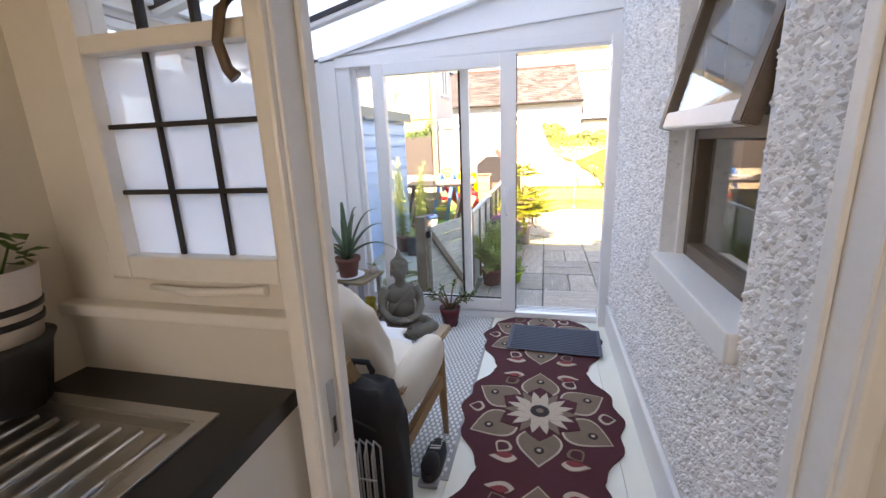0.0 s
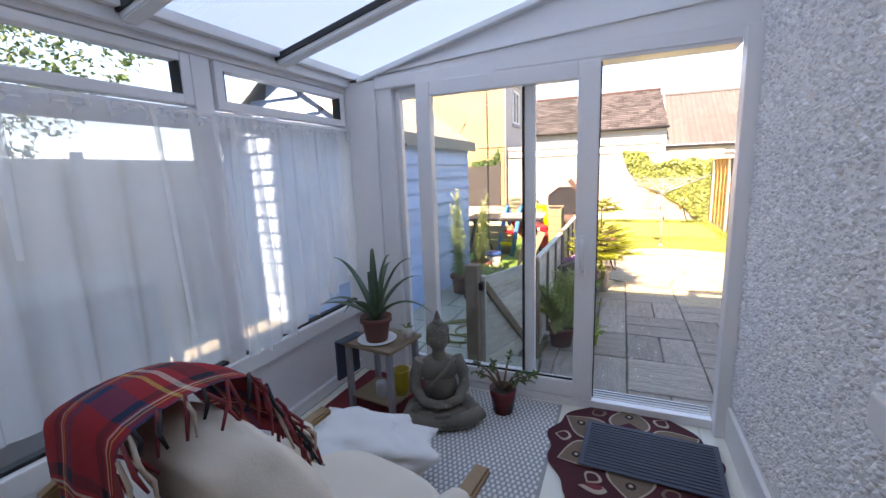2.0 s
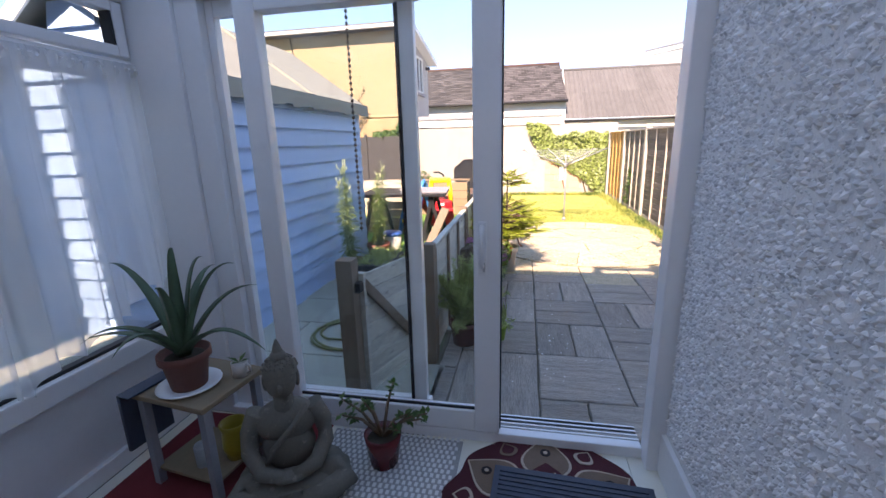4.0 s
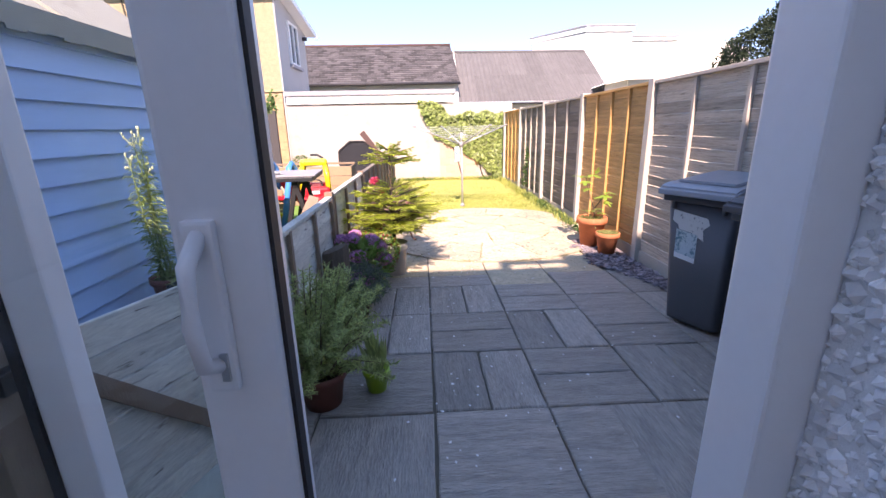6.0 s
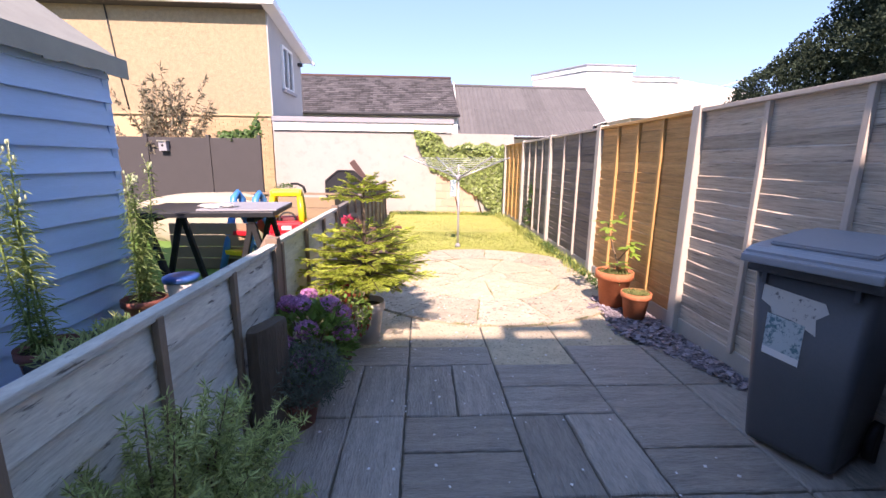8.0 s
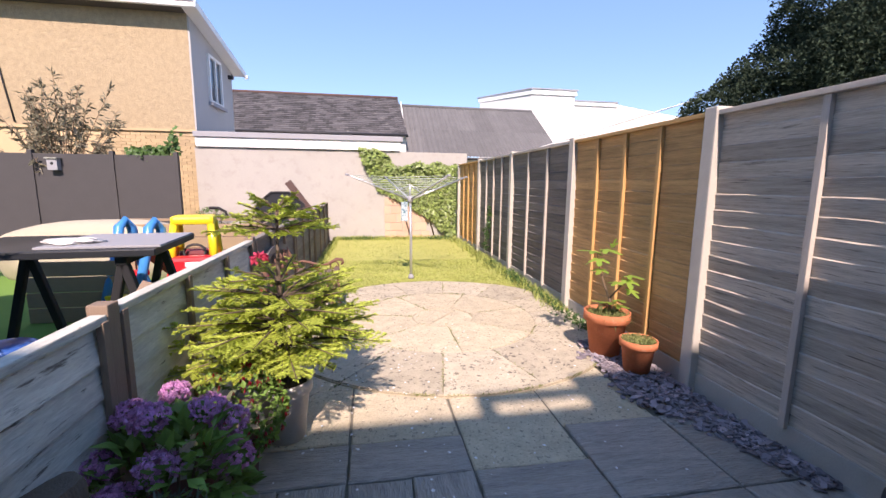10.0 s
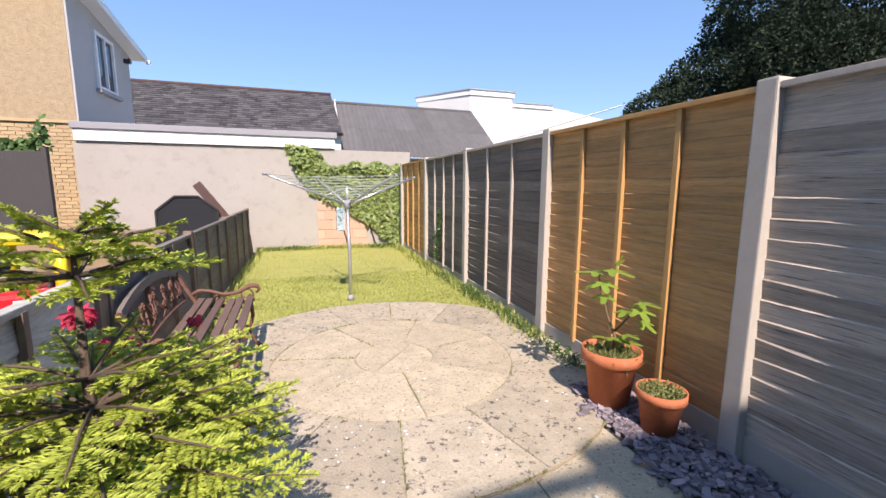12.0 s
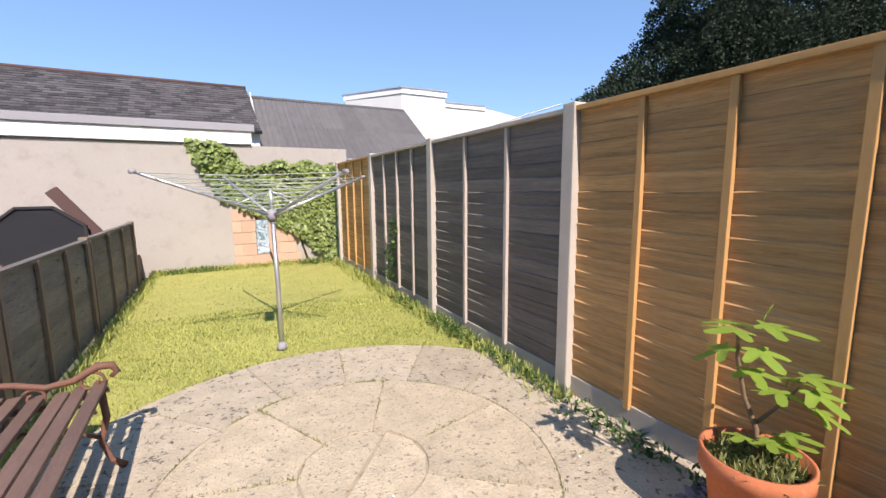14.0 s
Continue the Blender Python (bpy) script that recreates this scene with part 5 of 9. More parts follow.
# ---- things in the conservatory ----
def armchair():
    """Wooden-framed easy chair, seen from behind; x is its right, y its front."""
    ob = thing("armchair", (-0.80, 2.16, 0), "oak-framed armchair with cream corduroy cushions", "armchair", turn=-9)
    hw = 0.35
    for s in (-1, 1):
        x = s * hw
        part("rear_leg", beam(bmesh.new(), (x, -0.30, 0.0), (x * 0.93, -0.02, 0.50), 0.035, 0.05, (0, 1, 0), 0.006), "oak", ob)
        part("front_leg", tube(bmesh.new(), [(x, 0.36, 0.0), (x, 0.33, 0.30), (x, 0.31, 0.53)], [0.014, 0.022, 0.026], 10), "oak", ob)
        part("side_rail", beam(bmesh.new(), (x, -0.20, 0.24), (x, 0.33, 0.34), 0.028, 0.07, (0, 0, 1), 0.005), "oak", ob)
        arm = part("arm", beam(bmesh.new(), (x, -0.12, 0.53), (x, 0.42, 0.575), 0.055, 0.028, (0, 0, 1), 0.008), "oak", ob)
        bm = bmesh.new()
        blob(bm, (0, 0, 0), (0.058, 0.235, 0.105), 3, 0.06, 3 + s, 2.0, 0.75)
        bmesh.ops.transform(bm, matrix=Matrix.Translation((x * 0.97, 0.10, 0.50)) @ Matrix.Rotation(radians(8), 4, "X"), verts=bm.verts)
        part("arm_pad", bm, "cord", ob)
        part("back_post", beam(bmesh.new(), (x * 0.97, -0.12, 0.28), (x * 0.97, -0.405, 0.82), 0.04, 0.05, (0, 1, 0.4), 0.008), "oak", ob)
    part("top_rail", beam(bmesh.new(), (-hw * 0.95, -0.365, 0.745), (hw * 0.95, -0.365, 0.745), 0.03, 0.085, (0, 0, 1), 0.008), "oak", ob)
    part("low_rail", beam(bmesh.new(), (-hw * 0.95, -0.15, 0.36), (hw * 0.95, -0.15, 0.36), 0.03, 0.06, (0, 0, 1), 0.006), "oak", ob)
    part("front_rail", beam(bmesh.new(), (-hw, 0.32, 0.31), (hw, 0.32, 0.31), 0.03, 0.06, (0, 0, 1), 0.006), "oak", ob)
    bm = bmesh.new()
    blob(bm, (0, 0.13, 0.42), (0.30, 0.29, 0.085), 4, 0.05, 1.0, 2.0, 0.6)
    part("seat_cushion", bm, "cord", ob)
    bm = bmesh.new()
    blob(bm, (0, 0, 0), (0.325, 0.10, 0.31), 4, 0.08, 4.0, 3.2, 0.62)
    bmesh.ops.transform(bm, matrix=Matrix.Translation((0, -0.125, 0.70)) @ Matrix.Rotation(radians(24), 4, "X"), verts=bm.verts)
    back = part("back_cushion", bm, "cord", ob)
    bm = bmesh.new()
    blob(bm, (0, 0, 0), (0.29, 0.012, 0.21), 3, 0.03, 1.2, 2.0, 0.5)
    bmesh.ops.transform(bm, matrix=Matrix.Translation((0, -0.215, 0.56)) @ Matrix.Rotation(radians(24), 4, "X"), verts=bm.verts)
    part("back_cloth", bm, "cord", ob)
    return ob


armchair()


def tartan():
    m = bpy.data.materials.new("red_tartan")
    m.use_nodes = True
    nt = m.node_tree
    b = nt.nodes["Principled BSDF"]
    b.inputs["Roughness"].default_value = 0.95
    uv = nt.nodes.new("ShaderNodeUVMap")
    sep = nt.nodes.new("ShaderNodeSeparateXYZ")
    nt.links.new(uv.outputs[0], sep.inputs[0])
    cols = []
    for axis in ("X", "Y"):
        fr = nt.nodes.new("ShaderNodeMath")
        fr.operation = "FRACT"
        nt.links.new(sep.outputs[axis], fr.inputs[0])
        rp = nt.nodes.new("ShaderNodeValToRGB")
        rp.color_ramp.interpolation = "CONSTANT"
        e = rp.color_ramp.elements
        e[0].position, e[0].color = 0.0, (0.40, 0.012, 0.02, 1)
        e[1].position, e[1].color = 0.34, (0.006, 0.008, 0.02, 1)
        for p, c in ((0.46, (0.40, 0.012, 0.02, 1)), (0.50, (0.70, 0.62, 0.52, 1)), (0.525, (0.40, 0.012, 0.02, 1)), (0.56, (0.65, 0.45, 0.10, 1)), (0.58, (0.40, 0.012, 0.02, 1)), (0.66, (0.012, 0.03, 0.10, 1)), (0.80, (0.40, 0.012, 0.02, 1))):
            k = e.new(p)
            k.color = c
        nt.links.new(fr.outputs[0], rp.inputs[0])
        cols.append(rp)
    tc = nt.nodes.new("ShaderNodeTexCoord")
    w = node(nt, "ShaderNodeTexWave", Scale=140.0)
    w.bands_direction = "DIAGONAL"
    nt.links.new(tc.outputs["Object"], w.inputs["Vector"])
    mx = nt.nodes.new("ShaderNodeMix")
    mx.data_type = "RGBA"
    mr = node(nt, "ShaderNodeMapRange")
    mr.inputs["To Min"].default_value, mr.inputs["To Max"].default_value = 0.3, 0.7
    nt.links.new(w.outputs["Fac"], mr.inputs["Value"])
    nt.links.new(mr.outputs[0], mx.inputs["Factor"])
    nt.links.new(cols[0].outputs[0], mx.inputs["A"])
    nt.links.new(cols[1].outputs[0], mx.inputs["B"])
    nt.links.new(mx.outputs["Result"], b.inputs["Base Color"])
    bp = node(nt, "ShaderNodeBump", Strength=0.4, Distance=0.002)
    nt.links.new(w.outputs["Fac"], bp.inputs["Height"])
    nt.links.new(bp.outputs[0], b.inputs["Normal"])
    return m


M["tartan"] = tartan()


def throw():
    ob = thing("tartan_throw", (-0.80, 2.16, 0), "red tartan wool throw with fringe draped over the chair back", "blanket", turn=-9)
    bm = bmesh.new()
    uv = bm.loops.layers.uv.new("uv")
    nu, nv = 26, 34
    grid = []
    for i in range(nu + 1):
        u = i / nu
        x = -0.40 + 0.41 * u
        row = []
        for j in range(nv + 1):
            v = j / nv
            s = v * 0.95 - 0.40     # metres over the top, front negative
            k = min(1.0, max(0.0, abs(x) / 0.40)) ** 3
            if s < -0.12:
                p = Vector((x, -0.075 + 0.45 * (-0.12 - s), 1.005 - 0.9 * (-0.12 - s)))
            elif s < 0.13:
                a = (s + 0.12) / 0.25 * math.pi
                p = Vector((x, -0.225 + 0.15 * math.cos(a), 1.005 + 0.055 * math.sin(a)))
            else:
                d = s - 0.13
                p = Vector((x, -0.375 - 0.015 * math.sin(d * 9) + 0.10 * max(0.0, d - 0.25), 1.005 - d * 0.98))
            p.z -= 0.07 * k
            p += Vector((0, 1, 0.3)) * 0.012 * noise.noise(Vector((x * 9, v * 5, 2)))
            p.x += 0.02 * noise.noise(Vector((v * 4, 1, x)))
            row.append(bm.verts.new(p))
        grid.append(row)
    for i in range(nu):
        for j in range(nv):
            f = bm.faces.new((grid[i][j], grid[i + 1][j], grid[i + 1][j + 1], grid[i][j + 1]))
            f.smooth = True
            for lp, (a, b) in zip(f.loops, ((i, j), (i + 1, j), (i + 1, j + 1), (i, j + 1))):
                lp[uv].uv = (a / nu * 1.7, b / nv * 3.6)
    edge = [tuple(v.co) for v in grid[-1]]
    me = bpy.data.meshes.new("cloth")
    bm.normal_update()
    bm.to_mesh(me)
    bm.free()
    me.materials.append(M["tartan"])
    part("cloth", me, "tartan", ob)
    rng = random.Random(2)
    for k in range(2, len(edge) - 1):
        for s in range(2):
            p = Vector(edge[k]) + Vector((0, rng.uniform(-0.01, 0.01), rng.uniform(-0.01, 0.01)))
            q = p + Vector((rng.uniform(0.03, 0.09), rng.uniform(-0.04, 0.03), rng.uniform(-0.06, -0.005)))
            r = q + Vector((rng.uniform(0.0, 0.03), rng.uniform(-0.03, 0.02), rng.uniform(-0.07, -0.02)))
            part("fringe", tube(bmesh.new(), [p, q, r], [0.004, 0.005, 0.003], 5), rng.choice(["redrug", "redrug", "black", "cream"]), ob)


throw()


def rug():
    ob = thing("shaped_rug", (0.07, 2.70, 0.002), "maroon shaped rug with taupe flower medallions", "rug")
    cs = (-0.92, 0.0, 0.92)

    def half(y):
        best = 0.0
        for c in cs:
            d = abs(y - c)
            if d < 0.47:
                best = max(best, 0.245 + 0.175 * math.cos(d / 0.47 * math.pi / 2) ** 0.8)
        if abs(y) > 0.92:
            d = (abs(y) - 0.92) / 0.46
            best = 0.42 * max(0.0, 1 - d ** 1.7) ** 0.6
        return best + 0.015 * math.cos(y * 27)

    ys = [-1.375 + 2.75 * i / 110 for i in range(111)]
    pts = [(half(y), y) for y in ys]
    out = [(x, y) for x, y in pts if x > 0.012]
    outline = [(0, -1.38)] + out + [(0, 1.38)] + [(-x, y) for x, y in reversed(out)]
    part("pile", prism(bmesh.new(), outline, 0, 0.010), "maroonrug", ob)

    def petal(c, a, r0, r1, w, z, mat, name):
        o = []
        for i in range(13):
            t = i / 12
            r = r0 + (r1 - r0) * t
            h = w * math.sin(math.pi * min(1, t ** 0.8)) * (1 - 0.25 * t)
            o.append((r, h))
        loop = o + [(r, -h) for r, h in reversed(o[1:-1])]
        ca, sa = math.cos(a), math.sin(a)
        part(name, prism(bmesh.new(), [(c[0] + r * ca - h * sa, c[1] + r * sa + h * ca) for r, h in loop], 0.008, z), mat, ob)

    def dot(c, r, z, mat, name):
        part(name, prism(bmesh.new(), [(c[0] + r * math.cos(k * 0.524), c[1] + r * math.sin(k * 0.524)) for k in range(12)], 0.008, z), mat, ob)

    for ci, cy in enumerate(cs):
        c = (0.0, cy)
        for k in range(6):
            a = math.pi / 2 + k * math.pi / 3
            petal(c, a, 0.13, 0.405, 0.125, 0.0125, "cream", "petal_edge")
            petal(c, a, 0.14, 0.395, 0.112, 0.014, "petal", "petal")
            m = (c[0] + 0.30 * math.cos(a), c[1] + 0.30 * math.sin(a))
            dot(m, 0.024, 0.0155, "darkpile", "seed_dot")
            dot(m, 0.010, 0.017, "cream", "seed_centre")
            petal(c, a, 0.10, 0.235, 0.082, 0.0165, "maroonrug", "heart")
            petal(c, a + 0.2, 0.06, 0.185, 0.026, 0.019, "cream", "ray")
            petal(c, a - 0.2, 0.06, 0.185, 0.026, 0.019, "cream", "ray")
            petal(c, a + math.pi / 6, 0.06, 0.20, 0.030, 0.018, "petal", "ray")
            petal(c, a + math.pi / 6, 0.30, 0.39, 0.05, 0.013, "cream" if k % 3 else "petal", "scroll")
            petal(c, a + math.pi / 6, 0.315, 0.38, 0.034, 0.0145, "maroonrug", "scroll_heart")
        for k in range(10):
            petal(c, k * math.pi / 5, 0.035, 0.125, 0.026, 0.0205, "cream", "ray")
        dot(c, 0.052, 0.0225, "darkpile", "eye")
        dot(c, 0.020, 0.024, "petal", "eye_centre")
    for s in (-1, 1):
        for y in (-0.46, 0.46):
            for dy in (-0.09, 0.09):
                petal((s * 0.10, y + dy), 0 if s > 0 else math.pi, 0.0, 0.13, 0.035, 0.0135, "cream", "scroll")
                petal((s * 0.10, y + dy * 1.15), 0 if s > 0 else math.pi, 0.02, 0.11, 0.022, 0.015, "redrug", "scroll_heart")


rug()


def doormat():
    ob = thing("doormat", (0.16, 3.575, 0.022), "ribbed blue-grey rubber doormat lying on the rug", "doormat", turn=-3)
    part("base", boxed((-0.325, -0.205, 0), (0.325, 0.205, 0.008), 0.003), "mat", ob)
    for k in range(15):
        y = -0.175 + k * 0.025
        part("rib", boxed((-0.30, y - 0.007, 0.007), (0.30, y + 0.007, 0.013), 0.002), "mat", ob)


doormat()
runner = thing("woven_runner", (-0.62, 3.20, 0), "grey and white woven cotton runner", "rug")
part("weave", boxed((-0.36, -1.05, 0.0005), (0.30, 0.75, 0.006), 0.002), "greyrug", runner)
bm = bmesh.new()
for i in range(60):
    for j in range(24):
        y, x = -1.03 + i * 0.03, -0.35 + j * 0.0275 + (0.013 if i % 2 else 0)
        if x < 0.28:
            box(bm, (x, y, 0.005), (x + 0.014, y + 0.022, 0.0085))
me = mesh_of("knots", bm, "cloth")
part("knot_rows", me, "cloth", runner)["kind"] = "stuff"
red = thing("red_floor_rug", (-1.28, 3.35, 0), "worn red rug under the side table", "rug")
part("pile", boxed((-0.50, -0.55, 0.0005), (0.27, 0.62, 0.006), 0.002), "redrug", red)


def side_table():
    ob = thing("side_table", (-1.42, 3.60, 0.006), "small grey-legged side table with a wooden top", "side table", turn=-8)
    part("top", boxed((-0.20, -0.17, 0.43), (0.20, 0.17, 0.455), 0.006), "plank", ob)
    part("shelf", boxed((-0.17, -0.14, 0.07), (0.17, 0.14, 0.085), 0.004), "plank", ob)
    for sx in (-1, 1):
        for sy in (-1, 1):
            part("leg", boxed((sx * 0.165 - 0.017, sy * 0.135 - 0.017, 0), (sx * 0.165 + 0.017, sy * 0.135 + 0.017, 0.43), 0.004), "flash", ob)
    cl = thing("dark_cloth", (-1.62, 3.52, 0.006), "dark grey cloth hanging from the table end", "cloth", turn=-8)
    bm = bmesh.new()
    box(bm, (-0.025, -0.10, 0.20), (-0.008, 0.10, 0.462), 0.004)
    box(bm, (-0.025, -0.10, 0.457), (0.05, 0.10, 0.465), 0.003)
    part("fold", bm, "mat", cl)
    vase = thing("yellow_vase", (-1.29, 3.60, 0.092), "small yellow glazed vase on the shelf", "vase")
    part("body", lathe(bmesh.new(), [(0, 0), (0.04, 0), (0.055, 0.06), (0.05, 0.14), (0.058, 0.17), (0.05, 0.17), (0.042, 0.13), (0, 0.03)]), "vase", vase)
    jar = thing("glass_jar", (-1.40, 3.53, 0.092), "small clear glass jar on the shelf", "jar")
    part("body", lathe(bmesh.new(), [(0, 0), (0.032, 0), (0.034, 0.09), (0.030, 0.10), (0.028, 0.09), (0.027, 0.01), (0, 0.008)]), "frost", jar)


side_table()


def aloe():
    ob = thing("aloe_plant", (-1.42, 3.55, 0.463), "aloe plant in a brown pot on a white saucer", "plant")
    part("saucer", lathe(bmesh.new(), [(0, 0), (0.09, 0), (0.125, 0.014), (0.12, 0.018), (0.085, 0.006), (0, 0.006)]), "white", ob)
    pot = part("pot", pot_bm(0.068, 0.092, 0.155, rim=0.008), "browncl", ob)
    pot.location.z = 0.006
    soil(ob, 0.085, 0.135)
    rng = random.Random(8)
    ways = [(3.25, 0.48, 0.14), (2.95, 0.36, 0.40), (3.7, 0.32, 0.22), (2.1, 0.08, 0.47), (1.0, 0.11, 0.43), (5.0, 0.09, 0.36), (0.25, 0.24, 0.42), (6.05, 0.46, 0.22), (0.75, 0.30, 0.28), (4.5, 0.24, 0.22), (1.7, 0.28, 0.34)]
    for a, out, up in ways:
        out *= 0.98
        up *= 1.02
        d = Vector((math.cos(a), math.sin(a), 0))
        side = Vector((-math.sin(a), math.cos(a), 0))
        bm = bmesh.new()
        prev = None
        n = 12
        droop = 0.12 if up < 0.25 else 0.05
        for i in range(n + 1):
            t = i / n
            p = d * (0.02 + out * t ** 1.25) + Vector((0, 0, 0.15 + up * math.sin(t * 1.45) - droop * t ** 3))
            w = 0.031 * (1 - t) ** 0.75 + 0.001
            th = 0.010 * (1 - t) + 0.001
            ring = [bm.verts.new(q) for q in (p + side * w + Vector((0, 0, th * 0.8)) - d * th, p - Vector((0, 0, th)) + d * th * 0.5, p - side * w + Vector((0, 0, th * 0.8)) - d * th, p + Vector((0, 0, th * 0.2)) - d * th * 0.6)]
            if prev:
                for k in range(4):
                    bm.faces.new((prev[k], prev[(k + 1) % 4], ring[(k + 1) % 4], ring[k])).smooth = True
            else:
                bm.faces.new(ring[::-1])
            prev = ring
        bm.faces.new(prev)
        part("leaf", bm, "aloe", ob)
    mug = thing("small_mug", (-1.26, 3.66, 0.461), "small white mug holding a cutting", "mug")
    part("cup", lathe(bmesh.new(), [(0, 0), (0.032, 0), (0.034, 0.065), (0.030, 0.065), (0.028, 0.006), (0, 0.006)]), "whitepot", mug)
    part("handle", tube(bmesh.new(), [(0.033, 0, 0.055), (0.052, 0, 0.048), (0.052, 0, 0.022), (0.033, 0, 0.014)], 0.005), "whitepot", mug)
    for k in range(4):
        leafy(mug, [((0, 0, 0.06), (math.cos(k * 1.6), math.sin(k * 1.6), 0.5), (0, 0, 1), 0.06, 0.02)], "leaf", "cutting")


aloe()


def statue():
    """A seated stone figure as one plain mesh."""
    bm = bmesh.new()
    blob(bm, (0, 0.0, 0.075), (0.235, 0.16, 0.062), 3, 0.06, 1, 2, 0.85)
    for s in (-1, 1):
        tube(bm, [(s * 0.07, -0.01, 0.10), (s * 0.19, -0.06, 0.085), (s * 0.235, -0.10, 0.07), (s * 0.14, -0.15, 0.06), (-s * 0.02, -0.165, 0.055)], [0.06, 0.062, 0.055, 0.048, 0.035], 12)
        tube(bm, [(s * 0.115, 0.02, 0.405), (s * 0.155, 0.02, 0.31), (s * 0.16, -0.01, 0.225), (s * 0.11, -0.09, 0.17), (s * 0.02, -0.125, 0.155)], [0.045, 0.042, 0.038, 0.033, 0.030], 12)
        blob(bm, (s * 0.066, 0.015, 0.545), (0.012, 0.018, 0.045), 2)
    blob(bm, (0, 0.02, 0.22), (0.115, 0.085, 0.13), 3, 0.04, 2)
    blob(bm, (0, 0.02, 0.345), (0.135, 0.085, 0.10), 3, 0.04, 5)
    lathe(bm, [(0.05, 0.41), (0.042, 0.45), (0.040, 0.50)], (0, 0.01, 0))
    blob(bm, (0, 0.0, 0.555), (0.066, 0.072, 0.088), 3)
    blob(bm, (0, 0.012, 0.595), (0.073, 0.077, 0.062), 3)
    blob(bm, (0, 0.012, 0.655), (0.036, 0.036, 0.034), 2)
    lathe(bm, [(0.022, 0.675), (0.018, 0.70), (0.005, 0.735), (0, 0.74)], (0, 0.012, 0), 12)
    blob(bm, (0, -0.072, 0.545), (0.011, 0.016, 0.022), 2)
    rng = random.Random(3)
    for k in range(150):
        a, e = rng.uniform(0, 6.28), rng.uniform(0.05, 1.5)
        d = Vector((math.cos(a) * math.cos(e), math.sin(a) * math.cos(e), math.sin(e)))
        if d.y < -0.5 and d.z < 0.35:
            continue
        p = Vector((0.073 * d.x, 0.012 + 0.077 * d.y, 0.595 + 0.062 * d.z))
        r = bmesh.ops.create_icosphere(bm, subdivisions=1, radius=0.0075)
        bmesh.ops.translate(bm, vec=p, verts=r["verts"])
    tube(bm, [(0.10, -0.03, 0.43), (0.03, -0.075, 0.36), (-0.06, -0.085, 0.27), (-0.09, -0.07, 0.20)], [0.012, 0.012, 0.012, 0.01], 8)
    blob(bm, (0, -0.12, 0.16), (0.075, 0.045, 0.022), 2)
    box(bm, (-0.05, -0.175, 0.015), (0.05, -0.16, 0.12), 0.008)
    blob(bm, (0, 0.0, 0.022), (0.26, 0.19, 0.022), 3, 0.05, 3, 2, 0.7)
    ob = new("statue", mesh_of("statue", bm, "stone"))
    ob.matrix_world = pose(-1.0, 3.56 + SHIFT[0], 0.008, 0, 0, 28) @ Matrix.Scale(0.93, 4)
    tagged(ob, "grey stone seated meditating statue on the floor", "statue")


statue()


def jade_plant():
    ob = thing("jade_plant", (-0.66, 3.76, 0.006), "jade plant in a glossy maroon pot", "plant")
    part("pot", pot_bm(0.062, 0.085, 0.155, 0.010), "maroon", ob)
    soil(ob, 0.07, 0.135)
    rng = random.Random(6)
    spots = []
    for k in range(9):
        a = k * 0.75
        tip = Vector((math.cos(a) * rng.uniform(0.10, 0.24), math.sin(a) * rng.uniform(0.06, 0.16), rng.uniform(0.20, 0.36)))
        mid = tip * 0.5 + Vector((0, 0, 0.10))
        part("stem", tube(bmesh.new(), [(0, 0, 0.13), mid, tip], [0.009, 0.007, 0.004], 6), "twig", ob)
        for j in range(16):
            t = rng.uniform(0.35, 1.05)
            p = mid.lerp(tip, t)
            spots.append((p, rnd_dir(rng, 0.4), (0, 0, 1), rng.uniform(0.025, 0.042), rng.uniform(0.018, 0.026)))
    leafy(ob, spots, "leaf")


jade_plant()
# footstool heaped with a white cloth
fs = thing("footstool", (-1.10, 2.86, 0.0), "low wooden footstool under a cloth", "footstool")
for sx in (-0.16, 0.16):
    for sy in (-0.13, 0.13):
        part("leg", boxed((sx - 0.015, sy - 0.015, 0), (sx + 0.015, sy + 0.015, 0.20), 0.003), "oak", fs)
part("top", boxed((-0.20, -0.17, 0.20), (0.20, 0.17, 0.225), 0.005), "oak", fs)
cl = thing("white_cloth", (-1.10, 2.86, 0.226), "crumpled white cotton cloth heaped on the footstool", "cloth")
bm = bmesh.new()
blob(bm, (0, 0, 0.04), (0.30, 0.22, 0.09), 4, 0.45, 7.0, 2.6, 0.9)
for v in bm.verts:
    if v.co.z < 0:
        v.co.z *= 0.25 if math.hypot(v.co.x / 0.2, v.co.y / 0.17) < 1 else 2.2
part("folds", bm, "cloth", cl)
# bag, bin and shoe behind the chair
b = thing("black_backpack", (-0.49, 1.755, 0), "black fabric backpack propped behind the chair", "backpack")
bm = bmesh.new()
blob(bm, (0, 0, 0.36), (0.135, 0.075, 0.37), 4, 0.10, 4.0, 3.0, 0.5)
part("body", bm, "black", b)
bm = bmesh.new()
blob(bm, (0.01, -0.065, 0.24), (0.10, 0.035, 0.17), 3, 0.15, 2.0, 3.0, 0.7)
part("front_pocket", bm, "black", b)
part("zip", tube(bmesh.new(), [(-0.10, -0.045, 0.52), (-0.06, -0.070, 0.60), (0.0, -0.074, 0.63), (0.07, -0.068, 0.60), (0.11, -0.045, 0.52)], 0.005, 6), "gasket", b)
part("strap", tube(bmesh.new(), [(-0.03, 0.0, 0.76), (-0.02, -0.01, 0.80), (0.03, -0.01, 0.80), (0.04, 0.0, 0.76)], 0.010, 8), "black", b)
hd = thing("white_heater", (-0.60, 1.60, 0), "white plastic heater standing by the house wall", "heater")
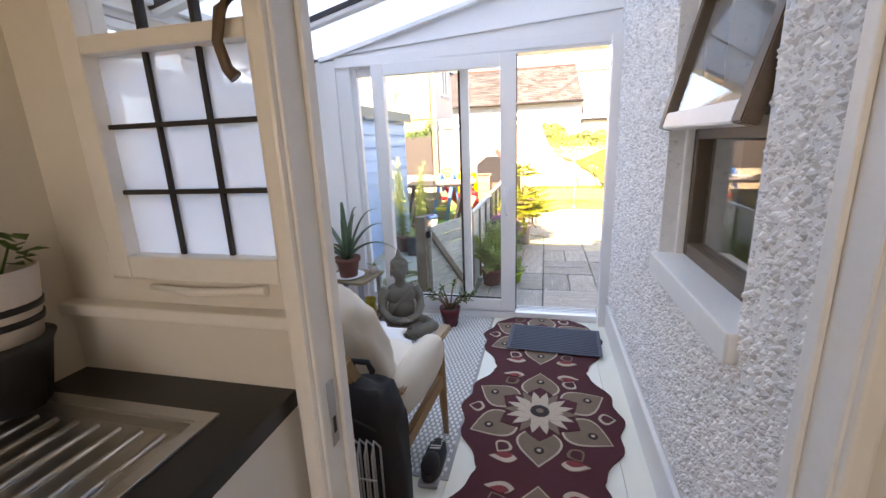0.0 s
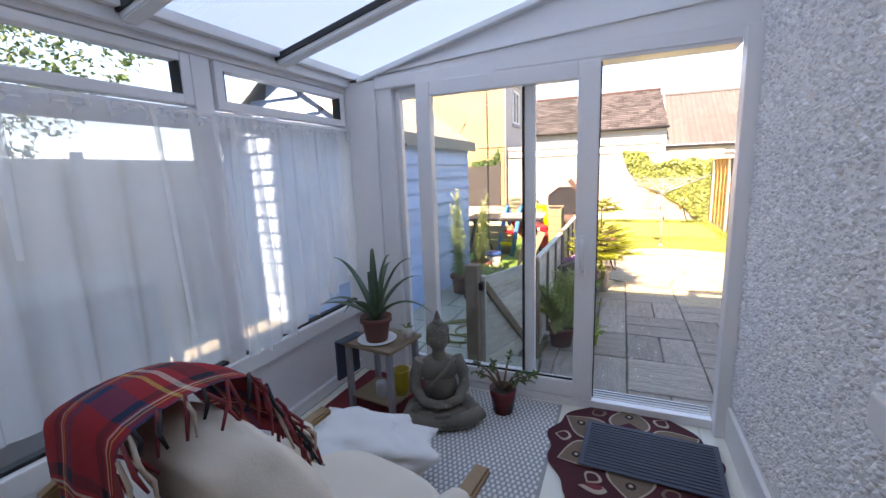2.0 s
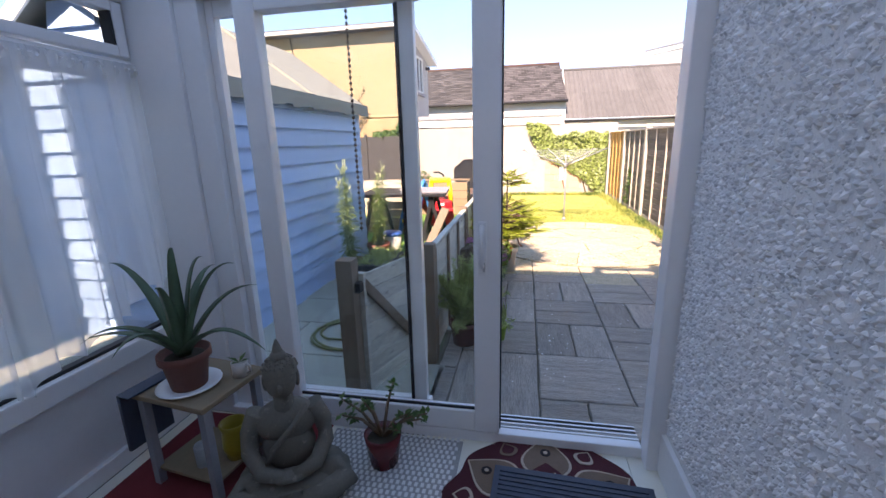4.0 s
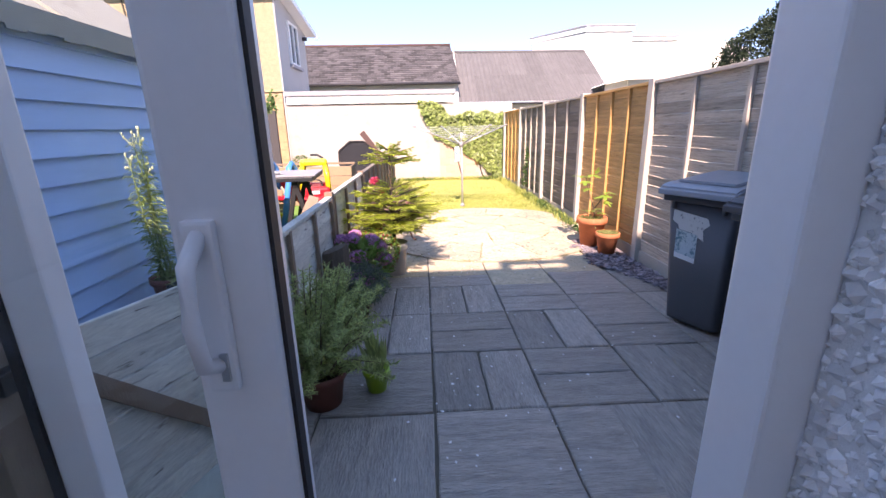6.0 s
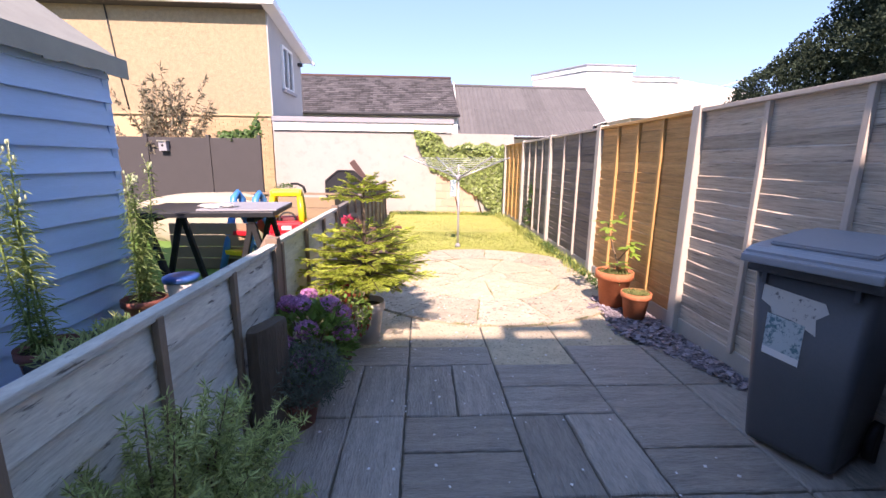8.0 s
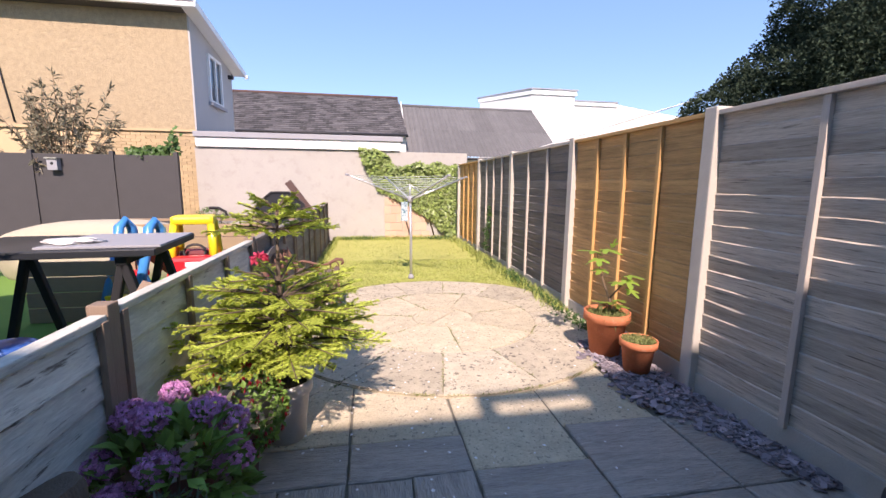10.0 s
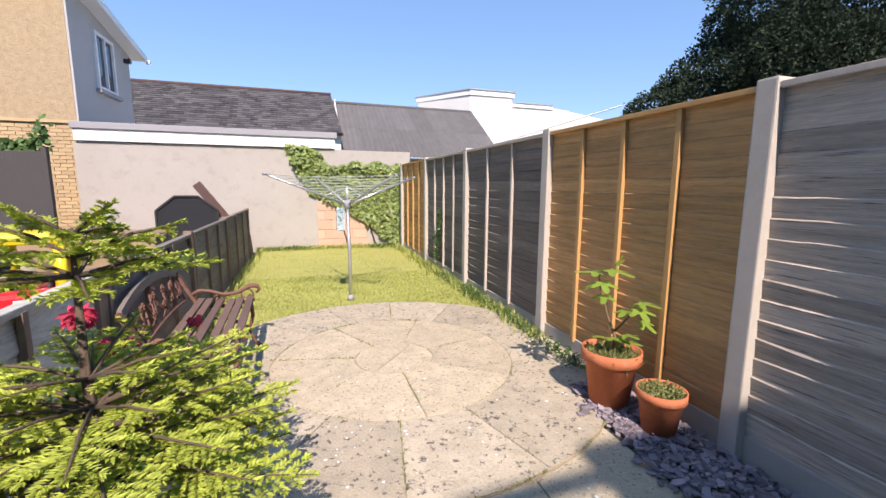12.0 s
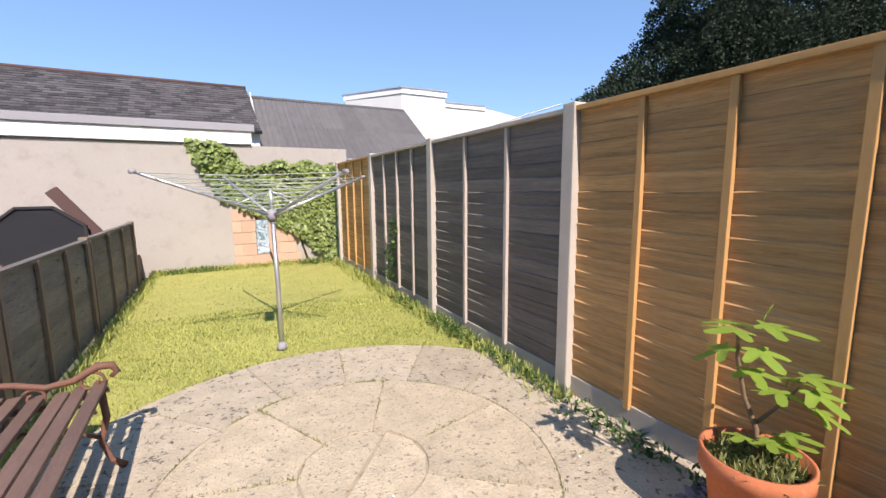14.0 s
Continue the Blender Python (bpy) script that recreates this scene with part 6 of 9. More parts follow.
part("body", boxed((-0.10, -0.045, 0.03), (0.11, 0.045, 0.90), 0.02), "white", hd)
part("lid", boxed((-0.10, -0.04, 0.90), (0.075, 0.04, 0.985), 0.02), "white", hd)
for k in range(4):
    part("slot", boxed((0.1085, -0.03, 0.62 + k * 0.06), (0.1115, 0.03, 0.635 + k * 0.06)), "gasket", hd)
for s in (-0.06, 0.06):
    part("foot", boxed((s - 0.02, -0.045, 0), (s + 0.02, 0.045, 0.03), 0.005), "gasket", hd)
rk = thing("wire_rack", (-0.43, 1.60, 0), "small chrome wire rack beside the doorway", "rack")
for k in range(4):
    x = k * 0.022 - 0.03
    part("wire", tube(bmesh.new(), [(x, -0.02, 0), (x, -0.02, 0.60), (x + 0.004, -0.005, 0.64), (x + 0.01, 0.02, 0.60), (x + 0.01, 0.02, 0)], 0.0035, 6), "steel", rk)
for z in (0.15, 0.52):
    part("cross_wire", tube(bmesh.new(), [(-0.035, -0.023, z), (0.045, -0.023, z)], 0.003, 6), "steel", rk)
sh = thing("dark_shoe", (-0.40, 2.22, 0), "dark laced trainer under the chair arm", "shoe")
bm = bmesh.new()
blob(bm, (0, 0, 0.045), (0.048, 0.13, 0.042), 3, 0.1, 3, 2, 0.8)
blob(bm, (0, -0.06, 0.075), (0.042, 0.062, 0.045), 3, 0.1, 6)
part("upper", bm, "black", sh)
part("sole", boxed((-0.046, -0.13, 0), (0.046, 0.13, 0.022), 0.010), "flash", sh)
for k in range(4):
    part("lace", beam(bmesh.new(), (-0.025, 0.02 + k * 0.02, 0.088 - k * 0.004), (0.025, 0.025 + k * 0.02, 0.088 - k * 0.004), 0.006, 0.004), "cloth", sh)
SHIFT[0] = 0.0


# ---- things in the garden ----
def wheelie_bin(at, turn, label, lid_mat, sticker):
    """x is the bin's front, towards the paving."""
    ob = thing("wheelie_bin", at, label, "wheelie bin", "bins by the fence", turn=turn)
    ob.scale = (0.92, 0.82, 1.02)
    bm = bmesh.new()
    lo, hi = (0.215, 0.22), (0.285, 0.275)
    rings = []
    for z, k in ((0.03, 0.0), (0.06, 0.05), (0.90, 1.0)):
        hx, hy = lo[0] + (hi[0] - lo[0]) * k, lo[1] + (hi[1] - lo[1]) * k
        c = 0.05
        pts = []
        for sx, sy in ((1, 1), (-1, 1), (-1, -1), (1, -1)):
            for q in range(5):
                a = math.atan2(sy, sx) - math.pi / 4 + q * math.pi / 8
                pts.append((sx * (hx - c) + c * math.cos(a), sy * (hy - c) + c * math.sin(a)))
        rings.append([bm.verts.new((x, y, z)) for x, y in pts])
    for a, b in zip(rings, rings[1:]):
        n = len(a)
        for i in range(n):
            bm.faces.new((a[i], a[(i + 1) % n], b[(i + 1) % n], b[i])).smooth = True
    bm.faces.new(rings[0][::-1])
    bm.faces.new(rings[-1])
    part("body", bm, "binplastic", ob)
    part("rim", boxed((-0.31, -0.295, 0.885), (0.315, 0.295, 0.935), 0.015), "binplastic", ob)
    for sy in (-0.20, 0.20):
        part("rim_bracket", boxed((0.27, sy - 0.012, 0.84), (0.31, sy + 0.012, 0.89), 0.003), "binplastic", ob)
    bm = bmesh.new()
    pts = [(0.365, 0.955), (0.365, 0.985), (0.30, 1.005), (-0.28, 1.045), (-0.36, 1.035), (-0.36, 0.955)]
    a = [bm.verts.new((x, -0.305, z)) for x, z in pts]
    b = [bm.verts.new((x, 0.305, z)) for x, z in pts]
    for i in range(len(pts)):
        bm.faces.new((a[i], b[i], b[(i + 1) % len(pts)], a[(i + 1) % len(pts)]))
    bm.faces.new(a)
    bm.faces.new(b[::-1])
    bmesh.ops.bevel(bm, geom=bm.edges[:], offset=0.012, segments=2, affect="EDGES")
    lid = part("lid", bm, lid_mat, ob)
    bm = bmesh.new()
    beam(bm, (0.25, 0, 1.016), (-0.26, 0, 1.050), 0.46, 0.022, (0, 0, 1), 0.008)
    part("lid_panel", bm, lid_mat, lid)
    part("lid_lip", boxed((0.36, -0.30, 0.935), (0.385, 0.30, 0.972), 0.008), lid_mat, lid)
    part("hinge_bar", tube(bmesh.new(), [(-0.36, -0.27, 0.98), (-0.36, 0.27, 0.98)], 0.016), "binplastic", ob)
    part("axle", tube(bmesh.new(), [(-0.19, -0.27, 0.10), (-0.19, 0.27, 0.10)], 0.012), "gasket", ob)
    for s in (-1, 1):
        w = part("wheel", tube(bmesh.new(), [(-0.19, s * 0.235, 0.10), (-0.19, s * 0.285, 0.10)], 0.10, 20), "gasket", ob)
    if sticker:
        bm = bmesh.new()
        out = [(-0.13, 0.80), (0.155, 0.83), (0.16, 0.755), (0.11, 0.73), (0.10, 0.70), (0.0, 0.69), (-0.11, 0.645), (-0.10, 0.72), (-0.15, 0.76)]
        bm.faces.new([bm.verts.new((front_x(z) + 0.003, -y - 0.05, z)) for y, z in out])
        part("torn_label", bm, "paper", ob, "torn white paper label")
        bm = bmesh.new()
        bm.faces.new([bm.verts.new((front_x(z) + 0.004, -y - 0.04, z)) for y, z in ((-0.05, 0.68), (0.13, 0.70), (0.135, 0.50), (-0.045, 0.48))])
        lab = part("picture_label", bm, "labelblue", ob, "pale blue picture label")
        bm = bmesh.new()
        bm.faces.new([bm.verts.new((front_x(z) + 0.005, -y - 0.04, z)) for y, z in ((-0.045, 0.515), (0.135, 0.535), (0.135, 0.50), (-0.045, 0.48))])
        part("label_foot", bm, "white", lab)
    else:
        for y0, y1, z in ((-0.20, 0.20, 0.70), (-0.03, 0.04, 0.672)):
            bm = bmesh.new()
            y = y1
            rng = random.Random(3)
            while y > y0:
                w = rng.uniform(0.008, 0.016)
                bm.faces.new([bm.verts.new((front_x(zz) + 0.003, yy, zz)) for yy, zz in ((y, z), (y - w, z), (y - w, z + 0.014), (y, z + 0.014))])
                y -= w + 0.003
            part("print", bm, "white", ob, "line of small white print too small to read")
    return ob


def front_x(z):
    return 0.215 + 0.07 * (0.05 + 0.95 * (z - 0.06) / 0.84)


wheelie_bin((2.09, 6.34, G), 206, "dark grey wheelie bin with torn labels on its front", "binlidsky", True)
wheelie_bin((2.06, 5.60, G), 195, "dark grey wheelie bin with a line of white print", "binplastic", False)


def dryer():
    ob = thing("rotary_dryer", (0.77, 11.42, G), "silver rotary clothes dryer standing on the lawn", "clothes dryer")
    H = 1.13
    part("pole", tube(bmesh.new(), [(0, 0, -0.05), (0.0, 0, 0.55), (-0.01, 0, H)], [0.021, 0.020, 0.018], 10), "galv", ob)
    part("mast", tube(bmesh.new(), [(-0.01, 0, H), (-0.012, 0, H + 0.22)], 0.014, 8), "galv", ob)
    part("hub", lathe(bmesh.new(), [(0, -0.04), (0.03, -0.04), (0.045, 0.0), (0.035, 0.05), (0, 0.05)], (-0.01, 0, H), 12), "flash", ob)
    part("ground_anchor", lathe(bmesh.new(), [(0, 0), (0.045, 0), (0.04, 0.03), (0.024, 0.06), (0, 0.06)]), "flash", ob)
    arms = []
    for a in (205, 20, 110, 295):
        d = Vector((math.cos(radians(a)), math.sin(radians(a)), 0))
        tip = Vector((-0.01, 0, H)) + d * 0.93 + Vector((0, 0, 0.33))
        part("arm", tube(bmesh.new(), [Vector((-0.01, 0, H)), tip], [0.013, 0.010], 8), "galv", ob)
        part("strut", tube(bmesh.new(), [Vector((-0.01, 0, H + 0.20)), Vector((-0.01, 0, H)) + d * 0.30 + Vector((0, 0, 0.105))], 0.006, 6), "galv", ob)
        part("tip_cap", tube(bmesh.new(), [tip - d * 0.02, tip + d * 0.02], 0.014, 8), "flash", ob)
        arms.append((Vector((-0.01, 0, H)), tip))
    order = [0, 3, 1, 2]
    for k in range(9):
        t = 0.22 + k * 0.095
        pts = [arms[i][0].lerp(arms[i][1], t) for i in order]
        for i in range(4):
            p, q = pts[i], pts[(i + 1) % 4]
            part("line", tube(bmesh.new(), [p, (p + q) / 2 - Vector((0, 0, 0.02)), q], 0.0028, 4), "line", ob)
    pg = part("peg_bag", boxed((-0.14, -0.03, H - 0.30), (-0.045, 0.03, H - 0.03), 0.012), "labelblue", ob, "pale blue peg bag")
    part("peg_bag_hook", tube(bmesh.new(), [(-0.09, 0, H - 0.03), (-0.09, 0, H + 0.03)], 0.004, 5), "galv", pg)


dryer()


def bench():
    ob = thing("garden_bench", (-0.58, 9.55, G), "slatted wooden bench with rusty cast-iron ends and rose back", "bench", turn=2)
    L = 1.18
    y0, y1 = -L / 2, L / 2

    def curl(cx, cz, r, a0, turns, y, n=14):
        return [(cx + r * (1 - 0.55 * i / n) * math.cos(a0 + turns * 6.283 * i / n), y, cz + r * (1 - 0.55 * i / n) * math.sin(a0 + turns * 6.283 * i / n)) for i in range(n + 1)]

    for y in (y0, y1):
        end = part("cast_end", tube(bmesh.new(), [(-0.05, y, 0.0), (0.0, y, 0.10), (0.05, y, 0.22), (0.05, y, 0.40)], [0.017, 0.013, 0.014, 0.017], 8), "iron", ob)
        part("front_leg", tube(bmesh.new(), [(0.49, y, 0.0), (0.44, y, 0.05), (0.41, y, 0.15), (0.44, y, 0.27), (0.43, y, 0.40)], [0.018, 0.013, 0.014, 0.016, 0.017], 8), "iron", end)
        part("seat_bar", tube(bmesh.new(), [(0.02, y, 0.395), (0.12, y, 0.375), (0.24, y, 0.37), (0.36, y, 0.385), (0.46, y, 0.405)], 0.014, 8), "iron", end)
        bm = bmesh.new()
        beam(bm, (0.05, y, 0.38), (-0.04, y, 0.56), 0.045, 0.022, (1, 0, 0.3), 0.005)
        beam(bm, (-0.035, y, 0.55), (-0.10, y, 0.685), 0.055, 0.024, (1, 0, 0.3), 0.006)
        part("back_upright", bm, "iron", end)
        part("arm_rest", tube(bmesh.new(), [(-0.01, y, 0.47), (0.06, y, 0.515), (0.14, y, 0.50), (0.24, y, 0.465), (0.34, y, 0.475), (0.43, y, 0.525), (0.485, y, 0.52), (0.50, y, 0.485), (0.475, y, 0.465)], [0.012, 0.014, 0.014, 0.014, 0.016, 0.019, 0.018, 0.014, 0.010], 8), "iron", end)
        part("arm_scroll", tube(bmesh.new(), curl(0.40, 0.455, 0.055, -0.9, 1.15, y), 0.008, 6), "iron", end)
        part("arm_scroll", tube(bmesh.new(), curl(0.20, 0.425, 0.045, 2.6, -1.1, y), 0.007, 6), "iron", end)
        part("leg_scroll", tube(bmesh.new(), curl(0.33, 0.28, 0.075, 0.2, 1.0, y), 0.008, 6), "iron", end)
        part("leg_tie", tube(bmesh.new(), [(0.04, y, 0.20), (0.14, y, 0.27), (0.24, y, 0.26), (0.41, y, 0.17)], 0.009, 8), "iron", end)
        for x, z in ((0.42, 0.40), (0.03, 0.40), (-0.07, 0.62)):
            part("bolt", tube(bmesh.new(), [(x, y - 0.022, z), (x, y + 0.022, z)], 0.009, 8), "gasket", end)
    rng = random.Random(12)
    for k in range(6):
        x = 0.065 + k * 0.072
        z = 0.402 + 0.004 * (k - 2.5) ** 2 * 0.8
        o = part("slat", boxed((x - 0.026, y0 - 0.035, z), (x + 0.026, y1 + 0.035, z + 0.022), 0.005), "benchwood", ob)
        o.rotation_euler = (rng.uniform(-0.004, 0.004), rng.uniform(-0.03, 0.03), 0)
    bm = bmesh.new()
    n = 18
    prev = None
    for i in range(n + 1):
        t = i / n
        y = y0 + L * t
        z = 0.665 + 0.075 * math.sin(math.pi * t) ** 0.9
        x = -0.092 - 0.02 * math.sin(math.pi * t)
        r = [bm.verts.new(q) for q in ((x - 0.013, y, z - 0.030), (x + 0.013, y, z - 0.030), (x + 0.010, y, z + 0.030), (x - 0.013, y, z + 0.030))]
        if prev:
            for k in range(4):
                bm.faces.new((prev[k], r[k], r[(k + 1) % 4], prev[(k + 1) % 4]))
        else:
            bm.faces.new(r)
        prev = r
    bm.faces.new(prev[::-1])
    part("top_rail", bm, "benchgrey", ob, "grey weathered curved top rail")
    low = [(-0.018, y0 + L * i / 12, 0.455 + 0.035 * math.sin(math.pi * i / 12)) for i in range(13)]
    grille = part("rose_grille", tube(bmesh.new(), low, 0.010, 6), "iron", ob, "pierced cast-iron rose panel")

    def back_at(y, v):
        """A place on the panel between lower rail and top rail, v from 0 to 1."""
        t = (y - y0) / L
        za, zb = 0.455 + 0.035 * math.sin(math.pi * t), 0.64 + 0.075 * math.sin(math.pi * t) ** 0.9
        return Vector((-0.018 - 0.075 * v, y, za + (zb - za) * v))

    for s in (-1, 1):
        part("panel_edge", tube(bmesh.new(), [back_at(s * (L / 2 - 0.10), v) for v in (0, 0.3, 0.6, 1.0)], 0.009, 6), "iron", grille)
        vine = [back_at(s * 0.47 * (1 - q / 14) + s * 0.01, 0.5 + 0.30 * math.sin(q * 1.25 + (s > 0))) for q in range(15)]
        part("vine", tube(bmesh.new(), vine, 0.0075, 6), "iron", grille)
        vine = [back_at(s * 0.47 * (1 - q / 14) + s * 0.01, 0.5 - 0.34 * math.sin(q * 1.05)) for q in range(15)]
        part("vine", tube(bmesh.new(), vine, 0.006, 6), "iron", grille)
    for k in range(9):
        c = back_at(-0.42 + 0.105 * k, 0.5 + (0.22 if k % 2 else -0.16))
        bm = bmesh.new()
        for ring, m in ((0.034, 6), (0.019, 4)):
            for q in range(m):
                a = q * 6.283 / m + ring * 20
                blob(bm, c + Vector((0.012 if ring < 0.03 else 0.004, ring * 0.62 * math.cos(a), ring * 0.62 * math.sin(a))), (0.007, ring * 0.42, ring * 0.42), 1)
        part("rose", bm, "iron", grille)
    for k in range(26):
        y = -0.45 + 0.036 * k
        v = rng.uniform(0.1, 0.9)
        p = back_at(y, v)
        d = Vector((0.1, rng.uniform(-1, 1), rng.uniform(-0.8, 0.8))).normalized()
        s = d.cross(Vector((1, 0, 0))).normalized()
        bm = bmesh.new()
        vs = [bm.verts.new(q) for q in (p - d * 0.03, p + s * 0.013 + Vector((0.006, 0, 0)), p + d * 0.034, p - s * 0.013 + Vector((0.006, 0, 0)))]
        ws = [bm.verts.new(v.co - Vector((0.006, 0, 0))) for v in vs]
        bm.faces.new(vs)
        bm.faces.new(ws[::-1])
        for q in range(4):
            bm.faces.new((vs[q], ws[q], ws[(q + 1) % 4], vs[(q + 1) % 4]))
        part("cast_leaf", bm, "iron", grille)


bench()


def fir_tree():
    ob = thing("potted_fir", (-0.26, 7.68, G), "small fir tree with fresh yellow-green tips in a white pot", "tree")
    part("pot", pot_bm(0.095, 0.132, 0.33, rim=0.008), "whitepot", ob)
    soil(ob, 0.12, 0.29)
    part("trunk", tube(bmesh.new(), [(0, 0, 0.26), (0.01, 0, 0.55), (-0.01, 0.01, 0.85), (0.0, 0.0, 1.24)], [0.020, 0.017, 0.012, 0.005], 8), "bark", ob)
    rng = random.Random(31)
    spots = []
    tiers = [(0.44, 0.34, 8, 0.05), (0.50, 0.50, 12, 0.0), (0.55, 0.52, 13, 0.04), (0.63, 0.50, 12, 0.05), (0.70, 0.46, 11, 0.08), (0.77, 0.40, 10, 0.07), (0.85, 0.28, 8, 0.06), (1.12, 0.32, 10, 0.02), (1.17, 0.24, 8, 0.04), (1.22, 0.13, 6, 0.05)]
    for z, rad, n, lift in tiers:
        for k in range(n):
            a = 6.283 * (k + rng.uniform(-0.3, 0.3)) / n + z * 9
            ln = rad * rng.uniform(0.75, 1.1) * (0.8 if z < 0.55 and math.sin(a) < -0.2 and math.cos(a) > -0.3 else 1)
            d = Vector((math.cos(a), math.sin(a), 0))
            s = Vector((-d.y, d.x, 0))
            base = Vector((0, 0, z))
            tip = base + d * ln + Vector((0, 0, lift + rng.uniform(-0.04, 0.04)))
            part("branch", tube(bmesh.new(), [base, base.lerp(tip, 0.5) + Vector((0, 0, 0.012)), tip], [0.006, 0.004, 0.002], 5), "bark", ob)
            shoots = [(base.lerp(tip, 0.22), tip)]
            m = max(3, int(ln / 0.075))
            for j in range(1, m + 1):
                t = 0.25 + 0.7 * j / (m + 1)
                for sg in (-1, 1):
                    p = base.lerp(tip, t)
                    q = p + (d * 0.75 + s * sg * 0.8).normalized() * ln * 0.42 * (1.15 - t) + Vector((0, 0, rng.uniform(-0.015, 0.02)))
                    shoots.append((p, q))
            for p, q in shoots:
                L = (q - p).length
                w = (q - p).normalized()
                side = w.cross(Vector((0, 0, 1))).normalized()
                for i in range(max(14, int(L / 0.0015))):
                    t = rng.uniform(0, 1.0)
                    sg = rng.choice((-1, 1))
                    dirn = (w * 0.55 + side * sg * rng.uniform(0.5, 1.0) + Vector((0, 0, rng.uniform(0.0, 0.55)))).normalized()
                    spots.append((p.lerp(q, t), dirn, (0, 0, 1), rng.uniform(0.015, 0.026), 0.007))
                for i in range(9):
                    spots.append((q, (w + rnd_dir(rng) * 0.6).normalized(), (0, 0, 1), 0.018, 0.006))
    leafy(ob, spots, "fir")
    # fuchsia at its foot
    fu = thing("fuchsia", (-0.39, 7.37, G), "low fuchsia with red flowers beside the fir pot", "plant")
    part("pot", pot_bm(0.055, 0.07, 0.17, rim=0.006), "browncl", fu)
    sp, fl = [], []
    for i in range(900):
        d = rnd_dir(rng)
        p = Vector((d.x * 0.19, d.y * 0.14, 0.33 + d.z * 0.20))
        sp.append((p, rnd_dir(rng, 0.2), (0, 0, 1), rng.uniform(0.025, 0.045), 0.022))
        if i % 9 == 0:
            for _ in range(5):
                fl.append((p * 1.05, (rng.uniform(-0.4, 0.4), rng.uniform(-0.4, 0.4), -1), (1, 0, 0), 0.032, 0.014))
    leafy(fu, sp, "broadleaf")
    leafy(fu, fl, "redflower", "flower")


fir_tree()


def feathery_bush():
    ob = thing("rosemary_bush", (-0.52, 5.58, G), "feathery green bush in a brown clay pot", "bush")
    part("pot", pot_bm(0.095, 0.125, 0.20, rim=0.006), "browncl", ob)
    soil(ob, 0.11, 0.17)
    rng = random.Random(17)
    spots = []
    for s in range(110):
        a = rng.uniform(0, 6.283)
        r = rng.uniform(0.04, 0.36)
        tip = Vector((r * math.cos(a) + 0.06, r * math.sin(a), rng.uniform(0.42, 0.84) - r * 0.62))
        base = Vector((0.05 * math.cos(a), 0.05 * math.sin(a), 0.17))
        mid = base.lerp(tip, 0.5) + Vector((0, 0, 0.06))
        if s % 3 == 0:
            part("stem", tube(bmesh.new(), [base, mid, tip], [0.005, 0.004, 0.002], 4), "twig", ob)
        for k in range(170):
            t = rng.uniform(0.0, 1.0) ** 0.65
            p = base.lerp(mid, t * 2) if t < 0.5 else mid.lerp(tip, t * 2 - 1)
            d = rnd_dir(rng, 0.45)
            spots.append((p, d, rnd_dir(rng), rng.uniform(0.02, 0.045), 0.005))
    leafy(ob, spots, "bush")
    gp = thing("green_pot_plant", (-0.245, 5.68, G), "grassy shoots in a small lime green pot", "plant")
    part("pot", pot_bm(0.052, 0.072, 0.135, rim=0.004), "limepot", gp)
    soil(gp, 0.06, 0.11)
    leafy(gp, [((rng.uniform(-0.04, 0.04), rng.uniform(-0.04, 0.04), 0.11), (rng.uniform(-0.35, 0.35), rng.uniform(-0.35, 0.35), 1), (1, 0, 0), rng.uniform(0.10, 0.26), 0.010) for _ in range(60)], "bush")


feathery_bush()


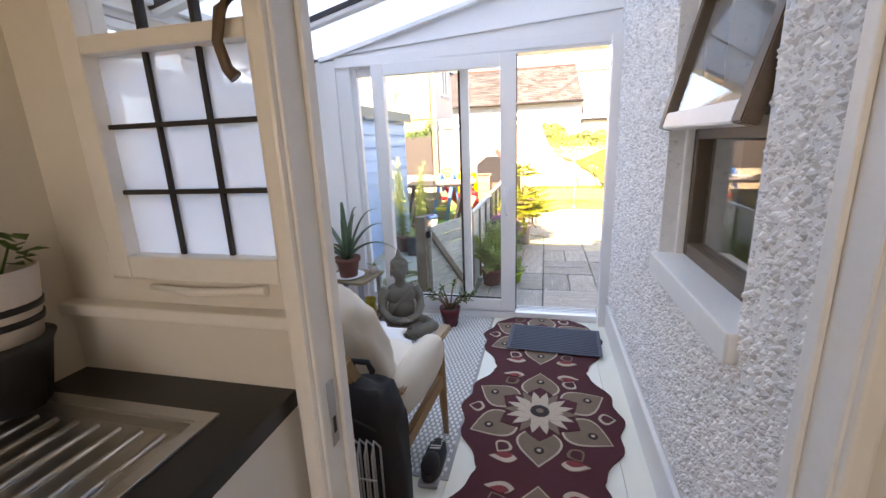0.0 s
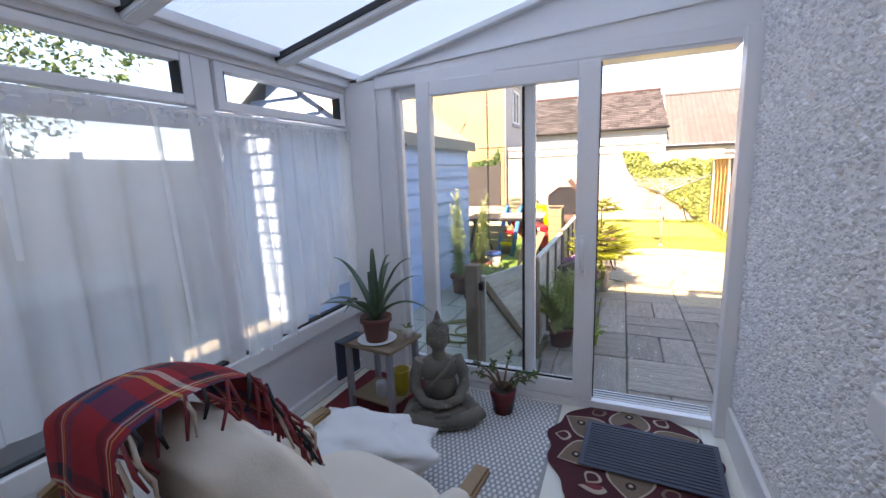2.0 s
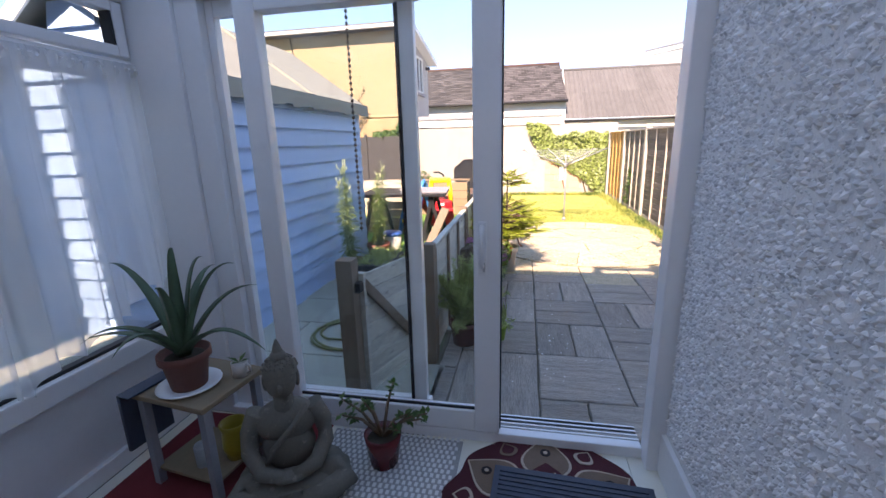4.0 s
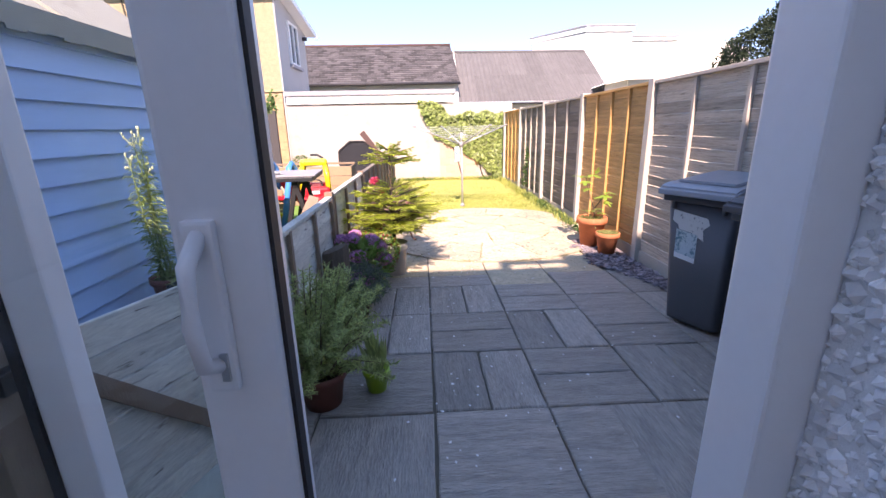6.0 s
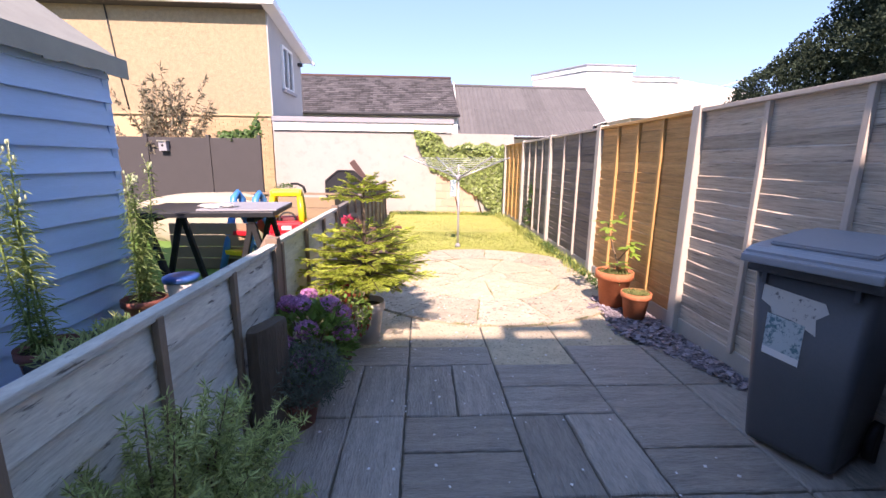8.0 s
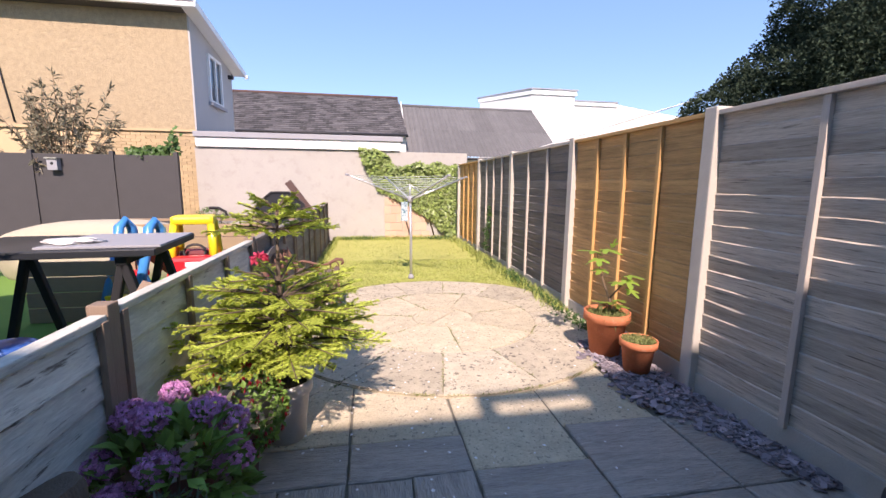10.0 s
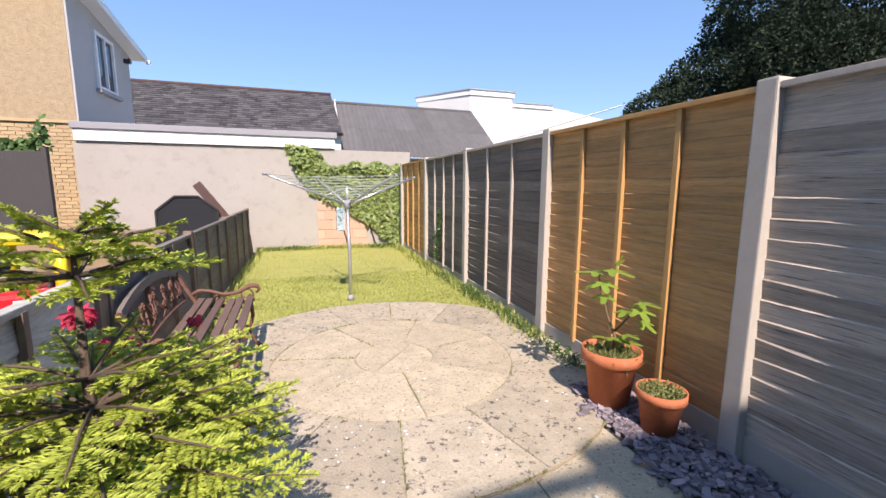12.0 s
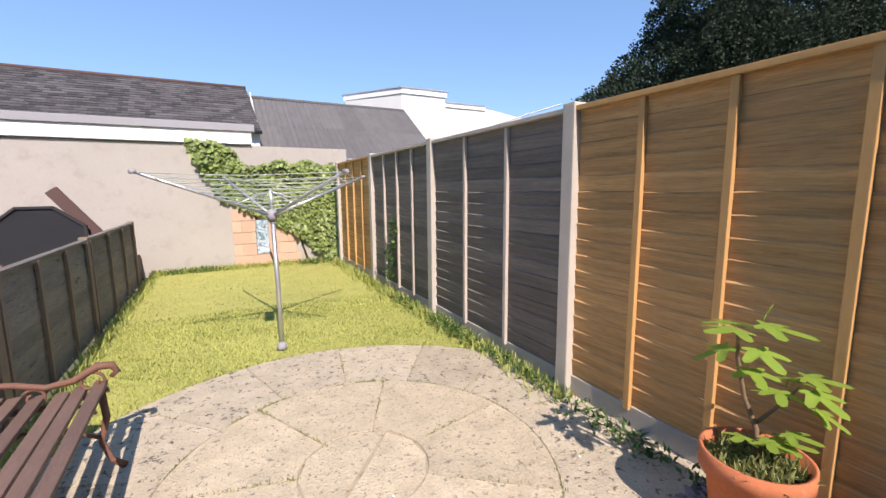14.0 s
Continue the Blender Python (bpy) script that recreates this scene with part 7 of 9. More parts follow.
def flowers():
    st = thing("tree_stump", (-0.60, 6.52, G), "cut log standing on end by the low fence", "log")
    bm = bmesh.new()
    rings = []
    for z in (0, 0.15, 0.35, 0.58, 0.60):
        rings.append([bm.verts.new(((0.095 if z < 0.6 else 0.088) * (1 + 0.08 * math.sin(5 * a)) * math.cos(a), 0.095 * (1 + 0.08 * math.cos(4 * a)) * math.sin(a), z + 0.03 * math.cos(a) * (z > 0.5))) for a in [k * 6.283 / 16 for k in range(16)]])
    for a, b in zip(rings, rings[1:]):
        for k in range(16):
            bm.faces.new((a[k], a[(k + 1) % 16], b[(k + 1) % 16], b[k]))
    bm.faces.new(rings[-1])
    part("trunk", bm, "bark", st)
    rng = random.Random(41)
    lav = thing("lavender_bush", (-0.50, 6.62, G), "silvery green lavender in a low pot", "bush")
    part("pot", pot_bm(0.09, 0.12, 0.16, rim=0.006), "browncl", lav)
    sp = []
    for _ in range(2600):
        d = rnd_dir(rng)
        r = rng.uniform(0.3, 1) ** 0.5
        p = Vector((d.x * 0.22 * r + 0.05, d.y * 0.22 * r, 0.28 + d.z * 0.17 * r))
        if p.z > 0.1:
            sp.append((p, rnd_dir(rng, 0.5), rnd_dir(rng), rng.uniform(0.03, 0.055), 0.006))
    M["silver"] = surface("silver_green_leaf", (0.14, 0.17, 0.13), 0.6, 0.2, 8, 40, 0, island=0.3, through=0.25)
    leafy(lav, sp, "silver")
    ho = thing("hydrangea", (-0.50, 6.97, G), "hydrangea bush with round mauve-pink flower heads", "bush")
    part("pot", pot_bm(0.11, 0.14, 0.20, rim=0.006), "browncl", ho)
    heads = [(-0.05, -0.03, 0.56), (-0.15, 0.06, 0.53), (0.09, 0.09, 0.52), (0.01, -0.13, 0.44), (0.20, 0.0, 0.37), (-0.11, -0.16, 0.36), (0.08, -0.20, 0.25), (-0.20, -0.07, 0.42), (-0.05, 0.17, 0.55), (0.15, 0.13, 0.44), (-0.03, -0.21, 0.30)]
    sp = []
    for _ in range(520):
        d = rnd_dir(rng)
        r = rng.uniform(0.4, 1) ** 0.4
        p = Vector((d.x * 0.24 * r, d.y * 0.22 * r, 0.30 + d.z * 0.24 * r))
        if p.z > 0.06:
            sp.append((p, (d * 0.8 + rnd_dir(rng, 0.1) * 0.6).normalized(), (0, 0, 1), rng.uniform(0.06, 0.10), rng.uniform(0.04, 0.06)))
    leafy(ho, sp, "broadleaf")
    for h in heads:
        h = Vector(h)
        part("stem", tube(bmesh.new(), [(h.x * 0.15, h.y * 0.15, 0.16), (h.x * 0.7, h.y * 0.7, 0.16 + (h.z - 0.16) * 0.6), h], [0.006, 0.005, 0.004], 5), "twig", ho)
        fl = []
        size = rng.uniform(0.050, 0.072)
        for _ in range(190):
            d = rnd_dir(rng, 0.25)
            p = h + Vector((d.x, d.y, d.z * 0.75)) * size * rng.uniform(0.85, 1.05)
            side = d.cross(rnd_dir(rng)).normalized()
            for k in range(2):
                fl.append((p - side * 0.009, (side + d * rng.uniform(-0.2, 0.3)).normalized(), d.cross(side) if k else d, 0.019, 0.017))
        leafy(ho, fl, "flower", "flower_head")


flowers()


def fig():
    ob = thing("potted_fig", (2.07, 8.47, G), "young fig tree in a large terracotta pot", "plant")
    part("pot", pot_bm(0.115, 0.165, 0.36, 0.012, 0.014, 36), "terracotta", ob)
    soil(ob, 0.15, 0.31)
    rng = random.Random(19)
    part("stem", tube(bmesh.new(), [(0.02, 0, 0.30), (0.03, 0.02, 0.44), (-0.01, 0.05, 0.56), (-0.06, 0.06, 0.72), (-0.09, 0.05, 0.82)], [0.012, 0.010, 0.008, 0.007, 0.005], 7), "twig", ob)
    part("side_stem", tube(bmesh.new(), [(0.03, 0.02, 0.46), (0.07, -0.04, 0.56), (0.10, -0.07, 0.62)], [0.008, 0.006, 0.004], 6), "twig", ob)

    def fig_leaf(at, way, size, tilt):
        bm = bmesh.new()
        out = []
        lobes = [(-1.9, 0.42), (-1.0, 0.78), (0.0, 1.0), (1.0, 0.78), (1.9, 0.42)]
        pts = [(0.0, -0.06)]
        for i, (a, r) in enumerate(lobes):
            for da, k in ((-0.30, 0.62), (-0.16, 0.90), (0, 1.0), (0.16, 0.90), (0.30, 0.62)):
                pts.append((math.sin(a + da) * r * k, math.cos(a + da) * r * k))
            if i < 4:
                pts.append((math.sin(a + 0.5) * 0.34, math.cos(a + 0.5) * 0.34))
        d = Vector(way).normalized()
        s = d.cross(Vector((0, 0, 1))).normalized()
        n = s.cross(d)
        c = bm.verts.new(Vector(at) + d * size * 0.15)
        vs = [bm.verts.new(Vector(at) + (s * x + d * y) * size - n * size * 0.18 * (x * x + 0.4 * y * y) * tilt) for x, y in pts]
        for i in range(len(vs)):
            bm.faces.new((c, vs[i], vs[(i + 1) % len(vs)]))
        part("leaf", bm, "fig", ob)
        part("leaf_stalk", tube(bmesh.new(), [Vector(at) - d * size * 0.45 - Vector((0, 0, size * 0.2)), Vector(at)], 0.003, 5), "fig", ob)

    for at, way, size in (((-0.12, 0.04, 0.84), (-1, 0.2, 0.1), 0.12), ((-0.05, -0.01, 0.86), (0.4, -1, -0.1), 0.125), ((-0.03, 0.10, 0.83), (0.6, 0.8, -0.1), 0.11), ((-0.12, -0.03, 0.79), (-0.5, -1, -0.3), 0.10), ((-0.10, 0.08, 0.76), (-0.7, 0.7, -0.5), 0.10),
                          ((0.12, -0.08, 0.66), (0.5, -1, 0.0), 0.105), ((0.08, -0.12, 0.63), (-0.3, -1, -0.3), 0.10), ((0.14, -0.02, 0.62), (1, 0.3, -0.2), 0.095), ((0.10, -0.13, 0.56), (0.3, -1, -0.5), 0.085),
                          ((0.0, -0.04, 0.44), (-0.6, -1, 0.1), 0.08), ((0.05, -0.06, 0.42), (0.6, -1, 0.0), 0.085), ((-0.05, 0.02, 0.43), (-1, -0.1, 0.2), 0.075), ((0.02, 0.02, 0.88), (0.1, -0.3, 0.9), 0.06)):
        fig_leaf(at, way, size * 1.2, 1.0)
    for at, way, size in (((-0.08, 0.0, 0.70), (-0.8, -0.8, -0.2), 0.11), ((0.06, -0.03, 0.60), (-0.9, -0.5, -0.1), 0.10), ((0.09, 0.0, 0.57), (0.8, 0.6, -0.2), 0.10), ((0.03, -0.08, 0.47), (0.1, -1, 0.1), 0.10), ((-0.05, -0.06, 0.45), (-0.9, -0.6, 0.2), 0.09)):
        fig_leaf(at, way, size, 1.0)
    sp = []
    for _ in range(900):
        a, r = rng.uniform(0, 6.283), 0.145 * rng.uniform(0, 1) ** 0.5
        sp.append(((r * math.cos(a), r * math.sin(a), 0.305), rnd_dir(rng, 0.9), rnd_dir(rng), rng.uniform(0.015, 0.09), 0.010))
    M["moss"] = surface("weedy_moss", (0.22, 0.24, 0.08), 0.8, 0.3, 12, 40, 0, island=0.5, through=0.2)
    leafy(ob, sp, "moss", "weed_cover")
    p2 = thing("potted_succulent", (2.12, 8.12, G), "trailing succulent in a small terracotta pot", "plant")
    part("pot", pot_bm(0.088, 0.122, 0.25, 0.010, 0.010, 32), "terracotta", p2)
    soil(p2, 0.11, 0.215)
    sp = []
    for _ in range(1100):
        a, r = rng.uniform(0, 6.283), 0.118 * rng.uniform(0, 1) ** 0.5
        sp.append(((r * math.cos(a), r * math.sin(a), 0.225 + rng.uniform(0, 0.025)), rnd_dir(rng, 0.6), rnd_dir(rng), rng.uniform(0.010, 0.025), 0.010))
    leafy(p2, sp, "moss", "weed_cover")


fig()


def slate_chips():
    rng = random.Random(23)
    vs, fs = [], []
    for _ in range(2300):
        y = 8.72 - 1.85 * rng.random() ** 1.25
        left = 1.86 + 0.10 * noise.noise(Vector((y * 2.0, 0, 0))) + (0.12 if y > 8.5 else 0.0) + max(0.0, 7.75 - y) * 0.42 + rng.gauss(0, 0.03)
        if left > 2.27:
            continue
        x = rng.uniform(left, 2.30)
        z = G + rng.uniform(-0.005, 0.022)
        a, r = rng.uniform(0, 6.28), rng.uniform(0.012, 0.034)
        tilt = Vector((rng.uniform(-0.5, 0.5), rng.uniform(-0.5, 0.5), 1)).normalized()
        s = tilt.cross(Vector((math.cos(a), math.sin(a), 0))).normalized()
        t = s.cross(tilt)
        i = len(vs)
        c = Vector((x, y, z))
        ring = [c + s * r * k + t * r * m * 0.6 for k, m in ((-1, -0.7), (0.2, -1), (1, -0.2), (0.6, 0.9), (-0.7, 0.8))]
        vs += [tuple(p) for p in ring] + [tuple(p - tilt * 0.006) for p in ring]
        fs += [tuple(range(i, i + 5))] + [(i + k, i + 5 + k, i + 5 + (k + 1) % 5, i + (k + 1) % 5) for k in range(5)]
    me = bpy.data.meshes.new("slate_chippings")
    me.from_pydata(vs, [], fs)
    me.materials.append(M["slatechip"])
    tagged(new("slate_chippings", me), "plum slate chippings along the fence foot", "gravel", kind="stuff")


slate_chips()


def grass():
    rng = random.Random(29)
    vs, fs = [], []
    for k in range(52000):
        x, y = rng.uniform(-0.68, 2.30), rng.uniform(10.0, 15.85)
        if k < 34000:
            y = 10.3 + (y - 10.0) * 0.45
        if math.hypot(x - CIRCLE[0], y - CIRCLE[1]) < R2 + 0.01 or (k > 45000):
            if k <= 45000:
                continue
            side = rng.random()
            if side < 0.5:
                x, y = 2.32 - abs(rng.gauss(0, 0.09)), rng.uniform(9.6, 15.8)
                if y < 11.3 and rng.random() < 0.3:
                    continue
            elif side < 0.8:
                x, y = rng.uniform(-0.6, 2.3), 15.88 - abs(rng.gauss(0, 0.07))
            else:
                x, y = -0.66 + abs(rng.gauss(0, 0.05)), rng.uniform(10.8, 15.8)
            h = rng.uniform(0.03, 0.13)
        else:
            h = rng.uniform(0.008, 0.028) * (1 + 0.6 * noise.noise(Vector((x * 2, y * 2, 0))))
        a = rng.uniform(0, 6.28)
        w = 0.0035 + h * 0.04
        lean = rng.uniform(0.2, 1.0) * h
        i = len(vs)
        z = G - 0.012
        vs += [(x - w * math.cos(a), y - w * math.sin(a), z), (x + w * math.cos(a), y + w * math.sin(a), z), (x + lean * math.sin(a), y - lean * math.cos(a), z + h)]
        fs.append((i, i + 1, i + 2))
    me = bpy.data.meshes.new("grass")
    me.from_pydata(vs, [], fs)
    me.materials.append(M["blade"])
    tagged(new("grass", me), "short sunlit grass with longer tufts at the edges", "grass", kind="stuff")


grass()


def weeds():
    rng = random.Random(37)
    for x, y, n, h in ((2.24, 11.1, 240, 0.16), (2.26, 10.4, 160, 0.12), (2.2, 9.3, 120, 0.10), (2.22, 8.85, 80, 0.08), (1.9, 15.6, 160, 0.14), (2.25, 12.2, 140, 0.12), (0.1, 15.75, 140, 0.12), (-0.3, 15.75, 80, 0.12), (2.26, 9.9, 90, 0.10)):
        ob = thing("weed_clump", (x, y, G), "low green weeds growing at the fence foot", "weeds", "weeds")
        sp = []
        for _ in range(n):
            p = (rng.gauss(0, 0.10) * (0.5 if x > 2 else 1.6), rng.gauss(0, 0.22 if x > 2 else 0.05), rng.uniform(0, h * 0.5))
            if p[0] + x < 2.31 and p[1] + y < 15.88:
                sp.append((p, rnd_dir(rng, 0.7), rnd_dir(rng), rng.uniform(0.03, 0.07), 0.02))
        leafy(ob, sp, "leaf")
    cl = thing("climbing_weed", (2.31, 12.75, G), "green bindweed climbing the dark fence panel", "weeds")
    sp = []
    for _ in range(130):
        z = rng.uniform(0.2, 1.0)
        sp.append(((rng.uniform(-0.05, -0.01), 0.1 * math.sin(z * 5) + rng.gauss(0, 0.05), z), rnd_dir(rng, -0.2), (-1, 0, 0), 0.06, 0.045))
    leafy(cl, sp, "leaf")
    part("stem", tube(bmesh.new(), [(-0.02, 0, 0), (-0.03, 0.08, 0.4), (-0.02, -0.03, 0.8), (-0.02, 0.0, 1.0)], 0.004, 5), "leaf", cl)


weeds()


def ivy():
    ob = thing("ivy", (0, WALL_Y, 0), "dense sunlit ivy covering the corner of the wall", "ivy")
    rng = random.Random(43)
    left = [(2.10, -0.12), (1.9, 0.0), (1.6, 0.10), (1.3, 0.22), (1.0, 0.42), (0.8, 0.80), (0.55, 1.30), (0.3, 1.66), (0.0, 1.98), (-0.25, 2.20)]
    top = [(-0.15, 2.02), (0.3, 1.98), (0.6, 1.86), (0.8, 1.60), (1.1, 1.60), (1.5, 1.66), (2.0, 1.66), (2.36, 1.64)]

    def lerp_tab(tab, k):
        for (a, va), (b, vb) in zip(tab, tab[1:]):
            if min(a, b) <= k <= max(a, b):
                return va + (vb - va) * (k - a) / (b - a)
        return tab[-1][1] if abs(k - tab[-1][0]) < abs(k - tab[0][0]) else tab[0][1]

    sp = []
    while len(sp) < 5200:
        x, z = rng.uniform(-0.15, 2.34), rng.uniform(-0.2, 2.1)
        if x < lerp_tab(left, z) + 0.10 * noise.noise(Vector((x * 5, z * 5, 1))) or z > lerp_tab(top, x) + 0.09 * noise.noise(Vector((x * 4, z, 7))):
            continue
        bulge = 0.05 + 0.13 * abs(noise.noise(Vector((x * 2.2, z * 2.2, 4)))) * 2
        p = (x, -rng.uniform(0.02, bulge), z)
        d = Vector((rng.uniform(-0.7, 0.7), rng.uniform(-0.8, 0.1), -rng.uniform(0.3, 1.0)))
        sp.append((p, d, (rng.uniform(-0.3, 0.3), -1, 0.4), rng.uniform(0.06, 0.10), rng.uniform(0.05, 0.085)))
    leafy(ob, sp, "ivy")
    for x in (0.9, 1.5, 2.0, 2.2):
        part("stem", tube(bmesh.new(), [(x + 0.3, -0.02, G), (x + 0.1, -0.02, 0.5), (x - 0.2, -0.02, 1.2)], [0.02, 0.014, 0.008], 6), "bark", ob)


ivy()


def gate():
    ob = thing("garden_gate", (0, 0, G), "weathered boarded garden gate with a diagonal brace", "gate")
    a, b = Vector((-0.80, 5.22, 0)), Vector((-1.02, 4.62, 0))
    d = (b - a).normalized()
    out = Vector((-d.y, d.x, 0))
    if out.x < 0:
        out = -out
    L = (b - a).length
    for k in range(7):
        z0 = 0.08 + k * 0.115
        bm = bmesh.new()
        beam(bm, a + Vector((0, 0, z0 + 0.055)), b + Vector((0, 0, z0 + 0.055)), 0.016, 0.108, (0, 0, 1), 0.003)
        part("board", bm, "lowwood", ob)
    part("brace", beam(bmesh.new(), b + out * 0.025 + Vector((0, 0, 0.84)), a + out * 0.025 + Vector((0, 0, 0.14)), 0.03, 0.06, (0, 0, 1), 0.004), "brownpost", ob)
    for q in (a, b):
        part("stile", boxed(q + out * 0.02 + Vector((-0.022, -0.022, 0.06)), q + out * 0.02 + Vector((0.022, 0.022, 0.90)), 0.003), "lowwood", ob)
    p = thing("gate_post", (-1.06, 4.55, G), "dark square timber gate post", "gate post")
    part("shaft", boxed((-0.05, -0.05, 0), (0.05, 0.05, 1.0), 0.006), "brownpost", p)
    part("hinge", boxed((0.045, -0.03, 0.80), (0.085, 0.03, 0.86), 0.006), "gasket", p)


gate()
ch = thing("bead_chain", (-0.86, 4.33, 1.0), "string of dark wooden beads hanging outside the glass", "chain")
for k in range(44):
    part("bead", lathe(bmesh.new(), [(0, -0.009), (0.007, -0.005), (0.008, 0.0), (0.007, 0.005), (0, 0.009)], (0, 0, 0.02 + k * 0.0255), 8), "brownwood", ch)
part("cord", tube(bmesh.new(), [(0, 0, 0.0), (0, 0, 1.408)], 0.0015, 4), "gasket", ch)


def petals():
    rng = random.Random(51)
    vs, fs = [], []
    for _ in range(260):
        x, y = rng.uniform(-0.4, 1.9), rng.uniform(5.0, 9.4)
        if rng.random() < 0.5:
            x = rng.gauss(0.35, 0.35)
        r, a = rng.uniform(0.004, 0.013), rng.uniform(0, 6.28)
        i = len(vs)
        vs += [(x + r * math.cos(a + k * 1.5708) * (0.6 if k % 2 else 1), y + r * math.sin(a + k * 1.5708), G + 0.006) for k in range(4)]
        fs.append((i, i + 1, i + 2, i + 3))
    me = bpy.data.meshes.new("fallen_petals")
    me.from_pydata(vs, [], fs)
    me.materials.append(M["white"])
    tagged(new("fallen_petals", me), "scattered white specks and petals on the paving", "petals", kind="stuff")


petals()


def red_flower_plant():
    ob = thing("red_flower_plant", (-0.46, 8.22, G), "leggy plant with drooping pink-red flowers behind the fir", "plant")
    part("pot", pot_bm(0.075, 0.10, 0.20, rim=0.006), "terracotta", ob)
    soil(ob, 0.085, 0.165)
    rng = random.Random(77)
    leaves = []
    for top, size in (((-0.01, -0.08, 0.90), 0.036), ((0.07, -0.06, 0.78), 0.026), ((0.11, -0.02, 0.76), 0.024), ((0.30, 0.10, 0.80), 0.020), ((0.02, -0.12, 0.70), 0.020)):
        top = Vector(top)
        mid = Vector((top.x * 0.4, top.y * 0.4, 0.2 + (top.z - 0.2) * 0.55))
        part("stem", tube(bmesh.new(), [(0, 0, 0.16), mid, top], [0.005, 0.004, 0.003], 6), "twig", ob)
        petals = []
        for _ in range(70):
            d = rnd_dir(rng, 0.2)
            p = top + Vector((d.x, d.y, d.z * 0.8)) * size * 0.6
            petals.append((p, (d + Vector((0, 0, -0.9))).normalized(), rnd_dir(rng), size * 1.3, size * 0.9))
        leafy(ob, petals, "pinkflower", "flower_head")
        for _ in range(26):
            t = rng.uniform(0.1, 0.9)
            leaves.append((mid.lerp(top, t), rnd_dir(rng, 0.1), (0, 0, 1), rng.uniform(0.03, 0.06), 0.025))
    leafy(ob, leaves, "broadleaf")


M["pinkflower"] = surface("pink_red_flower", (0.62, 0.06, 0.12), 0.6, 0.25, 20, 60, 0, island=0.35, through=0.3)
red_flower_plant()


# ---- the next garden ----
def table():
    ob = thing("trestle_table", (-1.90, 8.90, G), "black folding table on trestles with papers on top", "table", turn=6)
    part("top", boxed((-0.68, -0.46, 0.86), (0.64, 0.46, 0.91), 0.008), "blackgloss", ob)
    part("loose_board", boxed((-0.05, -0.40, 0.912), (0.66, 0.34, 0.93), 0.004), "flash", ob, "grey board lying on the table")
    for x in (-0.5, 0.42):
        tr = part("trestle_bar", boxed((x - 0.035, -0.40, 0.80), (x + 0.035, 0.40, 0.86), 0.005), "black", ob)
        for y in (-0.36, 0.36):
            for s in (-1, 1):
                part("leg", beam(bmesh.new(), (x, y, 0.82), (x + s * 0.20, y, 0.0), 0.05, 0.06, (0, 1, 0), 0.004), "black", tr)
    cl = thing("pale_cloth", (-1.80, 8.70, G + 0.932), "crumpled pale cloth lying on the table", "cloth")
    bm = bmesh.new()
    blob(bm, (0, 0, 0.012), (0.16, 0.11, 0.018), 3, 0.7, 2.0, 2.5)
    part("folds", bm, "cloth", cl)
    pl = thing("leaning_plank", (-1.25, 8.2, G), "brown plank leaning against the table", "plank")
    part("board", beam(bmesh.new(), (-0.2, -0.25, 0.05), (0.06, 0.20, 0.70), 0.12, 0.03, (0, -1, 0.6), 0.003), "brownpost", pl)
    tub = thing("blue_lidded_tub", (-2.02, 8.35, G), "white tub with a dark blue lid", "tub")
    part("body", lathe(bmesh.new(), [(0, 0), (0.12, 0), (0.14, 0.30), (0, 0.30)]), "whitepot", tub)
    part("lid", lathe(bmesh.new(), [(0, 0.30), (0.15, 0.30), (0.152, 0.34), (0.13, 0.352), (0, 0.352)]), "bluetub", tub)


table()


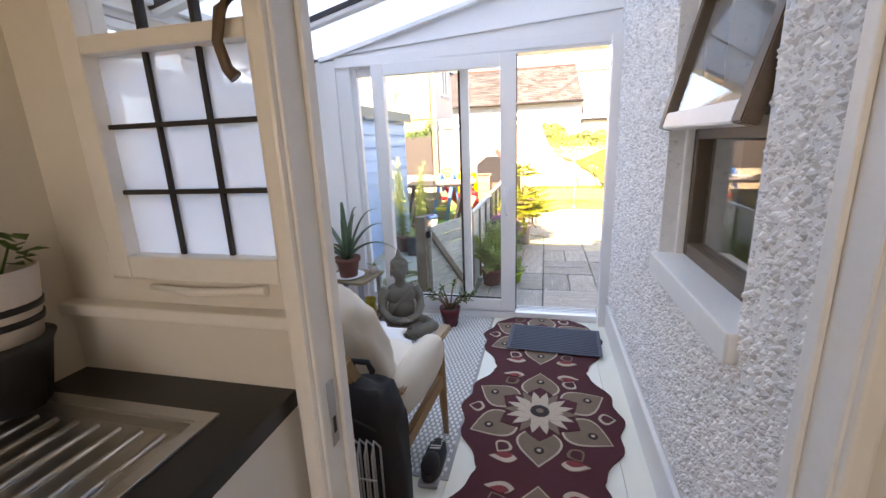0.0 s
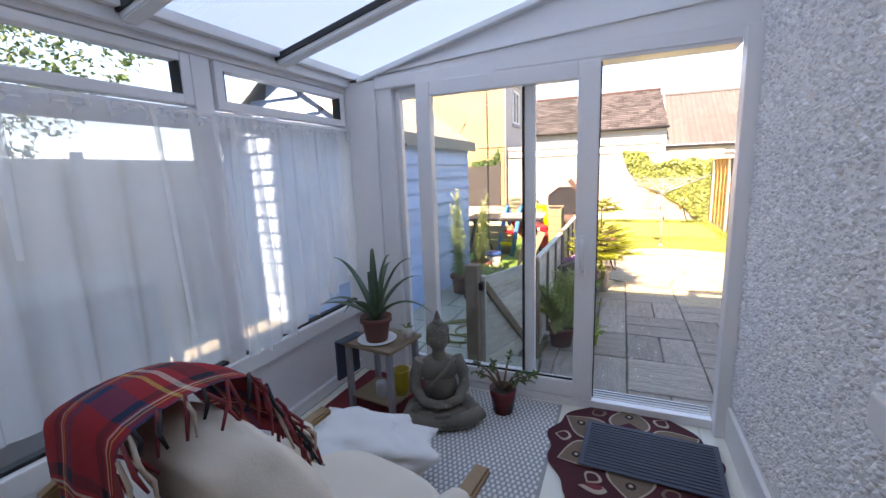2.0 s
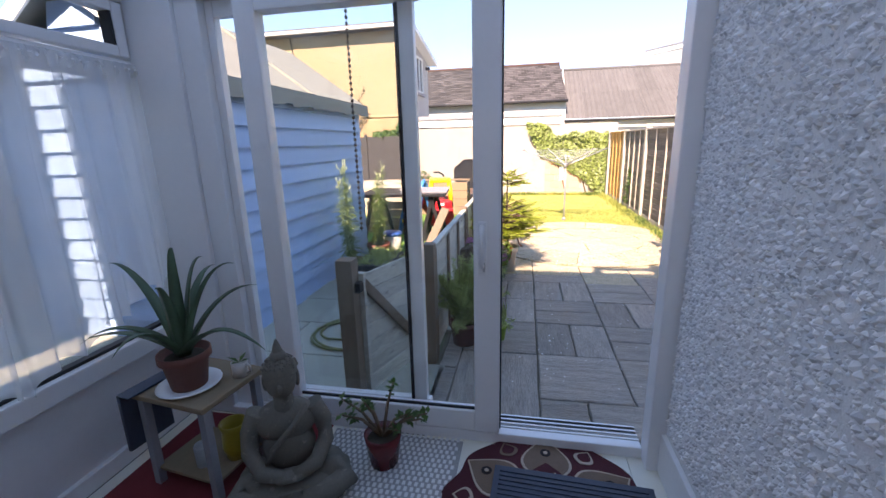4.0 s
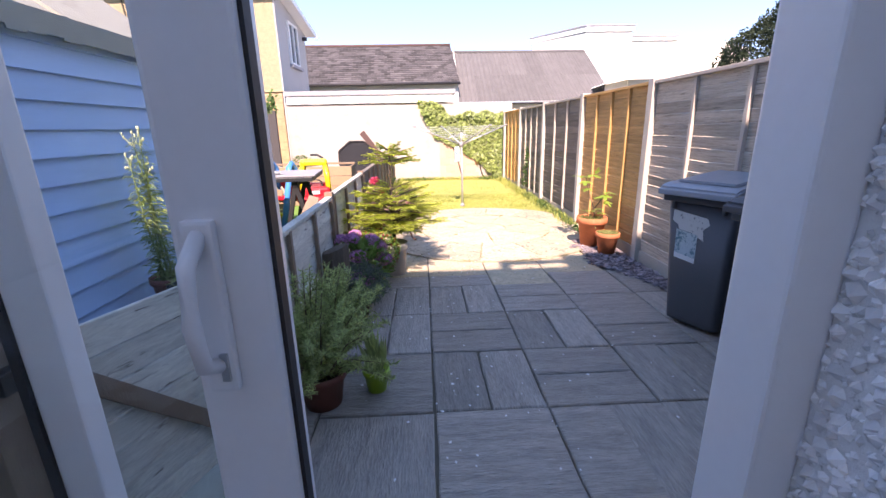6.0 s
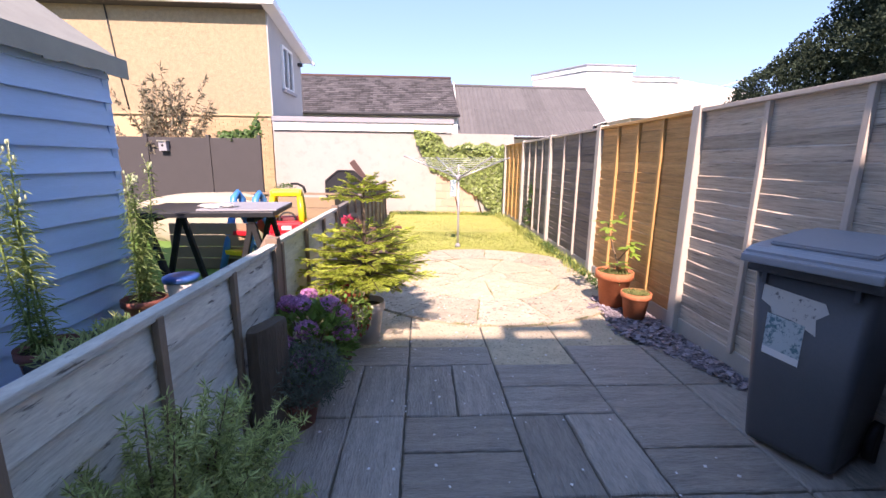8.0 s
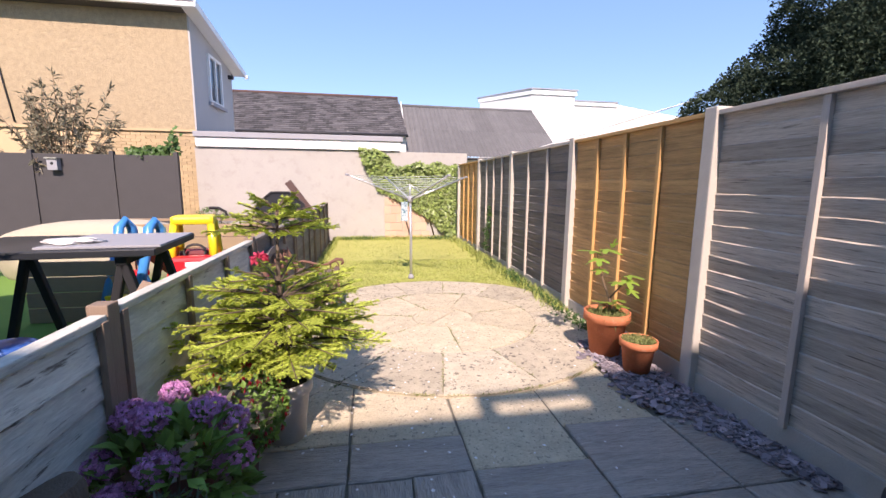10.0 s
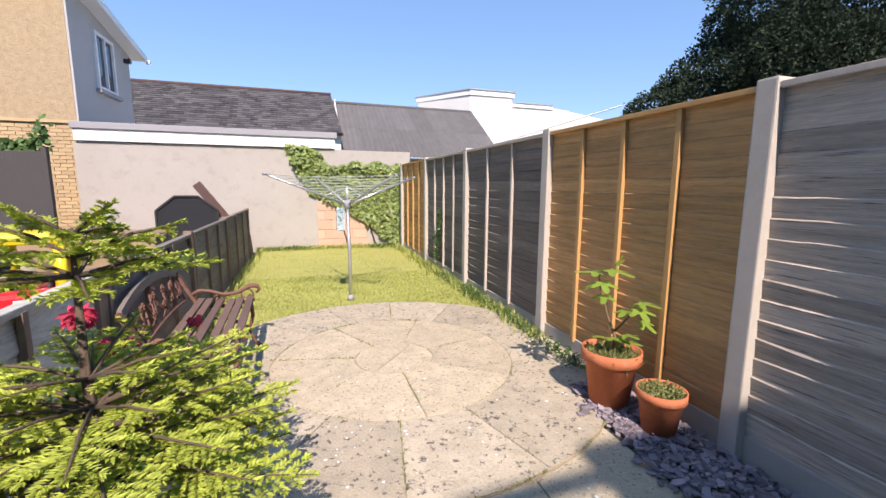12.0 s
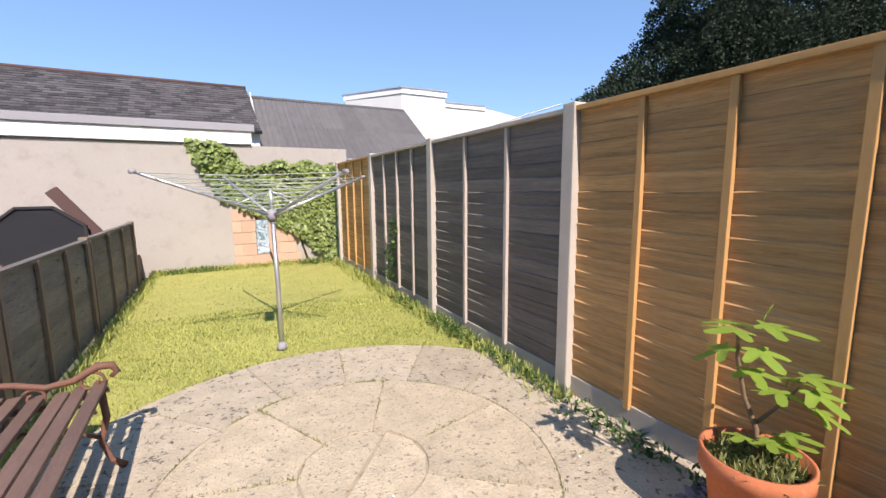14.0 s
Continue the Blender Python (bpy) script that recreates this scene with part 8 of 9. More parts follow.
def toys():
    c = thing("toy_car", (-1.64, 10.3, G), "red and yellow plastic ride-in toy car", "toy car", turn=12)
    bm = bmesh.new()
    box(bm, (-0.23, -0.38, 0.13), (0.23, 0.38, 0.46), 0.06)
    box(bm, (-0.21, -0.30, 0.44), (0.21, -0.14, 0.60), 0.04)
    for sx in (-0.205, 0.205):
        box(bm, (sx - 0.025, -0.20, 0.44), (sx + 0.025, 0.24, 0.56), 0.02)
    body = part("body", bm, "toyred", c)
    for sx in (-0.19, 0.19):
        part("pillar", tube(bmesh.new(), [(sx, -0.22, 0.56), (sx * 0.95, -0.16, 0.78), (sx * 0.85, -0.06, 0.95), (sx * 0.85, 0.10, 0.96), (sx * 0.95, 0.20, 0.76), (sx, 0.24, 0.52)], 0.042, 8), "toyyellow", c)
    part("roof", boxed((-0.20, -0.13, 0.91), (0.20, 0.16, 1.0), 0.035), "toyyellow", c)
    part("number_plate", boxed((-0.06, -0.309, 0.50), (0.06, -0.299, 0.55), 0.003), "white", body)
    part("seat", boxed((-0.16, -0.05, 0.44), (0.16, 0.18, 0.64), 0.05), "maroon", c)
    part("steering_wheel", tube(bmesh.new(), [(0.10 * math.cos(q), 0.02 * math.sin(q) - 0.10, 0.62 + 0.08 * math.sin(q)) for q in [k * 6.284 / 14 for k in range(15)]], 0.014, 6), "gasket", c)
    for sx in (-0.23, 0.23):
        for sy in (-0.25, 0.25):
            part("wheel", tube(bmesh.new(), [(sx - 0.03, sy, 0.11), (sx + 0.03, sy, 0.11)], 0.11, 16), "gasket", c)
    s = thing("toy_slide", (-2.08, 10.05, G), "blue and yellow plastic toddler slide", "toy slide", turn=-20)
    for x in (-0.17, 0.17):
        part("side_rail", tube(bmesh.new(), [(x, -0.30, 0.0), (x, -0.06, 0.70), (x, -0.02, 0.90), (x, 0.05, 0.96), (x, 0.12, 0.88), (x, 0.14, 0.60)], 0.045, 8), "toyblue", s)
    for k in range(2):
        part("step", boxed((-0.17, -0.26 + 0.09 * k, 0.20 + 0.24 * k), (0.17, -0.14 + 0.09 * k, 0.26 + 0.24 * k), 0.015), "toyyellow" if k == 0 else "toyred", s)
    bm = bmesh.new()
    prev = None
    for i in range(9):
        t = i / 8
        y, z = 0.10 + 0.85 * t, 0.62 * (1 - t) ** 1.4 + 0.06
        r = [bm.verts.new(p) for p in ((-0.17, y, z + 0.09), (-0.15, y, z), (0.15, y, z), (0.17, y, z + 0.09))]
        if prev:
            for k in range(3):
                bm.faces.new((prev[k], prev[k + 1], r[k + 1], r[k]))
        prev = r
    part("chute", bm, "toyred", s)
    for x in (-0.17, 0.17):
        part("rear_leg", beam(bmesh.new(), (x, 0.12, 0.62), (x, 0.36, 0.0), 0.05, 0.04, (0, 0, 1), 0.01), "toyblue", s)
    p = thing("timber_planter", (-2.5, 12.0, G), "raised planter of raw timber boards", "planter")
    for k in range(4):
        part("front_board", boxed((-0.95, -0.02, k * 0.19), (1.15, 0.02, k * 0.19 + 0.18), 0.004), "plank", p)
        part("side_board", boxed((1.11, 0.02, k * 0.19), (1.15, 0.52, k * 0.19 + 0.18), 0.004), "plank", p)
    part("cap", boxed((-0.95, 0.40, 0.76), (1.15, 0.55, 0.79), 0.004), "plank", p)
    cv = thing("covered_heap", (-3.6, 12.2, G), "long low heap under a tan cover", "covered pile")
    bm = bmesh.new()
    blob(bm, (0, 0, 0.30), (1.25, 0.45, 0.52), 4, 0.10, 4.0, 1.4, 0.8)
    part("cover", bm, "cover", cv)
    bx = thing("timber_box", (-2.45, 9.95, G), "slatted raw timber sandbox", "sandbox")
    for k in range(4):
        part("board", boxed((-0.55, -0.03, k * 0.15), (0.40, 0.0, k * 0.15 + 0.14), 0.003), "plank", bx)
    bq = thing("octagonal_fire_bowl", (-1.60, 14.6, G + 0.35), "black octagonal barbecue lid propped upright on the deck", "barbecue")
    pts = [(0.50 * (1.0 if abs(math.sin(a)) < 0.9 else 0.9) * math.cos(a), 0.44 * math.sin(a)) for a in [math.pi / 8 + k * math.pi / 4 for k in range(8)]]
    bm = bmesh.new()
    a = [bm.verts.new((x, -0.05, z + 0.40)) for x, z in pts]
    b = [bm.verts.new((x, 0.05, z + 0.40)) for x, z in pts]
    for i in range(8):
        bm.faces.new((a[i], a[(i + 1) % 8], b[(i + 1) % 8], b[i]))
    bm.faces.new(a[::-1])
    bm.faces.new(b)
    lid = part("plate", bm, "blackgloss", bq)
    for i in range(8):
        (x0, z0), (x1, z1) = pts[i], pts[(i + 1) % 8]
        part("rim", beam(bmesh.new(), (x0, -0.06, z0 + 0.40), (x1, -0.06, z1 + 0.40), 0.03, 0.03, (0, 1, 0)), "gasket", lid)
    br = thing("red_brick_plank", (-1.28, 14.75, G + 0.35), "reddish board leaning on the barbecue", "plank")
    part("board", beam(bmesh.new(), (0.50, 0.0, 0.03), (-0.20, 0.0, 1.02), 0.06, 0.14, (1, 0, 1), 0.004), "ridge", br)
    lm = thing("bent_handle", (-2.15, 12.45, G + 0.795), "bent black handle standing on the planter", "handle")
    part("arm", tube(bmesh.new(), [(0.18, 0, 0.0), (0.15, 0, 0.10), (0.05, 0, 0.16), (-0.08, 0, 0.16)], 0.022, 8), "black", lm)


toys()


def lily(at, h, n, seed, bend):
    ob = thing("tall_lily", at, "tall leafy lily stems in a plastic pot", "plant", "lilies")
    rng = random.Random(seed)
    part("pot", pot_bm(0.12, 0.155, 0.27, rim=0.01), "browncl", ob)
    soil(ob, 0.14, 0.24)
    sp = []
    for k in range(n + 1):
        hk = h * rng.uniform(0.72, 1.0) if k else h
        base = Vector((rng.uniform(-0.06, 0.06), rng.uniform(-0.06, 0.06), 0.22))
        top = base + Vector((rng.uniform(-0.07, 0.07) + bend, rng.uniform(-0.12, 0.12), hk - 0.22))
        mid = base.lerp(top, 0.5) + Vector((rng.uniform(-0.03, 0.03), rng.uniform(-0.04, 0.04), 0))
        part("stem", tube(bmesh.new(), [base, base.lerp(mid, 0.5), mid, mid.lerp(top, 0.5), top], [0.007, 0.007, 0.006, 0.005, 0.003], 6), "lily", ob)
        for q in range(190):
            t = (q + rng.random()) / 190
            p = base.lerp(mid, t * 2) if t < 0.5 else mid.lerp(top, t * 2 - 1)
            a = q * 2.4 + rng.uniform(-0.4, 0.4)
            ln = (0.125 if t < 0.6 else 0.125 - 0.17 * (t - 0.6)) * rng.uniform(0.55, 1.2)
            out = Vector((math.cos(a), math.sin(a), rng.uniform(-0.25, 0.75))).normalized()
            sp.append((p, out, (0, 0, 1), ln * 0.6, 0.012))
            droop = (out + Vector((0, 0, -rng.uniform(0.2, 0.9)))).normalized()
            sp.append((p + out * ln * 0.42, droop, (0, 0, 1), ln * 0.55, 0.010))
        bm = bmesh.new()
        for q in range(7):
            b = top + Vector((rng.uniform(-0.045, 0.045), rng.uniform(-0.045, 0.045), rng.uniform(-0.09, 0.05)))
            beam(bm, tuple(top + Vector((0, 0, -0.08))), tuple(b), 0.003, 0.003)
            blob(bm, tuple(b), (0.007, 0.007, 0.018), 1)
        part("bud_spray", bm, "lilybud", ob)["kind"] = "stuff"
    leafy(ob, sp, "lily")


M["lilybud"] = surface("pale_green_bud", (0.50, 0.55, 0.32), 0.5, 0.2)
lily((-2.10, 7.05, G), 1.42, 3, 3, 0.0)
lily((-2.10, 7.95, G), 1.36, 3, 5, 0.02)
tr = thing("planter_trough", (-1.75, 7.05, G), "dark plastic trough with low herbs", "planter")
part("box", boxed((-0.20, -0.35, 0), (0.20, 0.35, 0.30), 0.02), "gasket", tr)
rng2 = random.Random(77)
leafy(tr, [((rng2.uniform(-0.18, 0.18), rng2.uniform(-0.33, 0.33), 0.29), rnd_dir(rng2, 0.8), rnd_dir(rng2), rng2.uniform(0.05, 0.12), 0.014) for _ in range(500)], "bush")
hs = thing("garden_hose", (-1.55, 5.6, G + 0.004), "loosely coiled green garden hose on the flagstones", "hose")
pts = []
for i in range(90):
    a = i * 0.28
    r = 0.28 + 0.10 * math.sin(i * 0.13)
    pts.append((r * math.cos(a) + 0.10 * math.sin(i * 0.05), r * 0.9 * math.sin(a), 0.012 + 0.006 * (i % 7 == 0)))
part("loop", tube(bmesh.new(), pts, 0.010, 6), "hose", hs)


# ---- shed window, trees and the far side ----
def side_fence():
    f = thing("far_fence", (-5.2, 0, G), "grey boarded fence on the far side of the next garden", "fence")
    for k in range(7):
        y = 1.1 + k * 1.55
        part("panel", boxed((-0.02, y, 0), (0.02, y + 1.46, 1.98), 0.004), "fencegrey", f)
        part("post", boxed((-0.04, y + 1.46, 0), (0.04, y + 1.55, 2.05), 0.006), "post", f)
    part("light_strip", boxed((0.02, 3.9, 1.90), (0.035, 5.6, 1.98)), "creamwall", f)
    a = thing("amber_panel", (-3.1, 3.3, G), "amber plastic sheet leaning in the next garden", "sheet")
    part("sheet", prism_yz(-0.01, 0.01, [(-0.25, 0.62), (0.22, 0.55), (0.25, 0.90)]), "yellowlid", a)
    part("stand", boxed((-0.04, 0.20, 0.0), (0.02, 0.25, 0.90), 0.003), "lowwood", a)
    lt = thing("grey_tank", (-3.3, 2.6, G), "low grey plastic store in the next garden", "store")
    part("body", boxed((-0.5, -0.7, 0), (0.4, 0.75, 1.02), 0.05), "flash", lt)
    part("lid", boxed((-0.53, -0.73, 1.02), (0.43, 0.78, 1.09), 0.03), "felt", lt)


side_fence()


def tree(at, crown, n, seed, label, leaf=0.16, mat="tree", trunk_h=2.0):
    """crown: list of (centre, radii) lobes, each filled with leaf sprays."""
    ob = thing("tree", at, label, "tree")
    rng = random.Random(seed)
    part("trunk", tube(bmesh.new(), [(0, 0, 0), (0.1, 0, trunk_h * 0.5), (0.0, 0.1, trunk_h), (0.1, 0.1, trunk_h * 1.5)], [0.22, 0.17, 0.13, 0.06], 10), "bark", ob)
    sp = []
    for c, r in crown:
        c = Vector(c)
        part("limb", tube(bmesh.new(), [(0.0, 0.05, trunk_h * 0.8), Vector((0, 0, trunk_h)).lerp(c, 0.6), c], [0.09, 0.06, 0.02], 6), "bark", ob)
        k = int(n * r[0] * r[2])
        for _ in range(k):
            d = rnd_dir(rng)
            q = 0.70 + 0.30 * rng.random() ** 0.5
            wob = 1 + 0.28 * noise.noise(d * 2.4 + c)
            p = c + Vector((d.x * r[0], d.y * r[1], d.z * r[2])) * q * wob
            for _ in range(4):
                sp.append((p + rnd_dir(rng) * leaf * 0.7, (d + rnd_dir(rng)).normalized(), rnd_dir(rng), leaf * rng.uniform(0.6, 1.1), leaf * rng.uniform(0.35, 0.6)))
    leafy(ob, sp, mat, "crown")
    return ob


tree((11.5, 14.4, G), [((0.2, 0, 3.6), (2.6, 2.4, 1.9)), ((-1.9, 0.6, 2.9), (1.5, 1.5, 1.2)), ((1.9, -0.5, 4.8), (2.5, 2.2, 1.8)), ((0.3, -0.6, 5.6), (2.2, 2.0, 1.5)), ((3.4, -2.0, 3.6), (2.6, 2.6, 2.2)), ((-0.6, -1.4, 3.6), (1.8, 1.6, 1.4)), ((2.2, -3.6, 3.2), (2.2, 2.2, 2.0))], 2100, 61, "large dark evergreen tree beyond the fence", 0.10)
tree((-9.5, 4.2, G), [((0, 0, 3.4), (2.4, 2.2, 1.5)), ((1.2, 1.0, 4.2), (1.8, 1.6, 1.2)), ((-1.0, -1.4, 4.4), (2.0, 1.8, 1.4))], 170, 62, "broad tree beyond the far fence", 0.13, "leaf")
tree((-9.0, -0.8, G), [((0, 0, 3.6), (2.2, 2.2, 1.6)), ((0.8, 1.2, 4.6), (1.8, 1.6, 1.2))], 150, 63, "tree beyond the far fence", 0.13, "leaf")


def shrub(at, r, n, seed, mat, leaf, label, name="shrub"):
    ob = thing(name, at, label, "shrub")
    rng = random.Random(seed)
    sp = []
    for _ in range(n):
        d = rnd_dir(rng, 0.15)
        q = rng.uniform(0.35, 1.05) ** 0.6
        p = Vector((d.x * r[0], d.y * r[1], r[2] + d.z * r[2])) * 1.0
        p = Vector((p.x * q, p.y * q, p.z))
        sp.append((p, rnd_dir(rng, 0.3), rnd_dir(rng), leaf * rng.uniform(0.6, 1.3), leaf * 0.35))
    leafy(ob, sp, mat)
    for k in range(5):
        a = k * 1.3
        part("stem", tube(bmesh.new(), [(0, 0, 0), (r[0] * 0.3 * math.cos(a), r[1] * 0.3 * math.sin(a), r[2]), (r[0] * 0.7 * math.cos(a), r[1] * 0.7 * math.sin(a), r[2] * 1.8)], [0.02, 0.012, 0.006], 5), "twig", ob)


M["buddleia"] = surface("dusty_green_leaf", (0.15, 0.20, 0.09), 0.7, 0.25, 8, 40, 0, island=0.4, through=0.25, tint=(0.26, 0.20, 0.16))
def straggly_shrub():
    ob = thing("shrub", (-6.2, 15.8, G), "tall straggly shrub with arching shoots behind the dark fence", "shrub")
    rng = random.Random(71)
    sp = []
    for k in range(52):
        a = rng.uniform(0, 6.283)
        reach, top = rng.uniform(0.25, 1.35), rng.uniform(2.2, 3.9)
        top -= 0.5 * reach
        e = Vector((reach * math.cos(a), 0.45 * reach * math.sin(a), top))
        m = Vector((e.x * 0.4, e.y * 0.4, top * 0.62))
        part("stem", tube(bmesh.new(), [(e.x * 0.1, e.y * 0.1, 0), m, e], [0.014, 0.009, 0.004], 5), "twig", ob)
        for _ in range(44):
            t = rng.uniform(0.1, 1.0)
            p = m.lerp(e, t)
            sp.append((p, (rnd_dir(rng) + Vector((e.x, e.y, 0.4)) * 0.4).normalized(), rnd_dir(rng), rng.uniform(0.11, 0.21), rng.uniform(0.03, 0.055)))
    leafy(ob, sp, "buddleia")


straggly_shrub()
shrub((-3.3, 15.6, G + 0.32), (0.35, 0.2, 0.22), 350, 72, "leaf", 0.08, "small green shrub by the garden wall")
iv = thing("ivy_patch", (-4.2, 15.42, G), "ivy spilling over the dark fence top", "ivy")
rng3 = random.Random(73)
sp = []
for _ in range(420):
    x = rng3.uniform(-0.55, 0.42)
    top = 1.95 + 0.12 * (x + 0.5) + (0.42 * max(0, x - 0.15) / 0.27)
    sp.append(((x, rng3.uniform(-0.12, 0.12), rng3.uniform(1.84, top + 0.05)), rnd_dir(rng3, -0.3), (0, -1, 0.3), 0.11, 0.085))
leafy(iv, sp, "leaf")
bb = thing("bird_box", (-6.0, 15.27, G + 1.55), "small grey bird box on the dark fence", "bird box")
part("box", boxed((-0.09, -0.12, 0), (0.09, 0, 0.22), 0.006), "flash", bb)
part("roof", boxed((-0.11, -0.15, 0.22), (0.11, 0.01, 0.245), 0.004), "felt", bb)
part("hole", tube(bmesh.new(), [(0, -0.124, 0.13), (0, -0.119, 0.13)], 0.03, 12), "gasket", bb)


# ---- pieces of floors and pavements ----
SHIFT[0] = 0.15
def planks():
    fl = thing("laminate_floor", (0, 0, 0), "pale cream laminate boards", "floor", kind="structure")
    me = mesh_of("plank", boxed((0, 0, -0.012), (0.188, 1.24, 0.0), 0.0), "laminate")
    rng = random.Random(5)
    for c in range(13):
        x = -1.85 + c * 0.1905
        y = 1.52 - rng.uniform(0, 1.2)
        while y < 4.0:
            a, b = max(y, 1.52), min(y + 1.24, 3.99)
            if b - a > 0.05:
                o = part("plank", me, "laminate", fl)
                o.location = (x, a, 0)
                o.scale = (1, (b - a) / 1.24, 1)
            y += 1.242


planks()
SHIFT[0] = 0.0


def slab_mesh(w, d, material, seed):
    bm = bmesh.new()
    rng = random.Random(seed)
    n = 5
    out = []
    for (ax, ay), (bx, by) in (((0, 0), (w, 0)), ((w, 0), (w, d)), ((w, d), (0, d)), ((0, d), (0, 0))):
        for i in range(n):
            t = i / n
            j = 0.004
            out.append((ax + (bx - ax) * t + rng.uniform(-j, j), ay + (by - ay) * t + rng.uniform(-j, j)))
    lo = [bm.verts.new((x, y, -0.03)) for x, y in out]
    c = (w / 2, d / 2)
    hi = [bm.verts.new((x, y, -0.006)) for x, y in out]
    top = [bm.verts.new((c[0] + (x - c[0]) * (1 - 0.014 / w), c[1] + (y - c[1]) * (1 - 0.014 / d), 0)) for x, y in out]
    k = len(out)
    for i in range(k):
        bm.faces.new((lo[i], lo[(i + 1) % k], hi[(i + 1) % k], hi[i]))
        bm.faces.new((hi[i], hi[(i + 1) % k], top[(i + 1) % k], top[i]))
    bm.faces.new(top)
    return mesh_of("slab", bm, material)


def patio():
    pv = thing("patio_paving", (0, 0, G), "riven sandstone patio slabs of mixed sizes, darkened for shade near the house", "paving", kind="structure")
    rng = random.Random(21)
    U = 0.30
    cols, rows = 10, 14
    x0, y0 = -0.52, 4.56
    used = [[False] * cols for _ in range(rows)]
    fixed = [(2, 9, 2, 1), (2, 7, 1, 2), (3, 7, 1, 2), (2, 6, 2, 1), (2, 5, 2, 1), (2, 3, 1, 2), (3, 3, 1, 2), (2, 1, 2, 2), (4, 8, 2, 1), (4, 7, 2, 1), (4, 5, 1, 2), (5, 5, 1, 2), (4, 4, 2, 1), (4, 3, 2, 1), (4, 1, 2, 2),
             (6, 6, 2, 2), (6, 5, 2, 1), (6, 3, 1, 2), (7, 3, 1, 2), (0, 7, 1, 2), (1, 7, 1, 2), (0, 5, 1, 2), (1, 5, 1, 2), (0, 3, 2, 2), (0, 9, 2, 1)]
    start = {(r, c): (w, d) for c, r, w, d in fixed}
    kinds = [(2, 3), (3, 2), (2, 2), (2, 1), (1, 2), (1, 1)]
    for r in range(rows):
        for c in range(cols):
            if used[r][c]:
                continue
            opts = [(w, d) for w, d in kinds if c + w <= cols and r + d <= rows and all(not used[r + j][c + i] for i in range(w) for j in range(d))]
            big = [o for o in opts if o[0] * o[1] >= 4]
            clear = [o for o in opts if not any((r + j, c + i) in start for i in range(o[0]) for j in range(o[1]))]
            w, d = start[(r, c)] if (r, c) in start else rng.choice([o for o in big if o in clear] or clear or opts)
            for i in range(w):
                for j in range(d):
                    used[r + j][c + i] = True
            cx, cy = x0 + (c + w / 2) * U, y0 + (r + d / 2) * U
            reach = [math.hypot(x0 + (c + i) * U - CIRCLE[0], y0 + (r + j) * U - CIRCLE[1]) for i in (0, w) for j in (0, d)]
            if max(reach) < R2 - 0.02:
                continue
            sunk = -0.014 if min(reach) < R2 else 0.0
            if (cx > 2.0 and cy > 7.6) or cx > 2.25:
                continue
            # below y 7.5 the house's shade is put into the slab colour
            o = part("slab", slab_mesh(w * U - 0.012, d * U - 0.012, ("slabshadelong" if d > w else "slabshade") if cy < 7.5 else "slab", rng.random()), "slab", pv)
            o.location = (x0 + c * U, y0 + r * U, sunk - 0.001 + rng.uniform(-0.003, 0.003))
            o.rotation_euler = (rng.uniform(-0.004, 0.004), rng.uniform(-0.004, 0.004), 0)
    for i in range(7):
        o = part("filler_slab", slab_mesh(0.13, 0.585, "slabshade", 90 + i), "slab", pv)
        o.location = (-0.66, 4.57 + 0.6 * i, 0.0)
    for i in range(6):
        o = part("edge_slab", slab_mesh(0.47, 0.14, "slabshade", 50 + i), "slab", pv)
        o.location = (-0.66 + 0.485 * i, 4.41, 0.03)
    return pv


patio()
solid("door_step_gap", boxed((-0.75, 4.26, G - 0.04), (0.85, 4.42, G + 0.01)), "slabshade", "dark stone strip below the door sill", "paving")


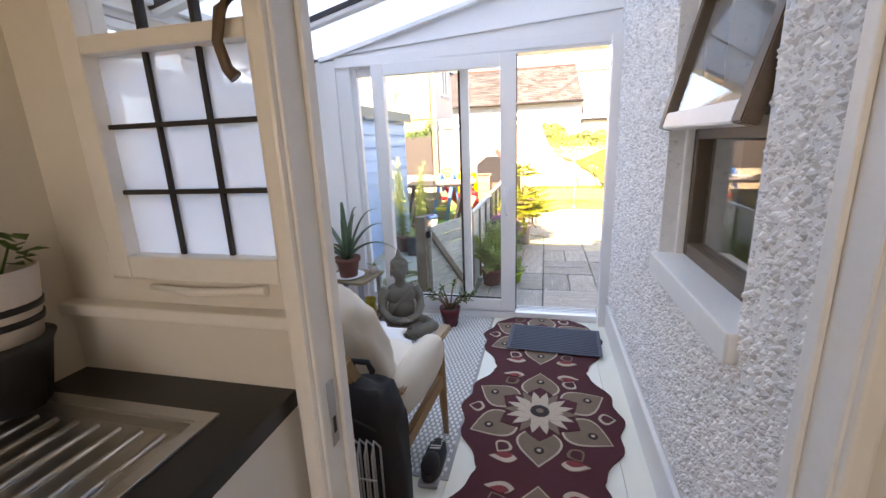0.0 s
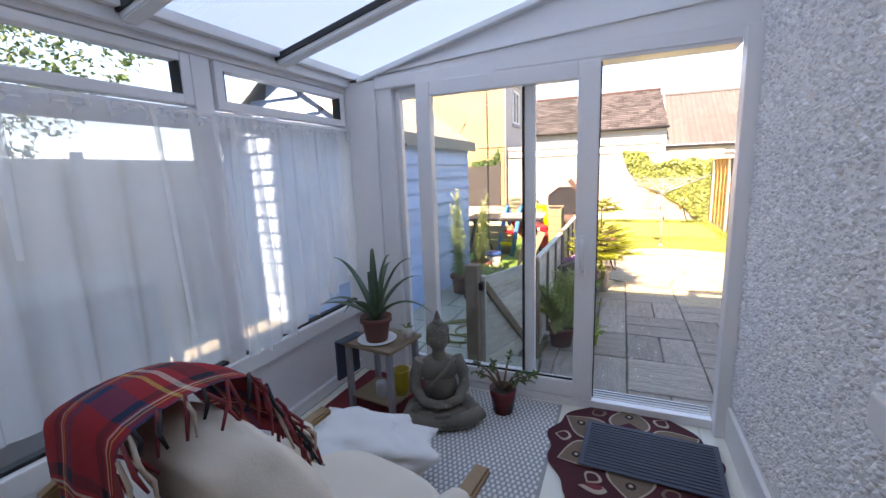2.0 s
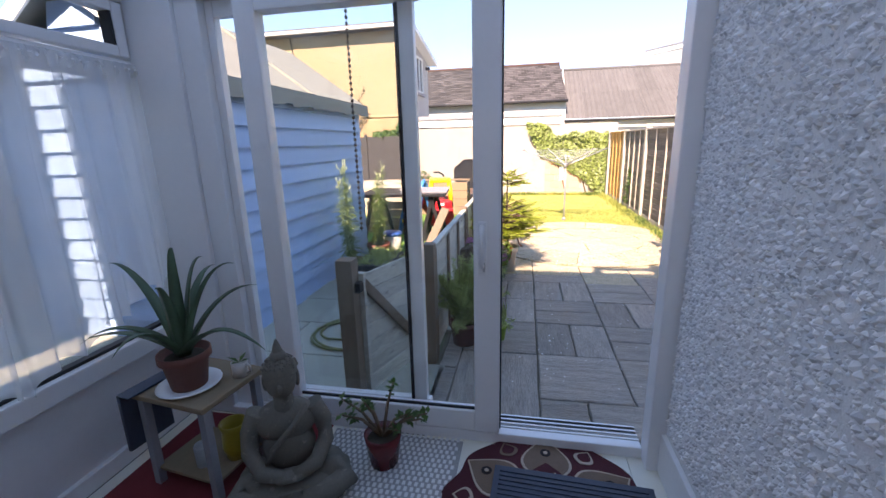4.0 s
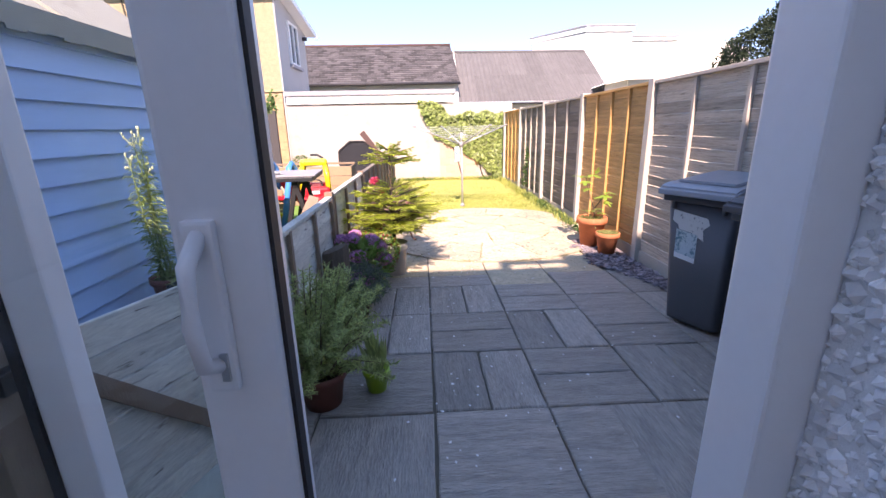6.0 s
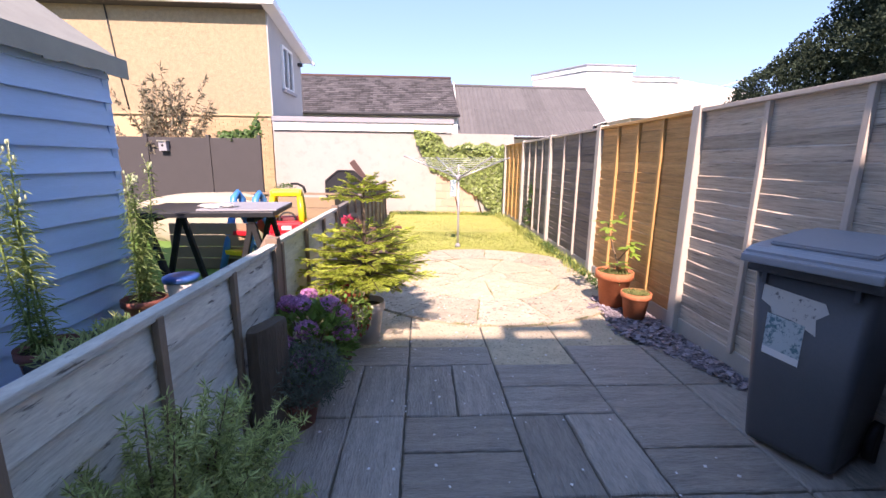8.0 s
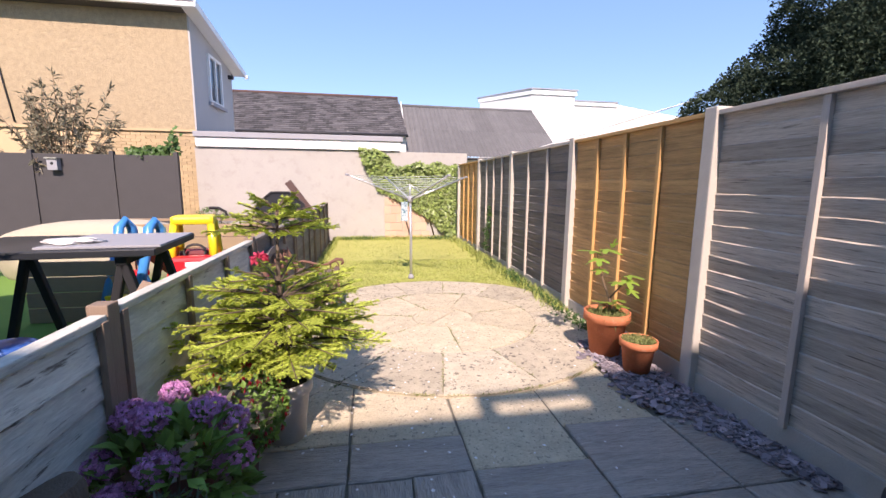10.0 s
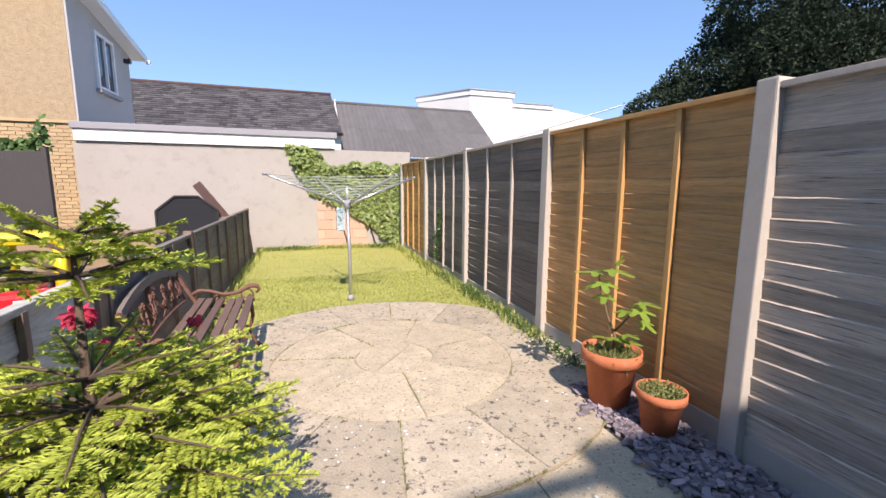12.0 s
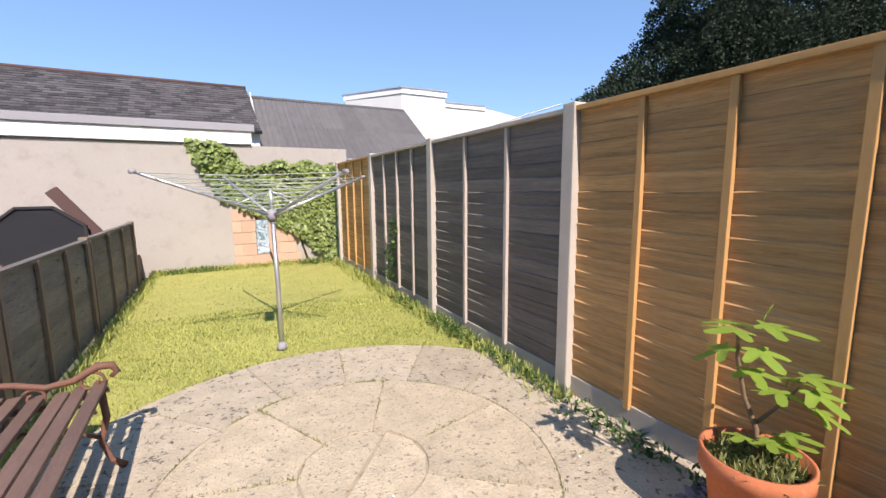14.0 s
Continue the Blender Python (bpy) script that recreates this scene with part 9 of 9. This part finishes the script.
def circle():
    pv = thing("paving_circle", (CIRCLE[0], CIRCLE[1], G), "round paved circle of worn pale sandstone segments", "paving", kind="structure")
    rng = random.Random(4)
    for ra, rb, n in ((0.0, R0, 2), (R0, R1, 7), (R1, R2, 14)):
        for k in range(n):
            a0, a1 = 2 * math.pi * (k + 0.12 * n % 1) / n + 0.4 * rb, 2 * math.pi * (k + 1 + 0.12 * n % 1) / n + 0.4 * rb
            g = 0.0035
            steps = 6
            out = []
            for i in range(steps + 1):
                a = a0 + g / rb + (a1 - a0 - 2 * g / rb) * i / steps
                out.append(((rb - g) * math.cos(a), (rb - g) * math.sin(a)))
            if ra == 0:
                m = (a0 + a1) / 2
                out.append((0.012 * math.cos(m), 0.012 * math.sin(m)))
            else:
                for i in range(steps, -1, -1):
                    a = a0 + g / ra + (a1 - a0 - 2 * g / ra) * i / steps
                    out.append(((ra + g) * math.cos(a), (ra + g) * math.sin(a)))
            o = part("segment", prism(bmesh.new(), out, -0.03, rng.uniform(-0.004, 0.003)), "slabring" if ra == R1 else "slab", pv)


circle()


def flags():
    pv = thing("neighbour_flagstones", (0, 0, G), "pale greenish flagstones of the next garden", "paving", kind="structure")
    me = [slab_mesh(0.585, 0.585, "flag", 70 + i) for i in range(3)]
    rng = random.Random(9)
    for r in range(9):
        for c in range(7):
            o = part("slab", rng.choice(me), "flag", pv)
            o.location = (-4.8 + 0.6 * c - (0.25 if r % 2 else 0.0), 2.2 + 0.6 * r, 0.0)


flags()


def deck():
    dk = thing("deck", (0, 0, 0), "reddish-brown boards of a raised deck", "decking", kind="structure")
    me = mesh_of("board", boxed((0, 0, 0), (2.9, 0.135, 0.028), 0.003), "deck")
    for k in range(23):
        o = part("board", me, "deck", dk)
        o.location = (-3.7, 12.6 + k * 0.142, G + 0.321)


deck()


def joint_moss():
    ob = thing("joint_weeds", (CIRCLE[0], CIRCLE[1], G), "moss and tiny grass tufts in the paving joints", "weeds", kind="stuff")
    rng = random.Random(12)
    sp = []
    for _ in range(150):
        if rng.random() < 0.55:
            r, a = rng.choice((R1, R2, R2)), rng.uniform(0, 6.283)
            way = (-math.sin(a), math.cos(a))
        else:
            ring, n = rng.choice(((R1, 7), (R2, 14)))
            k = rng.randrange(n)
            a = 2 * math.pi * (k + 0.12 * n % 1) / n + 0.4 * ring
            r = rng.uniform(R0 if n == 7 else R1, ring)
            way = (math.cos(a), math.sin(a))
        x, y = r * math.cos(a), r * math.sin(a)
        for _ in range(rng.randrange(10, 40)):
            t = rng.gauss(0, 0.05)
            sp.append(((x + way[0] * t + rng.uniform(-0.006, 0.006), y + way[1] * t + rng.uniform(-0.006, 0.006), -0.006), rnd_dir(rng, 0.6), rnd_dir(rng), rng.uniform(0.008, 0.03), 0.006))
    me = leaves_mesh("joint_weeds", sp, "moss")
    part("weed_cover", me, "moss", ob)["kind"] = "stuff"


joint_moss()
